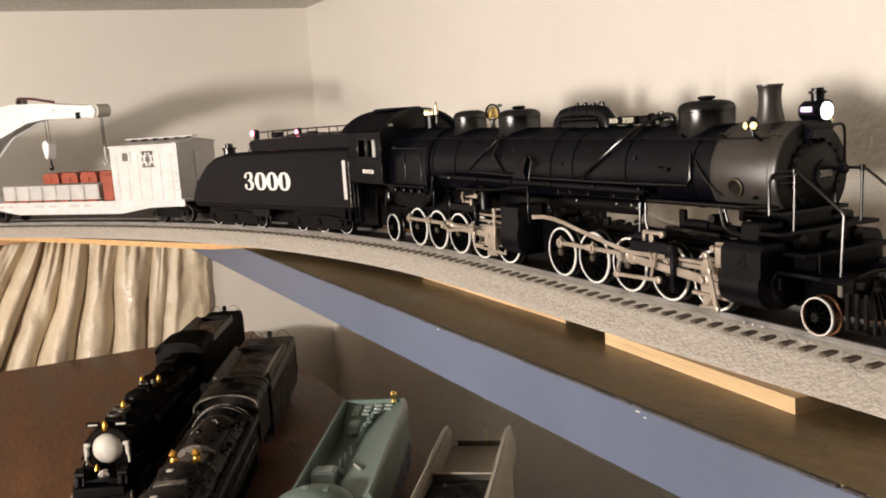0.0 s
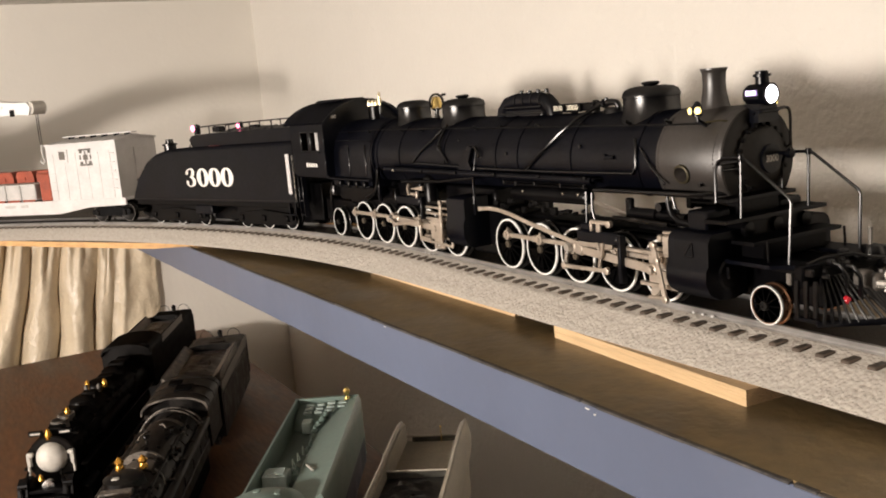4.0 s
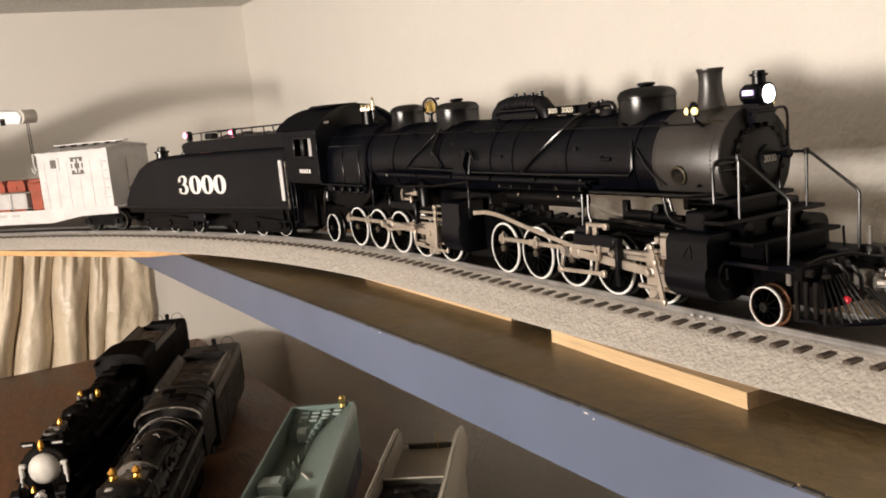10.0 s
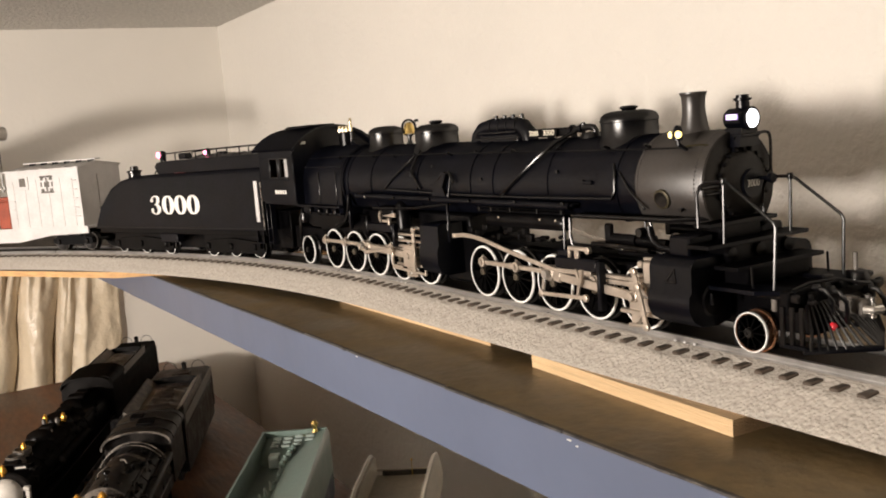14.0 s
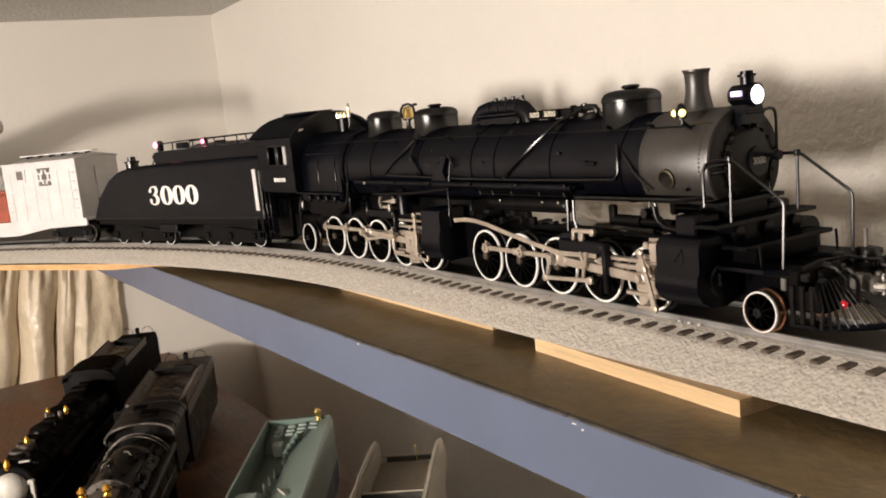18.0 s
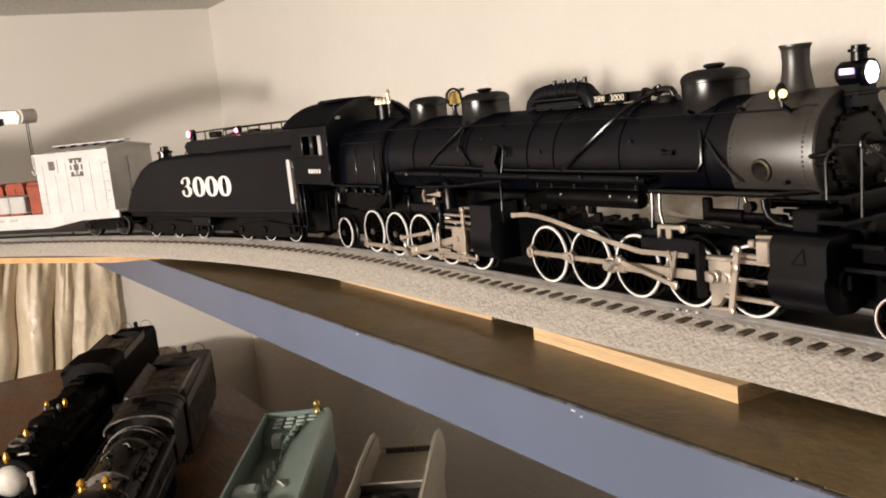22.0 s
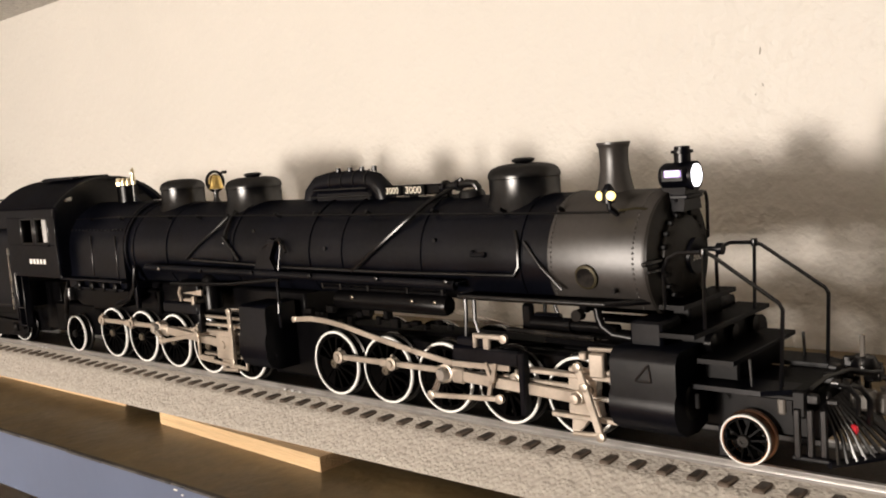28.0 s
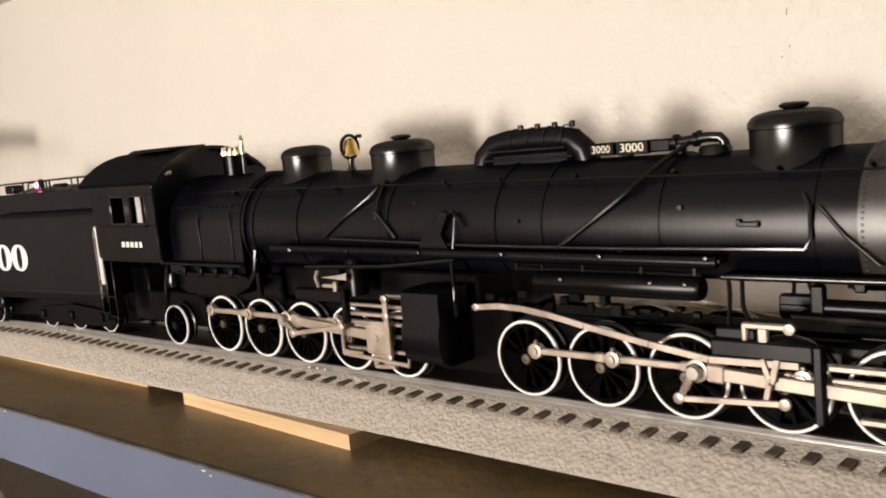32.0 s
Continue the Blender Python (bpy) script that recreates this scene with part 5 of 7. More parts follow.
        for k in range(3):
            part("pilot_strut", mm().box((110.4 + 1.9 * k, side * (12.2 - 0.5 * k), 7.4), (1.1, 0.8, 8.0), 0.2), BLACK_SATIN, front)
        part("strut_foot", mm().box((112.4, side * 11.8, 3.4), (6.0, 1.2, 0.8), 0.2), BLACK, front)
    for x0, x1, w, z in ((86.4, 91.0, 10.8, 26.4), (89.0, 95.2, 16.0, 22.6), (94.6, 100.8, 13.8, 18.2)):
        part("platform", mm().prism([(x0, -w), (x1, -w), (x1, w), (x0, w)], z - 0.55, z + 0.25, "z"), FRAME_BLACK, front)
        part("platform_edge", mm().box((x1 + 0.05, 0, z - 0.15), (0.3, 2 * w, 0.9), 0.1), BLACK, front)
    for c, size in (((91.6, 0, 20.2), (6.0, 19, 4.6)), ((97.0, 0, 16.0), (6.4, 20, 4.0)), ((88.4, 0, 24.2), (3.6, 13, 3.6)), ((90, 0, 16), (9, 19, 7))):
        part("bumper_box", mm().box(c, size, 0.4), FRAME_BLACK, front)
    for y in (-9, 0, 9):
        part("pump_end", mm().lathe([(1.6, 94.4), (1.6, 95.6), (0.4, 95.9)], c=(0, y, 20.2), axis="x", seg=14), FRAME_BLACK, front)
    part("pilot_beam", mm().box((110.6, 0, 12.0), (2.4, 24, 4.6), 0.4).box((106, 0, 12.9), (8, 24, 0.9), 0.2), FRAME_BLACK, front)
    # cowcatcher of round bars
    for i in range(-8, 9):
        y = i * 1.45
        reach = 8.6 * (1 - abs(i) / 9.6)
        part("cowcatcher_bar", mm().tube([(113.2, y * 0.72, 11.4), (115.2 + reach * 0.45, y * 0.9, 6.6), (115.0 + reach, y, 3.0)], 0.36, 6), BLACK_SATIN, front)
    part("cowcatcher_rim", mm().tube([(115.2, -12.2, 3.0), (123.6, 0, 2.8), (115.2, 12.2, 3.0)], 0.7, 8), BLACK, front)
    part("drop_coupler", mm().box((117.0, 0, 10.6), (4.0, 3.0, 3.4), 0.6).box((119.6, 0.6, 10.2), (2.6, 3.2, 3.6), 0.7).tube([(119.6, 1.8, 8.4), (119.6, 1.8, 12.6)], 0.7, 8), DUSTY_GREY, front, "dull metal drop coupler")
    for x, y, z, r, ln in ((118.4, -4.5, 12.6, 0.9, 5.0), (117.6, -7.6, 13.4, 0.7, 3.6), (120.4, 4.6, 12.0, 1.0, 4.0)):
        part("air_hose", mm().tube([(x - 3.0, y, z + 1.6), (x - 0.6, y, z + 1.2), (x + 0.6, y + 0.6, z - 0.8), (x + 0.4, y + 1.0, z - ln)], r * 0.55, 8).lathe([(r * 0.4, 0), (r, 0.1), (r, 1.2), (r * 0.4, 1.3)], c=(x - 3.2, y, z + 1.6), axis="x", seg=12), BLACK_SATIN, front, "black air hose and glad hand")
    part("coupler_knuckle", mm().tube([(121.0, -1.4, 10.2), (122.6, -1.0, 10.2), (123.2, 0.6, 10.2), (122.2, 1.8, 10.2)], 0.9, 8).lathe([(0.7, 8.2), (0.7, 12.4)], c=(121.0, 1.4, 0), seg=10), STEEL, front, "bright coupler knuckle")
    part("cut_lever", mm().tube([(112.6, -11.6, 14.8), (113.6, -8, 15.8), (115.6, -2, 16.0), (118.0, 0.5, 15.2), (118.6, 4, 14.6), (113.2, 11, 14.8)], 0.35, 8), BLACK_SATIN, front)
    part("flag_post", mm().tube([(115.8, 3.6, 14.0), (115.8, 3.6, 20.6)], 0.45, 8), DUSTY_GREY, front)
    part("hose_cap", mm().lathe([(2.0, 14.0), (2.3, 15.4), (1.6, 16.8), (0.4, 17.2)], c=(116.0, 4.2, 0), seg=14), BLACK_SATIN, front)
    rnd = random.Random(5)
    for i in range(16):
        part("pilot_fitting", mm().box((112.5 + rnd.uniform(0, 4), rnd.uniform(-12, 12), 13.6 + rnd.uniform(-1.4, 2.6)), (rnd.uniform(0.8, 2.2), rnd.uniform(0.8, 2.4), rnd.uniform(0.8, 2.0)), 0.3), BLACK_SATIN, front)
    part("marker", mm().lathe([(0.1, 1.0), (0.7, 0.8), (0.9, 0.0), (0.1, 0.0)], c=(116.6, -5.4, 7.0), axis="x", seg=14), RED_LENS, front, "small red marker on the pilot bars", m=at(0, 0, 0))


def wheels_and_rods():
    for group, xs in (("front", FRONT_AXLES), ("rear", REAR_AXLES)):
        wheelsets[group] = [(x, wheelset("driver_wheelset", 7.75, 13, 1.0, loco, 9.3, TREAD_DARK, "black spoked driving wheels with white rims")) for x in xs]
        step = xs[1] - xs[0]
        for side in (-1, 1):
            y = side * 12.7
            near = mm()
            for i in range(5):
                cx = (i - 2) * step
                near.lathe([(0.9, 0.9), (1.5, 0.75), (1.5, -0.75), (0.9, -0.9)], c=(cx, y, 0), axis="y", seg=18)
                near.lathe([(0.2, 1.35), (0.8, 1.3), (0.95, 0.6), (0.95, 0)] if side < 0 else [(0.2, -1.35), (0.8, -1.3), (0.95, -0.6), (0.95, 0)], c=(cx, y, 0), axis="y", seg=14)
                near.box((cx, y, 1.7), (0.7, 0.8, 0.9), 0.2)
                if i < 4:
                    near.box((cx + step / 2, y, 0), (step - 2.4, 0.75, 1.35), 0.22)
                    near.box((cx + step - 2.8, y, 0), (2.2, 0.95, 1.9), 0.3)
            rods[group, side, "coupling"] = part("coupling_rod", near, ROD, loco, "nickel coupling rod linking five drivers")
            ln = 32.2
            y = side * 14.2
            g = rod_shape([(0, 0), (ln, 0)], y, 2.3, 0.9, [(0, 0, 2.0), (ln, 0, 1.4)])
            g.box((3.4, y, 0), (3.4, 1.3, 3.3), 0.4)
            rods[group, side, "main"] = part("main_rod", g, ROD, loco, "nickel main rod")
            g = mm().lathe([(0.3, 2.2), (1.1, 2.2), (1.5, 1.6), (1.5, 0.4), (0.3, 0.4)] if side < 0 else [(0.3, -2.2), (1.1, -2.2), (1.5, -1.6), (1.5, -0.4), (0.3, -0.4)], c=(0, y, 0), axis="y", seg=16)
            g.box((2.6, side * 15.9, 0), (5.6, 0.7, 1.5), 0.25)
            g.lathe([(0.8, 0.6), (1.0, 0.5), (1.0, -0.5), (0.8, -0.6)], c=(5.2, side * 16.0, 0), axis="y", seg=14)
            rods[group, side, "crank"] = part("return_crank", g, STEEL, loco, "bright return crank")
            g = rod_shape([(0, 0), (18.2, 0)], side * 16.4, 1.05, 0.6, [(0, 0, 0.95), (18.2, 0, 0.95)])
            rods[group, side, "eccentric"] = part("eccentric_rod", g, ROD, loco)
            g = mm().prism([(-2.4, 4.2), (3.8, 4.4), (3.6, 0.4), (4.4, -3.4), (2.0, -3.6), (0.4, -5.8), (-1.4, -7.4), (-2.2, -6.8), (-2.0, -3.6), (-2.6, -3.4)] if group == "front" else [(-2.6, 2.8), (2.6, 2.8), (2.6, -2.0), (0.8, -3.8), (-1.2, -3.8), (-2.6, -2.0)], side * 12.4 - 0.9, side * 12.4 + 0.9 + (0 if side > 0 else 0), "y")
            g.lathe([(0.2, 3.4), (0.9, 3.3), (1.2, 2.6), (1.2, 0)] if side < 0 else [(0.2, -3.4), (0.9, -3.3), (1.2, -2.6), (1.2, 0)], c=(0, side * 12.4, 0), axis="y", seg=14)
            g.tube([(-0.6, side * 15.2, -6.6), (5.8, side * 15.2, -6.2)], 0.5, 8)
            if group == "rear":
                g.box((1.0, side * 15.0, -0.2), (8.2, 0.6, 7.2), 0.25).box((1.0, side * 15.1, 3.4), (8.8, 0.8, 0.9), 0.2)
                for k in range(6):
                    g.box((-1.6 + k * 1.1, side * 15.35, 2.2), (0.45, 0.3, 0.45), 0.1)
                g.prism([(-1.0, -3.8), (3.4, -3.8), (4.2, -6.6), (2.6, -6.8), (1.6, -4.8), (0.4, -4.8), (-0.2, -6.6), (-1.4, -6.4)], side * 14.8, side * 15.2, "y")
            rods[group, side, "crosshead"] = part("crosshead", g, ROD, loco, "nickel crosshead")
            g = rod_shape([(0, 0), (-0.8, 9.0), (-1.3, 13.2)], side * 15.8, 1.5, 0.7, [(0, 0, 0.9), (-0.9, 9.4, 0.9), (-1.3, 13.2, 0.9)])
            rods[group, side, "lever"] = part("combination_lever", g, ROD, loco)
    wheelsets["pilot"] = [(101.0, wheelset("pilot_wheelset", 4.35, 10, 0, loco, 9.6, COPPER, "small pilot wheels with white rims and copper treads"))]
    wheelsets["trailing"] = [(-128.3, wheelset("trailing_wheelset", 5.9, 10, 0, loco, 9.3, TREAD_DARK, "small trailing wheels with white rims"))]


boiler()
running_gear_fixed()
cab()
front_fixed()
wheels_and_rods()


# ---- tender and wagons behind ----
cars = []
WAGON_WAY = (-0.3600, -0.5160, -0.4215)


def rounded_rect(w, h, r, z0, n=4):
    """Outline in y and z with rounded upper corners."""
    pts = [(-w, z0), (-w, z0 + h - r)]
    pts += [(-w + r - r * math.cos(math.pi / 2 * i / n), z0 + h - r + r * math.sin(math.pi / 2 * i / n)) for i in range(1, n + 1)]
    return pts + [(-y, z) for y, z in reversed(pts)]


def truck(parent, cx, wheels, r, face, bright, closed=False):
    """A wagon truck: side frames, journal boxes and wheels."""
    for side in (-1, 1):
        half = max(abs(w) for w in wheels) + 4
        if closed:
            part("truck_casting", mm().prism([(cx - half - 1, 3.0), (cx - half - 1, 10.4), (cx + half + 1, 10.4), (cx + half + 1, 3.0), (cx + half - 3, 2.0), (cx - half + 3, 2.0)], side * 10.9, side * 11.6, "y"), FRAME_BLACK, parent)
        part("side_frame", mm().prism([(cx - half, 4.6), (cx - half, 7.4), (cx - half * 0.5, 8.4), (cx, 9.2), (cx + half * 0.5, 8.4), (cx + half, 7.4), (cx + half, 4.6), (cx + half * 0.5, 3.6), (cx - half * 0.5, 3.6)], side * 11.6, side * 13.0, "y"), FRAME_BLACK, parent)
        for w in wheels:
            part("journal_box", mm().box((cx + w, side * 13.0, 5.4), (2.6, 1.8, 3.0), 0.4), face, parent)
    for w in wheels:
        ax = part("wheelset", mm().lathe([(0.9, -9), (0.9, 9)], c=(cx + w, 0, r), axis="y", seg=8), FRAME_BLACK, parent)
        for side in (-1, 1):
            part("wheel", mm().lathe([(0.3, 0.6), (r * 0.55, 0.3), (r * 0.8, 0.9), (r * 0.97, 1.1), (r, 0.9), (r, -1.0), (r * 1.08, -1.3), (r * 1.08, -1.8), (0.3, -1.8)], c=(0, 0, 0), axis="y", seg=24), face, ax, m=at(cx + w, side * 9.3, r) @ (Matrix.Identity(4) if side < 0 else Matrix.Rotation(math.pi, 4, "Z")))
            part("rim", mm().lathe([(r * 0.94, 1.2), (r * 0.99, 1.2), (r * 0.99, 0.8), (r * 0.94, 0.8)], axis="y", seg=28, closed=True), bright, ax, m=at(cx + w, side * 9.3, r) @ (Matrix.Identity(4) if side < 0 else Matrix.Rotation(math.pi, 4, "Z")))


def tender():
    td = thing("tender", "black tender with sloping rear deck and white number 3000", "model tender")
    side = [(-58, 13.4), (-56, 19.0), (-51, 26.0), (-46.2, 30.0), (-40.4, 34.4), (-31, 38.2), (-19, 40.2), (0, 40.7), (85, 41.2), (85, 13.4)]
    g = mm()
    w, rr = 16.6, 2.2
    lines = []
    for y, dz in ((-w, -30), (-w, -rr), (-w + 0.3, -1.2), (-w + 0.9, -0.45), (-w + rr, 0), (w - rr, 0), (w - 0.9, -0.45), (w - 0.3, -1.2), (w, -rr), (w, -30)):
        lines.append([(x, y, max(13.4, z + dz) if dz > -30 else 13.4) for x, z in side[:-1]])
    g.sweep(lines)
    g.prism([(-w + 0.2, 13.4), (-w + 0.2, 39.0), (-w + 2.4, 41.0), (w - 2.4, 41.0), (w - 0.2, 39.0), (w - 0.2, 13.4)], 84.0, 85.2, "x")
    part("tank", g, BLACK, td, smooth=45)
    part("bunker", mm().prism([(2, 39.5), (-1.0, 44.4), (1.2, 46.2), (6, 46.8), (80, 47.4), (84.6, 46.0), (84.6, 40)], -13.2, 13.2, "y"), BLACK, td, smooth=50)
    part("coal_load", coal_heap((46, 0, 46.4), 66, 20, 2.6, 21), COAL, td, "black coal heap")
    for s2 in (-1, 1):
        for i, digit in enumerate("3000"):
            part("tender_number", digit_shape(digit, 12.6, 9.6, 0.12), WHITE_INK, td, "large white painted digit %s" % digit, m=at(17.4 - s2 * (i - 1.5) * 10.4, s2 * 16.62, 25.5, 90, 0, 0 if s2 < 0 else 180))
        part("corner_grab", mm().box((81.4, s2 * 16.9, 26.5), (2.4, 0.7, 18.2), 0.2), SILVER, td, "bright upright grab plate")
        part("top_rail", mm().tube([(-8, s2 * 9.0, 40.6), (-1, s2 * 9.0, 46.6), (0, s2 * 9.0, 50.2), (20, s2 * 9.4, 50.8), (82, s2 * 9.6, 51.4)], 0.35, 6), BLACK_SATIN, td)
        for x in (12, 29, 46, 63, 80):
            part("rail_post", mm().tube([(x, s2 * 9.3, 46.5), (x, s2 * 9.3, 50.9)], 0.3, 6), BLACK_SATIN, td)
        part("frame_sill", mm().box((14, s2 * 14.6, 12.2), (140, 2.2, 2.4), 0.3), FRAME_BLACK, td)
        part("tool_box", mm().box((9, s2 * 14.4, 9.2), (15, 4.0, 4.6), 0.5), BLACK, td)
        part("step", mm().box((81, s2 * 15.4, 8.0), (5, 2.6, 0.7), 0.2).box((83.2, s2 * 15.6, 10.6), (0.6, 2.2, 5.6), 0.1).box((78.8, s2 * 15.6, 10.6), (0.6, 2.2, 5.6), 0.1), BLACK, td)
        part("side_rivet_strip", mm().box((14, s2 * 16.7, 14.4), (140, 0.3, 0.5), 0.1), BLACK_SATIN, td)
    part("underframe", mm().box((14, 0, 8.2), (138, 14, 10.4), 0.4), FRAME_BLACK, td)
    part("filler_hatch", mm().lathe([(3.4, 36.0), (3.2, 41.6), (3.9, 41.8), (3.9, 42.6), (2.2, 43.0), (2.0, 45.0), (0.2, 45.2)], c=(-36.5, -3, 0), seg=20), BLACK_SATIN, td)
    for x, y, z, r in ((-6.0, -5.4, 49.9, 1.6), (33, -5.4, 49.6, 1.1)):
        lp = part("marker_lamp", mm().lathe([(r * 0.9, z - 3.2), (r, z - 2.4), (r, z + 1.2), (r * 0.5, z + 1.9), (0.2, z + 2.0)], c=(x + r * 0.9, y, 0), seg=14), BLACK, td)
        part("lens", mm().lathe([(0.1, 0.7), (r * 0.8, 0.5), (r, 0.0), (0.1, 0.0)], c=(x, y - r, z), axis="y", seg=16), RED_GLOW, lp, "glowing red lens")
    # Red strip painted where the marker lamp reflects on the deck.
    part("deck_red_reflection", mm().box((22, -14.6, 40.9), (9, 0.8, 0.3), 0.1), DIM_RED, td, "red lamp reflection painted on the tank deck")
    part("hose_box", mm().box((11, -3, 48.6), (6, 4, 3.0), 0.5), BLACK, td)
    part("deck_box", mm().box((42, -3, 48.4), (5, 3, 2.2), 0.4), BLACK, td)
    for cx, gap in ((54.0, 17.4), (-21.6, 21.8)):
        truck(td, cx, (-gap, 0, gap), 5.1, FRAME_BLACK, WHITE_RIM, True)
    part("coupler", mm().box((-63, 0, 9.4), (12, 3, 3), 0.5), FRAME_BLACK, td)
    part("drawbar", mm().box((89, 0, 13), (9, 18, 17), 0.4), FRAME_BLACK, td)
    part("pilot_ladder", mm().box((-59, -12, 18), (0.7, 0.7, 14), 0.15).box((-59, -7, 18), (0.7, 0.7, 14), 0.15).box((-59, -9.5, 16), (0.6, 5, 0.6), 0.1).box((-59, -9.5, 22), (0.6, 5, 0.6), 0.1), BLACK_SATIN, td)
    cars.append((td, -0.1975, -0.2905, -0.2445))


def digit_shape(digit, w, h, depth):
    """A heavy-sided numeral with thin tops, facing +z: upright strokes are thick, level ones thin."""
    g = mm()
    runs = []
    if digit == "0":
        ring = [2 * math.pi * i / 32 for i in range(33)]
        runs.append([((0.27 * math.cos(a), 0.44 * math.sin(a)), 0.035 + 0.105 * abs(math.cos(a)) ** 1.3) for a in ring])
    else:
        top = [(-0.27, 0.27, 0.07), (-0.25, 0.35, 0.05), (-0.14, 0.44, 0.03), (0.0, 0.465, 0.035), (0.11, 0.43, 0.07), (0.165, 0.34, 0.10), (0.165, 0.22, 0.105), (0.10, 0.11, 0.08), (0.0, 0.045, 0.035), (-0.10, 0.03, 0.025)]
        low = [(-0.10, 0.03, 0.025), (0.02, 0.02, 0.04), (0.13, -0.04, 0.09), (0.20, -0.15, 0.115), (0.195, -0.28, 0.11), (0.12, -0.39, 0.075), (0.0, -0.455, 0.035), (-0.14, -0.44, 0.03), (-0.26, -0.37, 0.05), (-0.30, -0.27, 0.07)]
        runs += [[((x, y), t) for x, y, t in top], [((x, y), t) for x, y, t in low]]
        for y in (0.25, -0.25):
            runs.append([((-0.36, y), 0.02), ((-0.33, y), 0.075), ((-0.27, y), 0.10), ((-0.21, y), 0.075), ((-0.18, y), 0.02)])
    for run in runs:
        vs, n = [], len(run)
        for i, ((x, y), t) in enumerate(run):
            (xa, ya), (xb, yb) = run[max(i - 1, 0)][0], run[min(i + 1, n - 1)][0]
            if digit == "0" and i in (0, n - 1):
                (xa, ya), (xb, yb) = run[-2][0], run[1][0]
            d = Vector((xb - xa, yb - ya)).normalized()
            for sgn in (-1, 1):
                for z in (0.0, depth):
                    vs.append(((x - sgn * d.y * t) * w, (y + sgn * d.x * t) * h, z))
        fs = []
        for i in range(n - 1):
            a, b = 4 * i, 4 * i + 4
            fs += [(a + 1, b + 1, b + 3, a + 3), (a, a + 2, b + 2, b), (a, b, b + 1, a + 1), (a + 2, a + 3, b + 3, b + 2)]
        g.add(vs, fs)
    return g


def coal_heap(c, lx, ly, h, seed):
    """A lumpy heap of coal."""
    rnd = random.Random(seed)
    nx, ny = max(6, int(lx / 2.2)), max(5, int(ly / 2.2))
    lines = []
    for i in range(nx + 1):
        row = []
        for j in range(ny + 1):
            u, v = i / nx, j / ny
            e = min(1.0, 5 * min(u, 1 - u)) * min(1.0, 4 * min(v, 1 - v))
            row.append((c[0] + (u - 0.5) * lx, c[1] + (v - 0.5) * ly, c[2] + e * (h * 0.5 + rnd.uniform(-0.2, 0.5) * h)))
        lines.append(row)
    return mm().sweep(lines)


def boom_car():
    car = thing("work_wagon", "silver work wagon with an end house and loaded deck", "model wagon")
    for s2 in (-1, 1):
        part("side_sill", mm().prism([(-105, 14.2), (99.5, 14.2), (99.5, 10.2), (72, 9.6), (48, 6.2), (-44, 6.2), (-66, 9.6), (-105, 10.2)], s2 * 15.6, s2 * 16.8, "y"), SILVER, car)
    part("deck", mm().box((-3, 0, 13.4), (204, 31.6, 1.6), 0.3), SILVER, car)
    # house
    x0, x1, zt, w = 43.5, 97.0, 46.6, 16.4
    hs = part("house", mm().prism([(-w, 14.2), (-w, zt), (0, zt + 2.2), (w, zt), (w, 14.2)], x0, x1, "x"), SILVER, car)
    part("roof", mm().prism([(-w - 0.8, zt - 0.3), (0, zt + 2.0), (w + 0.8, zt - 0.3), (w + 0.8, zt + 0.6), (0, zt + 2.9), (-w - 0.8, zt + 0.6)], x0 - 0.8, x1 + 0.8, "x"), SILVER, hs)
    for i in range(7):
        part("roof_rib", mm().prism([(-w - 0.6, zt + 0.4), (0, zt + 2.8), (w + 0.6, zt + 0.4), (w + 0.6, zt + 1.0), (0, zt + 3.4), (-w - 0.6, zt + 1.0)], x0 + 2 + i * 8.2, x0 + 3.0 + i * 8.2, "x"), SILVER, hs)
    part("roof_walk", mm().box(((x0 + x1) / 2, 0, zt + 4.2), (x1 - x0, 5.0, 0.7), 0.15), SILVER, hs)
    for i in range(6):
        part("walk_support", mm().box((x0 + 5 + i * 8.7, 0, zt + 3.2), (1.4, 4, 2.0), 0.2), FRAME_BLACK, hs)
    for s2 in (-1, 1):
        part("window", mm().box((56.6, s2 * (w + 0.1), 40.0), (7.4, 0.8, 7.4), 0.2), SILVER, hs)
        part("pane", mm().box((56.2, s2 * (w + 0.4), 40.4), (4.6, 0.6, 4.8), 0.15), DUSTY_GREY, hs, "dark window pane")
        g = mm()
        for dx, dz, sx, sz in ((0, 4.4, 9.4, 1.0), (0, -4.4, 9.4, 1.0), (-4.4, 0, 1.0, 2.6), (4.4, 0, 1.0, 2.6), (-3.6, 3.4, 2.0, 2.0), (3.6, 3.4, 2.0, 2.0), (-3.6, -3.4, 2.0, 2.0), (3.6, -3.4, 2.0, 2.0), (0, 0, 3.4, 3.0), (0, 2.2, 1.0, 3.0), (0, -2.2, 1.0, 3.0)):
            g.box((73.8 + dx * 0.9, s2 * (w + 0.15), 38.6 + dz), (sx, 0.3, sz), 0.05)
        part("emblem", g, DUSTY_GREY, hs, "small square black emblem")
        for z in (20, 25, 30, 35, 40):
            part("grab_iron", mm().box((93.2, s2 * (w + 0.5), z), (4.6, 0.7, 0.6), 0.15), SILVER, hs)
        for z in (20, 25, 30):
            part("grab_iron", mm().box((47.4, s2 * (w + 0.5), z), (4.2, 0.7, 0.6), 0.15), SILVER, hs)
        for i in range(6):
            part("side_panel", mm().box((x0 + 5 + i * 8.7, s2 * (w + 0.06), 28), (0.5, 0.3, 27), 0.08), SILVER, hs)
        for i, x in enumerate((-62, -52, -24, -12, 8, 20)):
            part("lettering_bar", mm().box((x, s2 * 16.9, 11.6), (6 if i % 2 else 9, 0.2, 1.5), 0.05), GREY_LOAD, car, "small pale lettering, not readable")
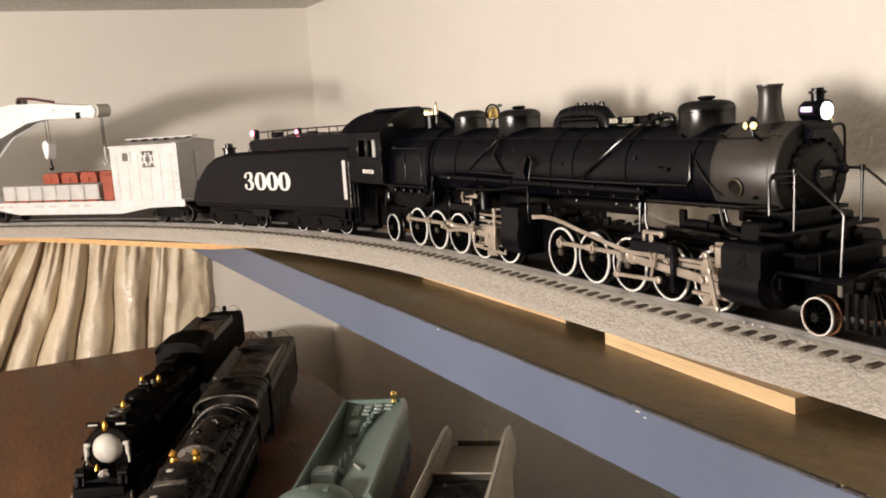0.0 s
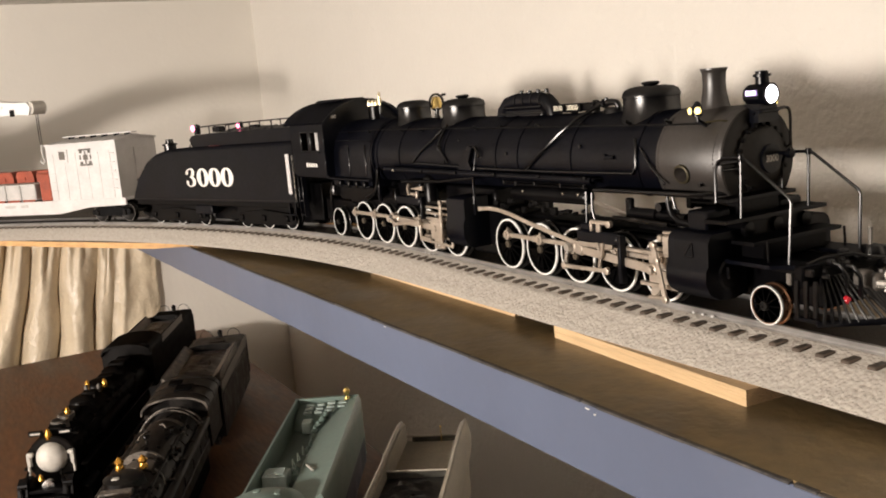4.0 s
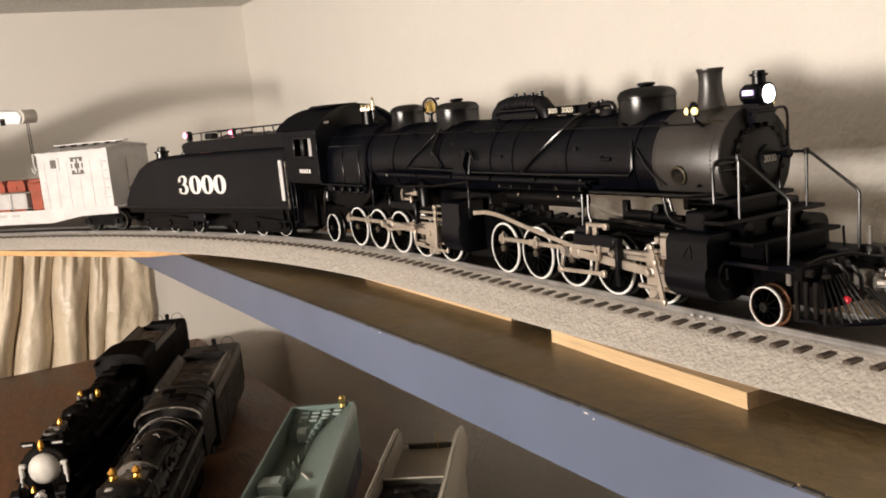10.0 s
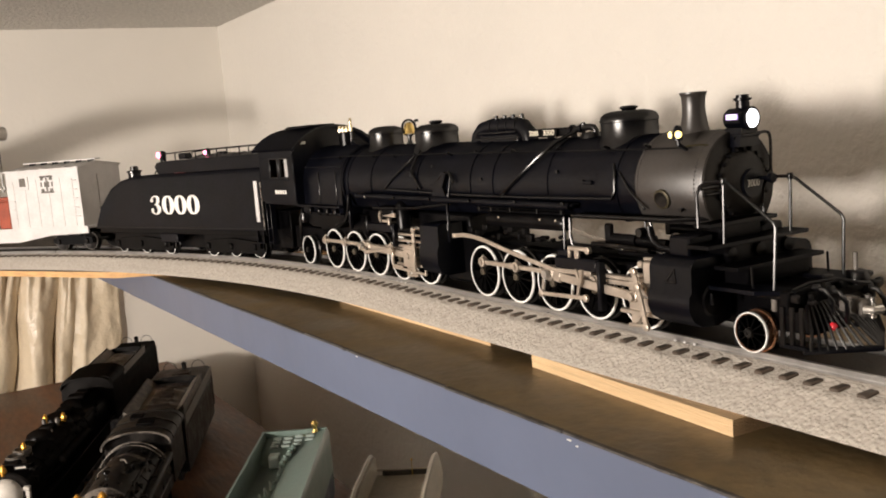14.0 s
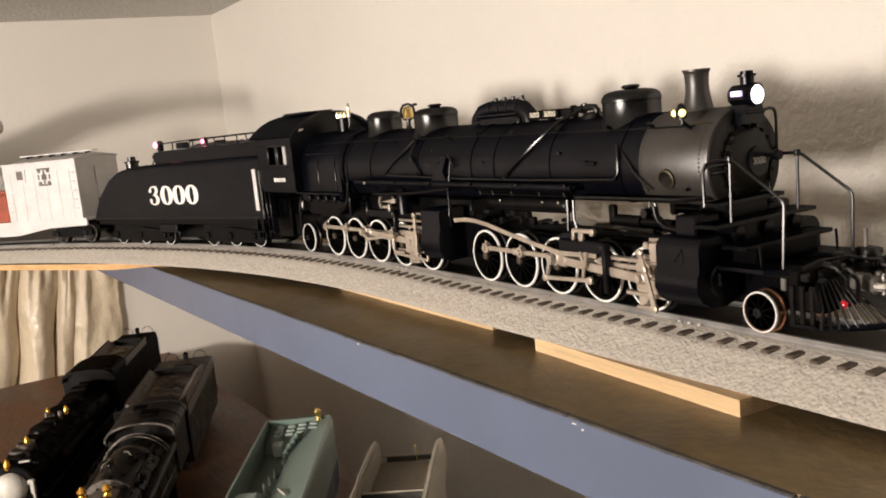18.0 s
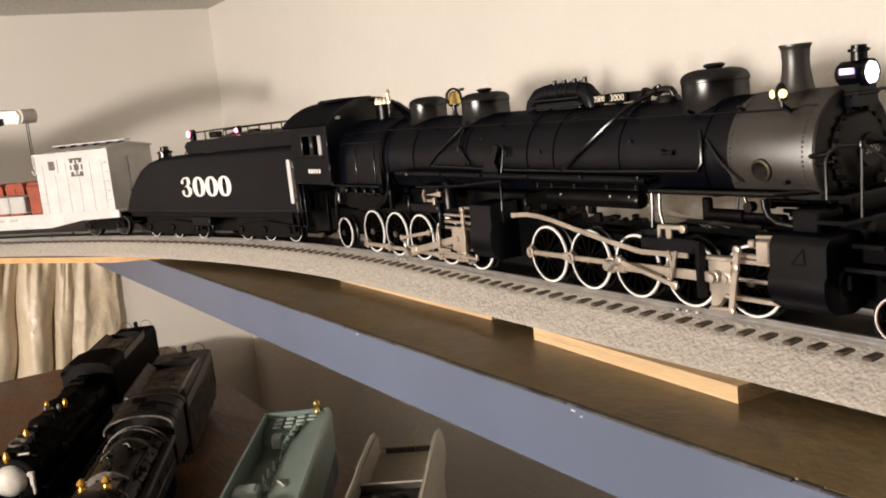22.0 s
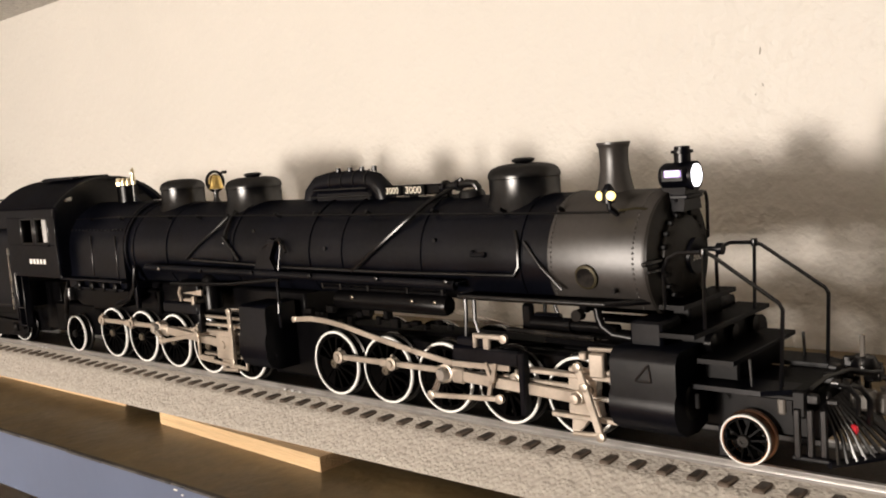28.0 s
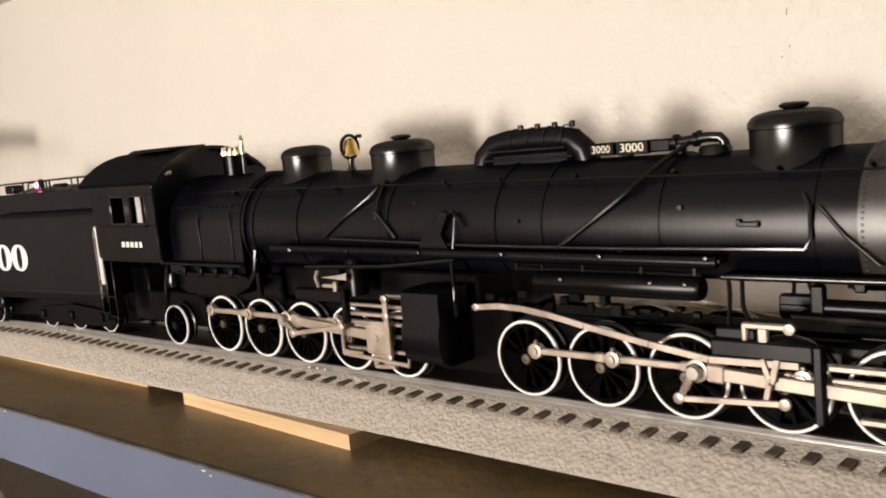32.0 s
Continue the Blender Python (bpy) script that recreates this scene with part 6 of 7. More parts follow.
    part("end_door", mm().box((x1 + 0.3, 2, 29), (0.7, 9, 26), 0.2), SILVER, hs)
    for cx in (84, -80):
        truck(car, cx, (-10.2, 10.2), 5.2, DUSTY, DUSTY_GREY)
    part("coupler", mm().box((107, 0, 9.4), (10, 3, 3), 0.5), FRAME_BLACK, car)
    part("underframe", mm().box((-1, 0, 10.6), (180, 10, 4), 0.4), FRAME_BLACK, car)
    cars.append((car, *WAGON_WAY))


def wagon_load():
    """Crates, tool boxes and a bulkhead chest that ride on the wagon's deck."""
    for i in range(7):
        c = thing("grey_crate", "pale grey crate in a row on the wagon deck", "crate", group="crates on the wagon")
        x = -52.6 + i * 12.6
        part("box", mm().box((x, -8.6, 19.9), (12.1, 13.6, 9.4), 0.5), GREY_LOAD, c)
        part("lid", mm().box((x, -8.6, 24.4), (12.3, 13.8, 0.9), 0.3), GREY_LOAD, c)
        for dx in (-4.4, 4.4):
            part("batten", mm().box((x + dx, -15.45, 19.8), (0.8, 0.2, 8.4), 0.08), GREY_LOAD, c)
        part("skid", mm().box((x, -15.2, 14.8), (10.0, 1.4, 1.1), 0.2).box((x, -2.4, 14.8), (10.0, 1.4, 1.1), 0.2), RED_BOX, c, "red oxide skid")
        cars.append((c, *WAGON_WAY))
    for i in range(4):
        x = -31.1 + i * 17.5
        t = thing("red_tool_box", "red oxide tool box with chamfered lid on the wagon", "tool box", group="tool boxes on the wagon")
        part("box", mm().prism([(x - 7.5, 14.2), (x - 7.5, 27.6), (x + 7.5, 27.6), (x + 7.5, 14.2)], 1.0, 14.0, "y"), RED_BOX, t)
        part("lid", mm().prism([(x - 7.7, 27.6), (x - 7.7, 28.6), (x - 5.9, 31.6), (x + 5.9, 31.6), (x + 7.7, 28.6), (x + 7.7, 27.6)], 0.8, 14.2, "y"), RED_BOX, t)
        part("hasp", mm().box((x, 0.6, 27.2), (1.6, 0.5, 2.4), 0.1), RED_BOX, t)
        cars.append((t, *WAGON_WAY))
    t = thing("red_chest", "tall red oxide chest against the wagon house", "chest")
    part("box", mm().box((36.5, 0, 22.2), (9.0, 29, 16.0), 0.6), RED_BOX, t)
    part("lid", mm().box((36.5, 0, 30.4), (9.4, 29.4, 0.8), 0.2), RED_BOX, t)
    cars.append((t, *WAGON_WAY))


def wrecking_crane():
    cr = thing("wrecking_crane", "white railway crane with boom lowered over the work wagon", "model crane")
    base = at(-182, -22, 0, 0, 0, 15.0)
    part("crane_bed", mm().box((0, 0, 12), (150, 32, 6), 0.8), SILVER, cr, m=base)
    for x in (-55, 55):
        part("truck_block", mm().box((x, 0, 4.8), (34, 22, 9.4), 1.2), FRAME_BLACK, cr, m=base)
    part("crane_house", mm().prism([(-60, 16), (-60, 50), (-50, 58), (20, 58), (30, 40), (30, 16)], -17, 17, "y"), SILVER, cr, m=base)
    # the boom is slewed a little towards the wall
    slew = at(-10.2, 27.1, 0, 0, 0, -8.16)
    for s2 in (-1, 1):
        part("boom_cheek", mm().prism([(-170, 34), (-158, 60), (-108, 79.5), (-90, 80.6), (-52, 79.0), (-8, 75.2), (4.5, 74.6), (7.5, 71), (5.0, 66.4), (-8, 67.6), (-52, 68.0), (-74, 66.6), (-112, 57.0), (-150, 34)], s2 * 5.0, s2 * 6.2, "y"), WHITE_PAINT, cr, "white riveted boom side plate", m=slew)
    part("boom_core", mm().prism([(-150, 42), (-106, 72), (-52, 76), (-10, 73), (-10, 70), (-52, 71), (-106, 64), (-150, 38)], -5.0, 5.0, "y"), WHITE_PAINT, cr, m=slew)
    part("boom_foot_sheave", mm().lathe([(3.2, -2), (4.6, -2), (4.6, 2), (3.2, 2)], c=(-88, 0, 81), axis="y", seg=20, closed=True), DUSTY_GREY, cr, m=slew)
    part("tip_sheave", mm().lathe([(1.0, -4.8), (4.4, -4.8), (4.4, 4.8), (1.0, 4.8)], c=(5.0, 0, 71.0), axis="y", seg=22), ALU, cr, m=slew)
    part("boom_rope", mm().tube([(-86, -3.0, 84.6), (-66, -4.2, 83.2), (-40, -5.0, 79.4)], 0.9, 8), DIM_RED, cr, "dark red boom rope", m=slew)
    part("tip_slot", mm().box((-12, -6.3, 68.8), (5.0, 0.8, 4.4), 0.3), FRAME_BLACK, cr, m=slew)
    part("rivet_plate", mm().box((-40, -6.35, 74), (3, 0.4, 2), 0.1).box((-22, -6.35, 73), (2, 0.4, 1.6), 0.1), SILVER, cr, m=slew)
    for x, z0, z1 in ((-58, 70, 52), (-62, 70, 52), (5.5, 67, 47), (3.5, 67, 47)):
        part("hoist_line", mm().tube([(x, 0, z0), (x, 0, z1)], 0.25, 5), FRAME_BLACK, cr, m=slew)
    part("main_block", mm().prism([(-64, 51.5), (-60, 53.5), (-56, 51.0), (-57, 45), (-59, 40.5), (-61.5, 40.5), (-63.4, 46)], -3.0, 3.0, "y"), WHITE_PAINT, cr, "white hook block", m=slew)
    part("hook", mm().tube([(-60, 0, 40.5), (-60, 0, 36.0), (-58.4, 0, 33.6), (-60.4, 0, 32.4), (-62.4, 0, 33.6)], 0.7, 8), FRAME_BLACK, cr, m=slew)
    part("whip_hook", mm().tube([(4.5, 0, 47), (4.5, 0, 39.0), (6.4, 0, 36.0), (4.4, 0, 34.4), (2.2, 0, 36.0), (2.2, 0, 37.4)], 0.7, 8).box((4.5, 0, 44), (1.8, 1.4, 5.0), 0.4), GREY_LOAD, cr, m=slew)
    cars.append((cr, *WAGON_WAY))


tender()
boom_car()
wagon_load()
wrecking_crane()


# ---- parked engines on the table ----
def roof_outline(w, z, rise, n=12):
    top = [(-w * math.cos(math.pi * i / n), z + rise * math.sin(math.pi * i / n) ** 0.8) for i in range(n + 1)]
    return top + [(y * 0.96, zz - 0.9) for y, zz in reversed(top)]


def parked(name, label, x, y, ux, uy):
    th = math.atan2(uy, ux)
    return thing(name, label, "model locomotive", Matrix.Translation((x, y, TABLE_Z)) @ Matrix.Rotation(th, 4, "Z"), group="engines parked on the table")


def low_gear(e, x0, x1, big, mat_face=None):
    """Frame and wheels under a parked engine."""
    part("frame", mm().box(((x0 + x1) / 2, 0, 7), (x1 - x0, 12, 7), 0.6), FRAME_BLACK, e)
    n = max(2, int((x1 - x0) / (big * 2.25)))
    for i in range(n):
        x = x0 + (x1 - x0) * (i + 0.5) / n
        for s2 in (-1, 1):
            part("wheel", mm().lathe([(0.4, 1.0), (big * 0.4, 0.7), (big * 0.85, 0.9), (big, 1.1), (big, -1.4), (0.4, -1.4)], axis="y", seg=20), DUSTY, e, m=at(x, s2 * 10.0, big) @ (Matrix.Identity(4) if s2 < 0 else Matrix.Rotation(math.pi, 4, "Z")))
    for s2 in (-1, 1):
        part("side_rod", mm().box(((x0 + x1) / 2, s2 * 12.2, big * 0.8), ((x1 - x0) * 0.9, 0.8, 1.4), 0.2), DUSTY, e)


def coal_tender(e, x0, x1, w, h, mat, board):
    """A boxy tender: coal bunker between sloping boards, bulkhead, rear deck with hatches and wire hoops."""
    part("tender_body", mm().prism(rounded_rect(w, h - 8, 2.0, 8), x0, x1, "x"), mat, e)
    ln = x1 - x0
    for s2 in (-1, 1):
        out = [(s2 * (w - 0.2), h - 1), (s2 * (w - 0.1), h + 4.2), (s2 * (w - 0.9), h + 4.4), (s2 * (w - 5.6), h + 0.8), (s2 * (w - 5.6), h - 1)]
        part("side_board", mm().prism(out if s2 > 0 else out[::-1], x0 + ln * 0.34, x1 - 3, "x"), board, e, "worn pale sloping coal board")
        part("board_cap", mm().tube([(x0 + ln * 0.34, s2 * (w - 0.5), h + 4.4), (x1 - 3, s2 * (w - 0.5), h + 4.4)], 0.5, 6), mat, e)
        part("grab_rail", mm().tube([(x0 + 1, s2 * (w + 0.5), 14), (x0 + 1, s2 * (w + 0.5), h - 4)], 0.35, 6), BLACK_SATIN, e)
        part("seam_strip", mm().box(((x0 + x1) / 2, s2 * (w + 0.1), h - 5), (ln - 4, 0.3, 0.7), 0.1), mat, e)
        part("side_panel", mm().box(((x0 + x1) / 2, s2 * (w + 0.05), (h + 8) / 2 - 2), (ln * 0.94, 0.3, h - 22), 0.1), mat, e)
        hoop = [(x0 + 1.0, s2 * (w * 0.55 + 4.4 * math.cos(a)), h - 0.5 + 5.4 * math.sin(a)) for a in [math.pi * k / 10 for k in range(11)]]
        part("wire_hoop", mm().tube(hoop, 0.22, 6), BLACK_SATIN, e)
    part("bulkhead", mm().prism([(-w + 1.5, h - 1), (-w + 1.5, h + 2.6), (-w * 0.5, h + 4.2), (w * 0.5, h + 4.2), (w - 1.5, h + 2.6), (w - 1.5, h - 1)], x0 + ln * 0.32, x0 + ln * 0.34, "x"), mat, e)
    part("coal", coal_heap(((x0 + ln * 0.34 + x1) / 2, 0, h + 0.4), ln * 0.64, 2 * w - 9, 2.2, int(ln)), COAL, e)
    part("filler_hatch", mm().box((x0 + ln * 0.17, 1, h + 0.8), (9, 11, 2.0), 0.5).box((x0 + ln * 0.17 - 5.2, 1, h + 1.2), (1.2, 6, 1.4), 0.3), mat, e)
    part("hatch_post", mm().lathe([(1.6, h), (1.6, h + 3.6), (2.0, h + 4.0), (0.4, h + 5.2)], c=(x0 + 3.2, 0.5, 0), seg=14), mat, e)


def clutter(e, seed, n, x0, x1, radius, zc, mats, lift=0.0):
    """Valves, boxes, clips and short pipes scattered over a boiler's top and sides."""
    rnd = random.Random(seed)
    for k in range(n):
        a = rnd.uniform(0.15, math.pi - 0.15)
        x, y, z = rnd.uniform(x0, x1), radius * math.cos(a), zc + (radius + lift) * math.sin(a)
        mt = mats[min(len(mats) - 1, int(rnd.random() ** 1.7 * len(mats)))]
        kind = rnd.random()
        if kind < 0.45:
            part("fitting_box", mm().box((x, y, z), (rnd.uniform(1.0, 4.2), rnd.uniform(0.9, 2.6), rnd.uniform(0.8, 2.2)), 0.3), mt, e)
        elif kind < 0.75:
            r = rnd.uniform(0.5, 1.3)
            part("valve", mm().lathe([(r, z - 1.2), (r, z + 0.8), (r * 1.4, z + 1.0), (r * 1.3, z + 1.5), (0.2, z + 1.8)], c=(x, y, 0), seg=10), mt, e)
        else:
            b, ln = a + rnd.uniform(-0.5, 0.5), rnd.uniform(3, 9)
            part("short_pipe", mm().tube([(x, y * 1.02, z + 0.4), (x + ln * 0.5, (radius + 1.2) * math.cos((a + b) / 2), zc + (radius + 1.2 + lift) * math.sin((a + b) / 2)), (x + ln, radius * math.cos(b), zc + (radius + lift) * math.sin(b))], rnd.uniform(0.3, 0.6), 6), mt, e)


def big_articulated():
    """Black engine with a bright smokebox front."""
    e = parked("parked_articulated", "black model engine with silver smokebox front on the table", -0.252, -0.134, 0.908, -0.42)
    zc = 29
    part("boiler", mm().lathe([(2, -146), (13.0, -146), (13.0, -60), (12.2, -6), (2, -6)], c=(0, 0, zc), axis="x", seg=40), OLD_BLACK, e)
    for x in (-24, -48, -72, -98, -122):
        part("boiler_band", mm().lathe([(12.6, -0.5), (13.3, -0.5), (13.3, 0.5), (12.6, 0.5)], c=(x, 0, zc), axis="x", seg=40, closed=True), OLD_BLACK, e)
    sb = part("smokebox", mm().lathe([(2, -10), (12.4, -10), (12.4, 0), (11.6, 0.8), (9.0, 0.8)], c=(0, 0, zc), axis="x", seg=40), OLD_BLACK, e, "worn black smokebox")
    part("smokebox_door", mm().lathe([(7.8, 0.4), (7.8, 1.4), (7.0, 3.6), (5.2, 5.2), (2.8, 6.1), (0.3, 6.4)], c=(0, 0, zc + 1.5), axis="x", seg=36), ALU, sb, "dull silver smokebox door")
    for s2 in (-1, 1):
        part("number_board", mm().box((-2, s2 * 7.4, zc + 13.6), (1.6, 7.0, 2.6), 0.3), FRAME_BLACK, e, m=at(0, 0, 0))
        part("number_bar", mm().box((-1.05, s2 * 7.4, zc + 13.6), (0.2, 5.0, 0.9), 0.05), ALU, e, "pale number, not readable")
        part("smoke_step", mm().box((2, s2 * 10.2, zc + 4), (2.4, 3.4, 2.2), 0.5).box((2.4, s2 * 10.8, zc + 0.6), (2.2, 2.2, 5.4), 0.5).box((2.8, s2 * 11.2, zc - 4), (1.8, 1.2, 4.4), 0.3), ALU, e, "pale step bracket")
        part("pump_shield", mm().prism([(9, 12), (9, 21), (11, 24.5), (15, 22.5), (17, 12)], s2 * 8.6, s2 * 13.4, "y"), FRAME_BLACK, e)
        part("shield_rib", mm().box((16.6, s2 * 11.0, 17), (1.2, 1.2, 9), 0.3).box((15.8, s2 * 11.0, 21), (1.4, 4.4, 1.0), 0.3).tube([(13, s2 * 9.2, 22), (14, s2 * 8.4, 26), (12, s2 * 8.0, 28)], 0.6, 6), OLD_BLACK, e)
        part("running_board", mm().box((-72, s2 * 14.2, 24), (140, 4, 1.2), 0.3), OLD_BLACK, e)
        part("air_pump", mm().lathe([(3.4, 10), (3.4, 22), (2.4, 24)], c=(9, s2 * 9.5, 0), seg=16), FRAME_BLACK, e)
        part("cylinder", mm().lathe([(1, -14), (6.2, -14), (6.2, 6), (1, 6)], c=(0, s2 * 13, 10), axis="x", seg=20), FRAME_BLACK, e)
        # Black sheet added to keep the gap under the running board dark.
        part("gap_skirt", mm().box((-74, s2 * 12.6, 15.5), (132, 1.0, 16), 0.3), FRAME_BLACK, e)
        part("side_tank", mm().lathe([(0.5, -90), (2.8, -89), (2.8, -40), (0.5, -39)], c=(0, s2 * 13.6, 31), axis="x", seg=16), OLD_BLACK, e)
    part("stack", mm().lathe([(5.5, zc + 10), (4.4, zc + 12.5), (4.6, zc + 15.4), (3.6, zc + 15.4), (3.4, zc + 12)], c=(-16, 0, 0), seg=24), DUSTY_GREY, e)
    part("stack", mm().lathe([(5.5, zc + 10), (4.4, zc + 12.5), (4.6, zc + 15.4), (3.6, zc + 15.4), (3.4, zc + 12)], c=(-26, 0, 0), seg=24), DUSTY_GREY, e)
    for x, r in ((-52, 6.4), (-84, 7.2), (-110, 6.0)):
        part("dome", mm().lathe([(r + 1.4, zc + 10), (r, zc + 12), (r, zc + 14.6), (r * 0.6, zc + 16.2), (0.3, zc + 16.4)], c=(x, 0, 0), seg=28), OLD_BLACK, e)
    for x, y, z in ((0, -0.5, 13.2), (-27, 0.5, 15.4), (-79, -5.0, 14.8), (-79, 5.0, 14.8)):
        part("brass_fitting", mm().lathe([(1.5, zc + z - 2.4), (1.7, zc + z), (0.9, zc + z + 2.4), (0.4, zc + z + 3.0)], c=(x, y, 0), seg=14), AMBER, e, "small brass lamp fitting")
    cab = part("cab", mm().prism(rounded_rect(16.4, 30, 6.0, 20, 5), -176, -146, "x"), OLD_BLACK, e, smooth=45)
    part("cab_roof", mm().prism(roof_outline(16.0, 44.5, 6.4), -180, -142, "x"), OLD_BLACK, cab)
    part("pilot", mm().box((12, 0, 9), (12, 30, 8), 0.8).box((18, 0, 14), (4, 26, 5), 0.6).box((10, 0, 18), (10, 22, 2.0), 0.4), FRAME_BLACK, e)
    part("bell", mm().lathe([(1.5, zc + 1), (1.2, zc + 2.4), (0.4, zc + 4.0)], c=(9.5, -3.6, -8), seg=16), AMBER, e)
    part("headlight", mm().lathe([(0.4, 6), (2.6, 6), (2.9, 9.4), (0.4, 9.6)], c=(2, 0, 19.5), axis="x", seg=20), STEEL, e)
    part("coupler", mm().box((22, 0, 8), (5, 4, 4), 0.8), STEEL, e)
    for s2 in (-1, 1):
        part("pilot_step", mm().box((16, s2 * 13, 10), (3, 5, 5), 0.5), STEEL, e)
    rnd = random.Random(31)
    for s2 in (-1, 1):
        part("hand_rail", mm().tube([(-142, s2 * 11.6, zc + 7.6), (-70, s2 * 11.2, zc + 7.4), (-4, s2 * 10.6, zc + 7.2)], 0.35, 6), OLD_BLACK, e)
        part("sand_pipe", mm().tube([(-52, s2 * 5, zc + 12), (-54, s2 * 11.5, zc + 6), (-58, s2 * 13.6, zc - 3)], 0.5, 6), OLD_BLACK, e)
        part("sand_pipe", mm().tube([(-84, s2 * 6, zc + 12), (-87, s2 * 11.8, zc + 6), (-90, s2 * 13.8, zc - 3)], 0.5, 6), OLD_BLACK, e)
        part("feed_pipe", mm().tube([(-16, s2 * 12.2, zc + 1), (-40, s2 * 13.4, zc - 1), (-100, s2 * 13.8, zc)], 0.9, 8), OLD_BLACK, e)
        for i in range(10):
            part("boiler_fitting", mm().box((-12 - i * 13 + rnd.uniform(-3, 3), s2 * rnd.uniform(8.6, 11.0), zc + rnd.uniform(7.5, 9.5)), (rnd.uniform(1.6, 4.5), 1.8, rnd.uniform(1.2, 2.6)), 0.4), OLD_BLACK, e)
    for x, w, h in ((-10, 8.0, 1.6), (-36, 9.0, 2.6), (-66, 8.0, 2.4), (-98, 9.0, 2.6), (-124, 10.0, 3.4), (-136, 8.0, 2.8)):
        part("top_casing", mm().box((x, 0, zc + 12.6 + h / 2), (w * 0.8, w, h), 0.6), OLD_BLACK, e)
    clutter(e, 51, 54, -144, -6, 12.9, zc, (OLD_BLACK, FRAME_BLACK, OLD_BLACK, DUSTY_GREY))
    part("pop_valve", mm().lathe([(1.0, zc + 12), (1.2, zc + 16), (0.5, zc + 17)], c=(-72, 3.6, 0), seg=12).lathe([(1.0, zc + 12), (1.2, zc + 16), (0.5, zc + 17)], c=(-72, -3.6, 0), seg=12), DUSTY_GREY, e)
    low_gear(e, -140, -8, 7.6)
    coal_tender(e, -288, -182, 14.0, 41, OLD_BLACK, DUSTY_GREY)
    part("tender_frame", mm().box((-235, 0, 5.5), (104, 22, 7), 0.6), FRAME_BLACK, e)
    low_gear(e, -284, -188, 5.2)


def cowled_engine():
    """Dusty dark engine with a smooth cowl over its boiler."""
    e = parked("parked_cowled_engine", "dusty black model engine with smooth cowled boiler on the table", -0.112, -0.132, 0.914, -0.405)
    body = arch(15.0, 27, 18, 16)
    part("boiler_cowl", mm().prism(body, -150, -18, "x"), DUSTY, e, smooth=50)
    part("nose", mm().lathe([(15.0, -18), (14.6, -8), (12.0, 2), (7, 8), (0.4, 10)], c=(0, 0, 27), axis="x", seg=40), DUSTY_GREY, e)
    part("casing", mm().prism([(y * 0.86 - 1.0, 30 + (z - 27) * 0.98) for y, z in arch(15.0, 27, 22, 18)], -122, -80, "x"), DUSTY, e, smooth=50)
    part("casing_rim", mm().prism([(y * 0.88 - 1.0, 30 + (z - 27) * 1.0) for y, z in arch(15.0, 27, 22, 18)], -80.4, -79.0, "x"), WEATHERED, e, "worn pale casing edge", smooth=50)
    for x, r, top in ((-53, 8.6, 45.4), (-27, 9.6, 44.4)):
        dm = part("dome", mm().lathe([(r + 1.6, top - 7.0), (r, top - 3.6), (r, top - 1.6), (r * 0.75, top - 0.4), (0.3, top)], c=(x, -2.5, 0), seg=32), DUSTY, e)
        part("dome_plate", mm().box((x + r * 0.55, -4.5, top - 0.2), (2.4, 3.0, 0.9), 0.3), ALU, dm)
    part("pale_sheet", mm().prism([(y * 0.9 - 0.6, 29.4 + (z - 27) * 0.96) for y, z in arch(15.0, 27, 30, 14)], -127, -122.5, "x"), WEATHERED, e, "weathered pale boiler sheet", smooth=50)
    part("pale_sheet", mm().prism([(y * 0.9 - 0.6, 28.2 + (z - 27) * 0.96) for y, z in arch(15.0, 27, 30, 14)], -76, -66, "x"), WEATHERED, e, "faded grey boiler sheet", smooth=50)
    part("stack_collar", mm().box((-40, -2.5, 42.0), (5.0, 14.0, 2.4), 0.6), WEATHERED, e, "pale worn collar")
    rnd = random.Random(17)
    for k in range(26):
        a = rnd.uniform(0.35, 1.35)
        part("boiler_fitting", mm().box((rnd.uniform(-142, -22), 14.6 * math.cos(a), 27 + 14.8 * math.sin(a)), (rnd.uniform(1.4, 5.0), rnd.uniform(1.2, 2.4), rnd.uniform(1.0, 2.2)), 0.4), DUSTY, e)
    for y in (-10.5, 9.0):
        part("boiler_pipe", mm().tube([(-140, y, 40.0), (-120, y * 1.04, 39.4), (-70, y * 1.02, 39.6), (-30, y, 38.6)], 0.6, 8), DUSTY, e)
    for x in (-30, -46, -64, -86, -108, -128):
        part("cowl_band", mm().prism([(y * 1.02, 27 + (z - 27) * 1.02 if z > 27 else z) for y, z in body], x - 0.6, x + 0.6, "x"), DUSTY, e)
    for y in (-8.0, 2.4):
        part("brass_fitting", mm().lathe([(1.5, 40), (2.1, 42.4), (1.5, 44.0), (2.2, 45.4), (1.0, 47), (0.4, 47.6)], c=(-67.5, y, 0), seg=14), AMBER, e, "small brass lamp fitting")
    for s2 in (-1, 1):
        part("side_pipe", mm().tube([(-148, s2 * 15.4, 33.5), (-60, s2 * 15.6, 33.0), (-24, s2 * 15.0, 31.0)], 2.4, 12), DUSTY, e)
        # Added black sheet that closes off the dark space below the cowl.
        part("gap_skirt", mm().box((-82, s2 * 13.4, 13), (136, 1.0, 16), 0.3), FRAME_BLACK, e)
        part("skirt", mm().box((-84, s2 * 15.2, 20), (132, 1.4, 6), 0.4), DUSTY, e)
        for i in range(5):
            part("pipe_clip", mm().box((-136 + i * 24, s2 * 14.6, 35.2), (2.0, 3.0, 2.0), 0.4), DUSTY, e)
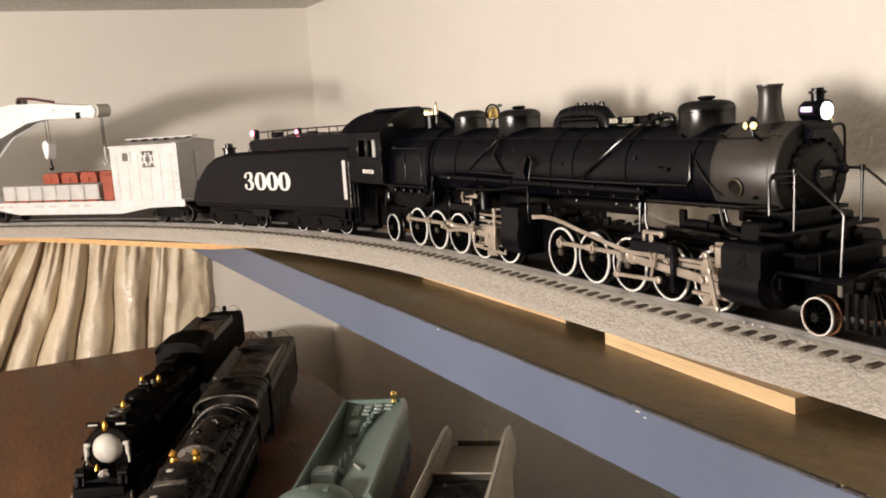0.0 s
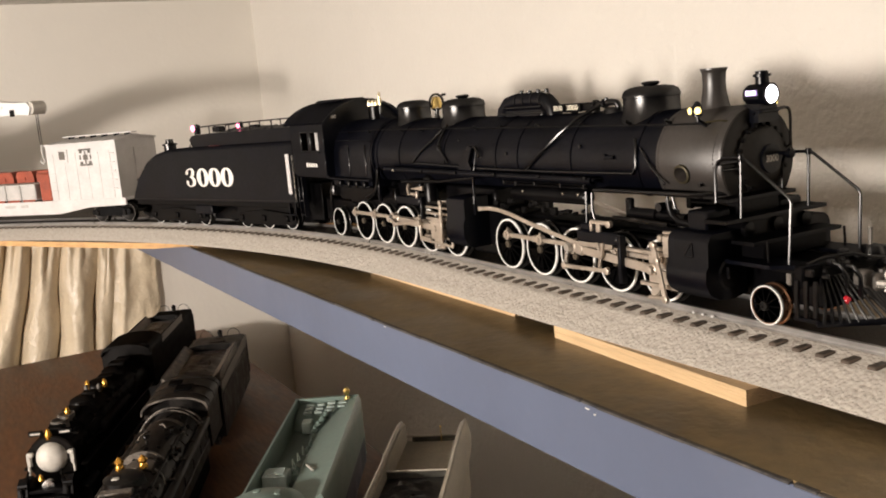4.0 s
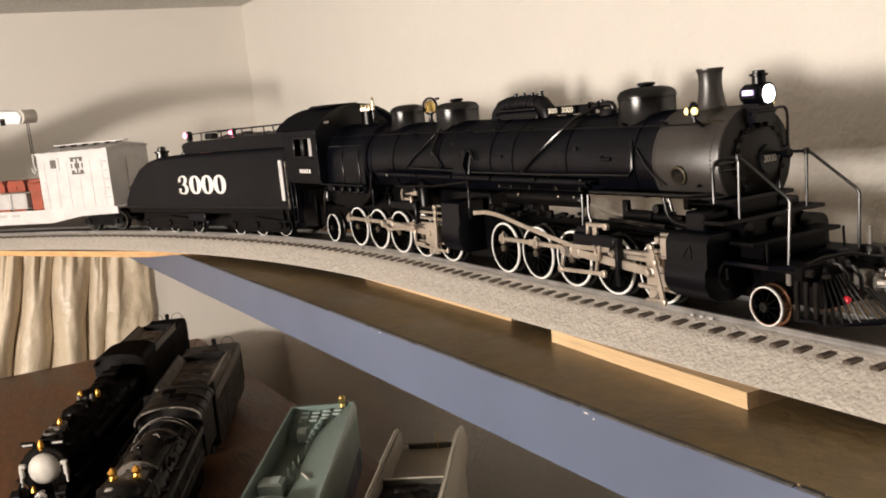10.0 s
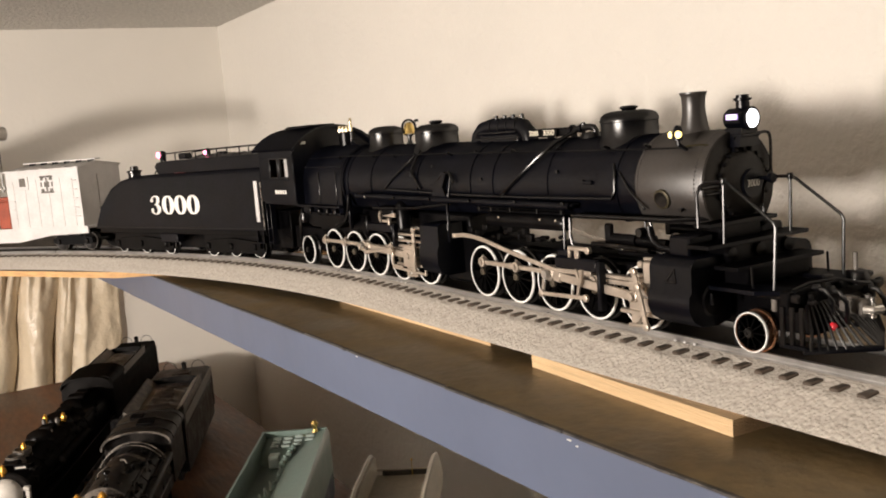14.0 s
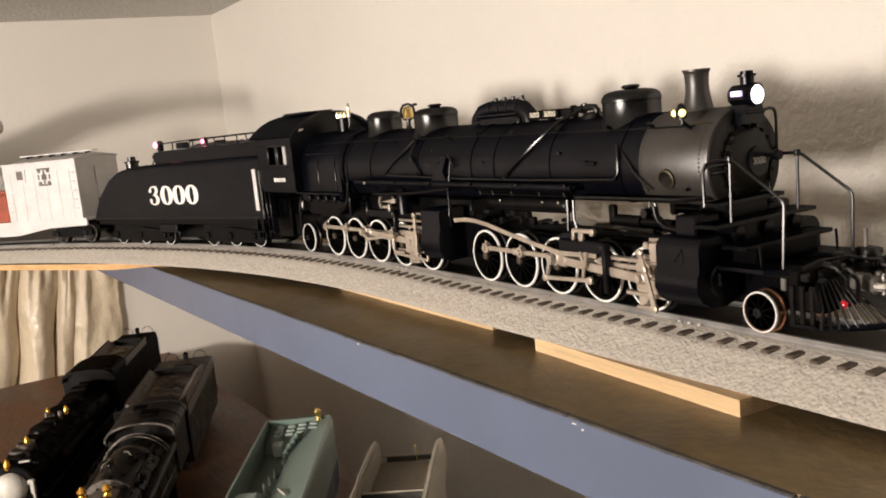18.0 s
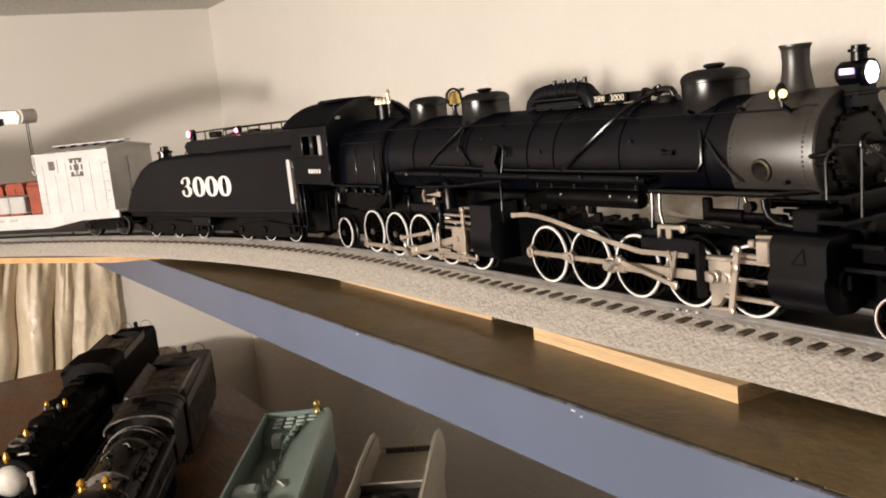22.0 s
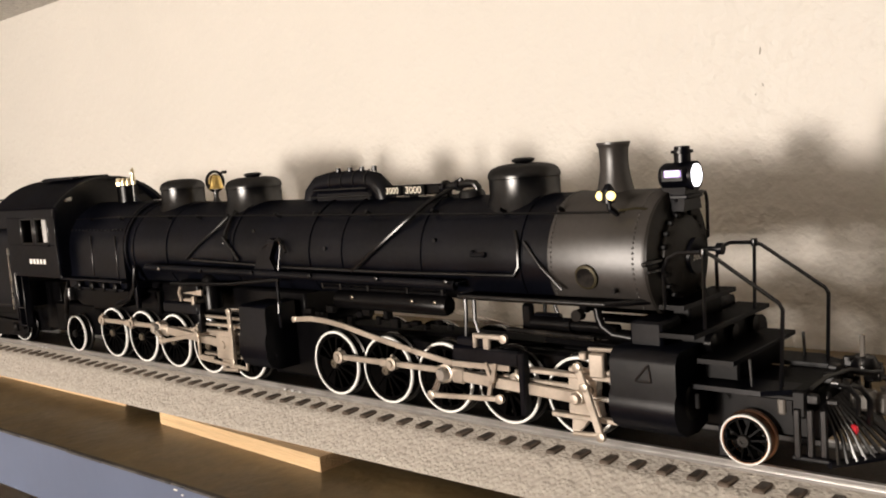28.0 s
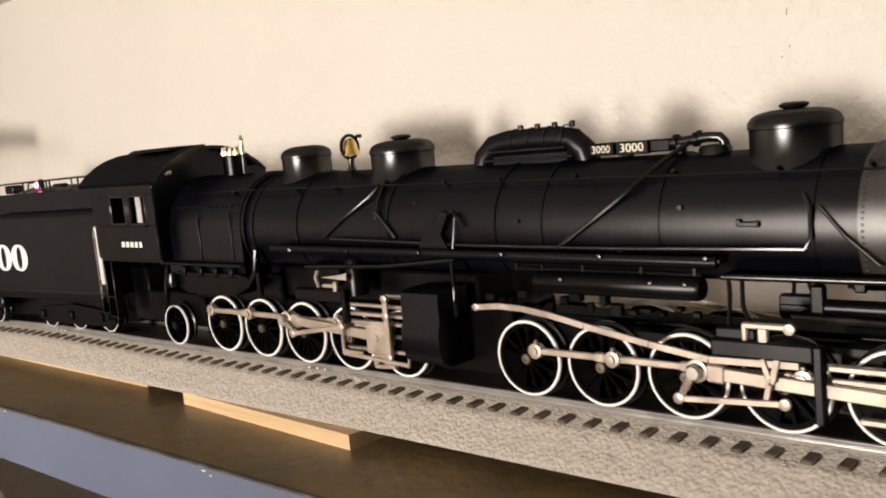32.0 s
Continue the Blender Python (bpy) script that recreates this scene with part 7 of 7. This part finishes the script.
    cb = part("cab", mm().prism(rounded_rect(16.8, 29, 8.0, 18, 6), -184, -150, "x"), DUSTY, e, smooth=45)
    part("cab_roof", mm().prism(roof_outline(17.6, 40.5, 8.0), -189, -146, "x"), DUSTY, cb)
    part("roof_edge", mm().prism(roof_outline(17.8, 40.5, 8.2), -146.4, -145.6, "x"), WEATHERED, cb, "worn pale roof edge")
    clutter(e, 61, 46, -142, -20, 15.0, 27, (DUSTY, DUSTY, DUSTY_GREY, WEATHERED))
    clutter(e, 62, 26, -121, -80, 12.6, 30, (DUSTY, FRAME_BLACK, DUSTY, WEATHERED), 2.0)
    for x in (-154, -168, -183):
        part("roof_rib", mm().prism([(y * 1.012, z + 0.35) for y, z in roof_outline(17.6, 40.5, 8.0)], x - 0.5, x + 0.5, "x"), DUSTY, cb)
    part("roof_hatch", mm().box((-162, 3, 48.9), (10, 9, 1.0), 0.3).box((-174, -4, 48.7), (7, 7, 1.0), 0.3), FRAME_BLACK, cb)
    for x, lean in ((-134, 0.0), (-139, 0.6)):
        part("wire_hoop", mm().tube([(x + lean * math.sin(a), 17.4 * math.cos(a), 28 + 17.6 * math.sin(a)) for a in [math.pi * k / 14 for k in range(15)]], 0.35, 6), WEATHERED, e)
    low_gear(e, -144, -10, 8.4)
    coal_tender(e, -306, -192, 17.0, 41.5, DUSTY, WEATHERED)
    for s2 in (-1, 1):
        part("side_stripe", mm().box((-249, s2 * 17.5, 38), (112, 0.4, 6.4), 0.1), DUSTY_GREY, e, "pale grey side panel")
    low_gear(e, -302, -196, 5.2)


def teal_engine():
    """Pale teal streamliner; its tender's deck carries rows of fittings."""
    e = parked("parked_teal_streamliner", "pale teal model streamliner with its tender parked on the table", -0.203, -0.002, 0.862, -0.507)
    w, h = 17.2, 43.0
    part("tender_lower", mm().box((60, 0, 15), (122, 2 * w - 0.6, 18), 0.8), TEAL_DARK, e, "dark navy lower side")
    part("tender_side", mm().prism([(-w, 20), (-w, h - 0.6), (-w + 0.6, h), (-w + 1.5, h), (-w + 2.0, h - 2), (-w + 2.8, 33.6), (-2.5, 33.4), (0.5, 38.0), (w - 4, h - 1.4), (w - 1.2, h), (w, h - 2), (w, 20)], 0.5, 122, "x"), TEAL, e)
    part("rear_wall", mm().prism([(-w, 10), (-w, h), (w - 1.4, h), (w, h - 3), (w, 10)], -0.8, 0.9, "x"), TEAL, e)
    part("rear_deck", mm().prism([(0.6, 30), (0.6, 40.0), (16, 39.2), (24, 34), (24, 30)], -w + 2.6, 2.0, "y"), TEAL, e)
    for i in range(4):
        for j in range(3 if i < 3 else 2):
            part("deck_plate", mm().box((4.5 + j * 5.0, -8.5 + i * 5.6, 40.4 - j * 0.2 + (0.6 if i > 1 else 0)), (2.2, 4.2, 1.2), 0.3), TEAL_PALE, e)
    part("hatch", mm().box((27, -6.5, 37.2), (6.5, 5, 6), 0.5).box((30.4, -6.5, 37.2), (0.6, 3.6, 4.2), 0.2), TEAL_PALE, e, "pale teal hatch box")
    part("hatch", mm().box((90, -9, 37.4), (9, 11, 6), 0.6).box((90, -9, 40.6), (7, 8, 0.8), 0.3), TEAL_PALE, e, "pale teal hatch box")
    for k, (x, y, z) in enumerate(((19, 1.5, 40.4), (24, 0.5, 39.8), (30, -0.6, 39.4), (35, -1.4, 38.6), (41, -1.2, 37.6), (47, -0.8, 37.0), (55, -1.6, 36.4), (80, -2.4, 37.0), (86, -1.8, 37.6))):
        part("deck_block", mm().box((x, y, z - 1.4), (4.6 - 0.2 * k, 3.2, 3.4), 0.5).lathe([(0.9, z), (0.9, z + 1.2), (0.3, z + 1.5)], c=(x, y, 0), seg=8), TEAL, e)
    for x, y in ((58, -3.2), (66, -4.2), (73, -5.2)):
        part("deck_bar", mm().tube([(x - 3, y, 34.5), (x, y, 38.6), (x + 4, y + 0.8, 36.4)], 0.55, 6), TEAL_PALE, e)
    part("brass_valve", mm().lathe([(1.6, 42), (1.0, 43.6), (1.5, 45), (1.9, 46.4), (1.2, 47.8), (0.3, 48.2)], c=(2.4, 10.5, 0), seg=16), BRASS, e, "small brass valve")
    part("grab_line", mm().tube([(92, 7.4, 40.8), (86, 4.4, 40.4), (80, 2.4, 38.6)], 0.5, 6), ALU, e)
    part("cab_roof", mm().lathe([(17.6, 34), (17.4, 38), (15.4, 42), (10, 44.6), (0.3, 45.4)], c=(125, -6, 0), seg=36), TEAL, e, smooth=60)
    part("turret_rib", mm().box((119, -10, 44.9), (3, 3.0, 0.8), 0.3).box((122, -1, 45.0), (4, 2.4, 0.8), 0.3), TEAL, e)
    part("engine_body", mm().prism(arch(16.4, 27, 14, 14), 122, 250, "x"), TEAL, e, smooth=50)
    low_gear(e, 4, 118, 5.2)
    low_gear(e, 128, 246, 8.0)


def grey_engine():
    """Grey streamlined tender with curved side wings and coal."""
    e = parked("parked_grey_engine", "dove grey model engine with winged coal tender on the table", -0.131, 0.022, 0.81, -0.586)
    w, h = 15.6, 38.0
    part("tender_body", mm().prism(rounded_rect(w, h - 12, 3.0, 8, 4), 0, 96, "x"), DOVE, e, smooth=45)
    part("rear_deck", mm().box((24, 0, 28.5), (48, 2 * w - 5, 1.4), 0.3), DECK, e, "dark rear deck")
    part("deck_seam", mm().box((24, 4.5, 29.4), (46, 0.8, 0.8), 0.2).box((8, -3, 29.6), (6, 10, 1.0), 0.3), DECK, e)
    part("deck_step", mm().box((14, 8, 30.5), (20, 8, 3.0), 0.5), DECK, e)
    for s2 in (-1, 1):
        lines = []
        for i in range(15):
            x = -1 + i * 6.8
            up = 43.6 - (5.5 * ((i - 1.2) / 3.0) ** 2 if i < 1.2 else 0) + (-1.0 if i > 6 else 0)
            lines.append([(x, s2 * (w + 0.4 + 1.6 * math.sin(k / 6 * math.pi)), 24 + (up - 24) * k / 6) for k in range(7)] + [(x, s2 * (w - 2.4), up - 1.0 + 0.6), (x, s2 * (w - 3.2), 27)])
        part("side_wing", mm().sweep(lines), DOVE, e, "curved grey side wing", smooth=60)
        part("wing_edge", mm().tube([(ln[6][0], ln[6][1] - s2 * 0.9, ln[6][2]) for ln in lines], 0.9, 8), DOVE, e)
    part("bulkhead", mm().box((49, 0, 33.5), (1.4, 2 * w - 4, 13), 0.3), DECK, e)
    part("bulkhead_rim", mm().tube([(49, -w + 2.5, 40.2), (49, w - 2.5, 40.2)], 0.5, 6), DOVE, e)
    part("coal", coal_heap((73, 0, 37.2), 47, 26, 3.0, 77), COAL, e, "black coal load")
    part("rear_wall", mm().box((0.4, 2, 31.5), (1.2, 2 * w - 7, 10), 0.3), DECK, e)
    part("rear_rim", mm().tube([(0.4, -w + 3, 36.6), (0.4, w - 2, 36.6)], 0.4, 6), DOVE, e)
    part("whip_post", mm().tube([(2, 4, 34), (2, 4, 41)], 0.25, 6).lathe([(0.4, 41), (0.6, 41.6), (0.2, 42.2)], c=(2, 4, 0), seg=8), BRASS, e)
    part("engine_body", mm().prism(arch(15.4, 27, 12, 14), 100, 220, "x"), DOVE, e, smooth=50)
    low_gear(e, 4, 92, 5.2)
    low_gear(e, 104, 216, 8.0)


big_articulated()
cowled_engine()
teal_engine()
grey_engine()


# ---- what moves ----
def loco_pose(s):
    return chord(-0.0348 + s, -0.1036 + s, s)


def front_pose(s):
    return chord(0.069 + s, s, s)


def motions():
    def key(ob, of):
        walk(ob, [(t, of(t)) for t in TIMES])

    def angle(group, t):
        return radians(PIN_FRONT if group == "front" else PIN_REAR) - travelled(t) / TREAD

    def local(group, t):
        s = travelled(t)
        return loco_pose(s).inverted() @ front_pose(s) if group in ("front", "pilot") else Matrix.Identity(4)

    key(loco, lambda t: loco_pose(travelled(t)))
    key(front, lambda t: local("front", t))
    for group, sets in wheelsets.items():
        r = {"pilot": 0.0043, "trailing": 0.0058}.get(group)
        for x, ob in sets:
            if r:
                key(ob, lambda t, x=x, r=r: local(group, t) @ at(x, 0, r / MM + 0.1) @ Matrix.Rotation(travelled(t) / r, 4, "Y"))
            else:
                key(ob, lambda t, x=x: local(group, t) @ at(x, 0, HUB_Z) @ Matrix.Rotation(-angle(group, t), 4, "Y"))
    for group, xs in (("front", FRONT_AXLES), ("rear", REAR_AXLES)):
        mid = xs[2]
        xh_z = 8.9 if group == "front" else 10.2
        link = (mid + 15.9, 6.9) if group == "front" else (mid + 13.8, 11.2)
        for side in (-1, 1):
            def pin(t):
                a = angle(group, t) + (0 if side < 0 else math.pi / 2)
                return mid + CRANK * math.cos(a), HUB_Z + CRANK * math.sin(a), a

            def rod_end(t):
                x, z, _ = pin(t)
                return x + math.sqrt(32.2 ** 2 - (xh_z - z) ** 2)

            def main(t):
                x, z, _ = pin(t)
                return local(group, t) @ at(x, 0, z) @ Matrix.Rotation(-math.atan2(xh_z - z, rod_end(t) - x), 4, "Y")

            def crank_turn(t):
                x, z, a = pin(t)
                return local(group, t) @ at(x, 0, z) @ Matrix.Rotation(-(a + radians(208 if group == "front" else 214)), 4, "Y")

            def eccentric(t):
                x, z, a = pin(t)
                b = a + radians(208 if group == "front" else 214)
                ex, ez = x + 5.2 * math.cos(b), z + 5.2 * math.sin(b)
                return local(group, t) @ at(ex, 0, ez) @ Matrix.Rotation(-math.atan2(link[1] - ez, link[0] - ex), 4, "Y")

            def lever(t):
                lean = (rod_end(t) - mid - 32.2) / 12.0
                base = rod_end(t) + (5.6 if group == "front" else 4.6)
                return local(group, t) @ at(base, 0, xh_z - 6.3 if group == "front" else 6.2) @ Matrix.Rotation(-lean * 0.7, 4, "Y")

            key(rods[group, side, "coupling"], lambda t: local(group, t) @ at(pin(t)[0], 0, pin(t)[1]))
            key(rods[group, side, "main"], main)
            key(rods[group, side, "crank"], crank_turn)
            key(rods[group, side, "eccentric"], eccentric)
            key(rods[group, side, "crosshead"], lambda t: local(group, t) @ at(rod_end(t), 0, xh_z))
            key(rods[group, side, "lever"], lever)
    for ob, front_way, rear_way, origin in cars:
        key(ob, lambda t: chord(front_way + travelled(t), rear_way + travelled(t), origin + travelled(t)))


motions()
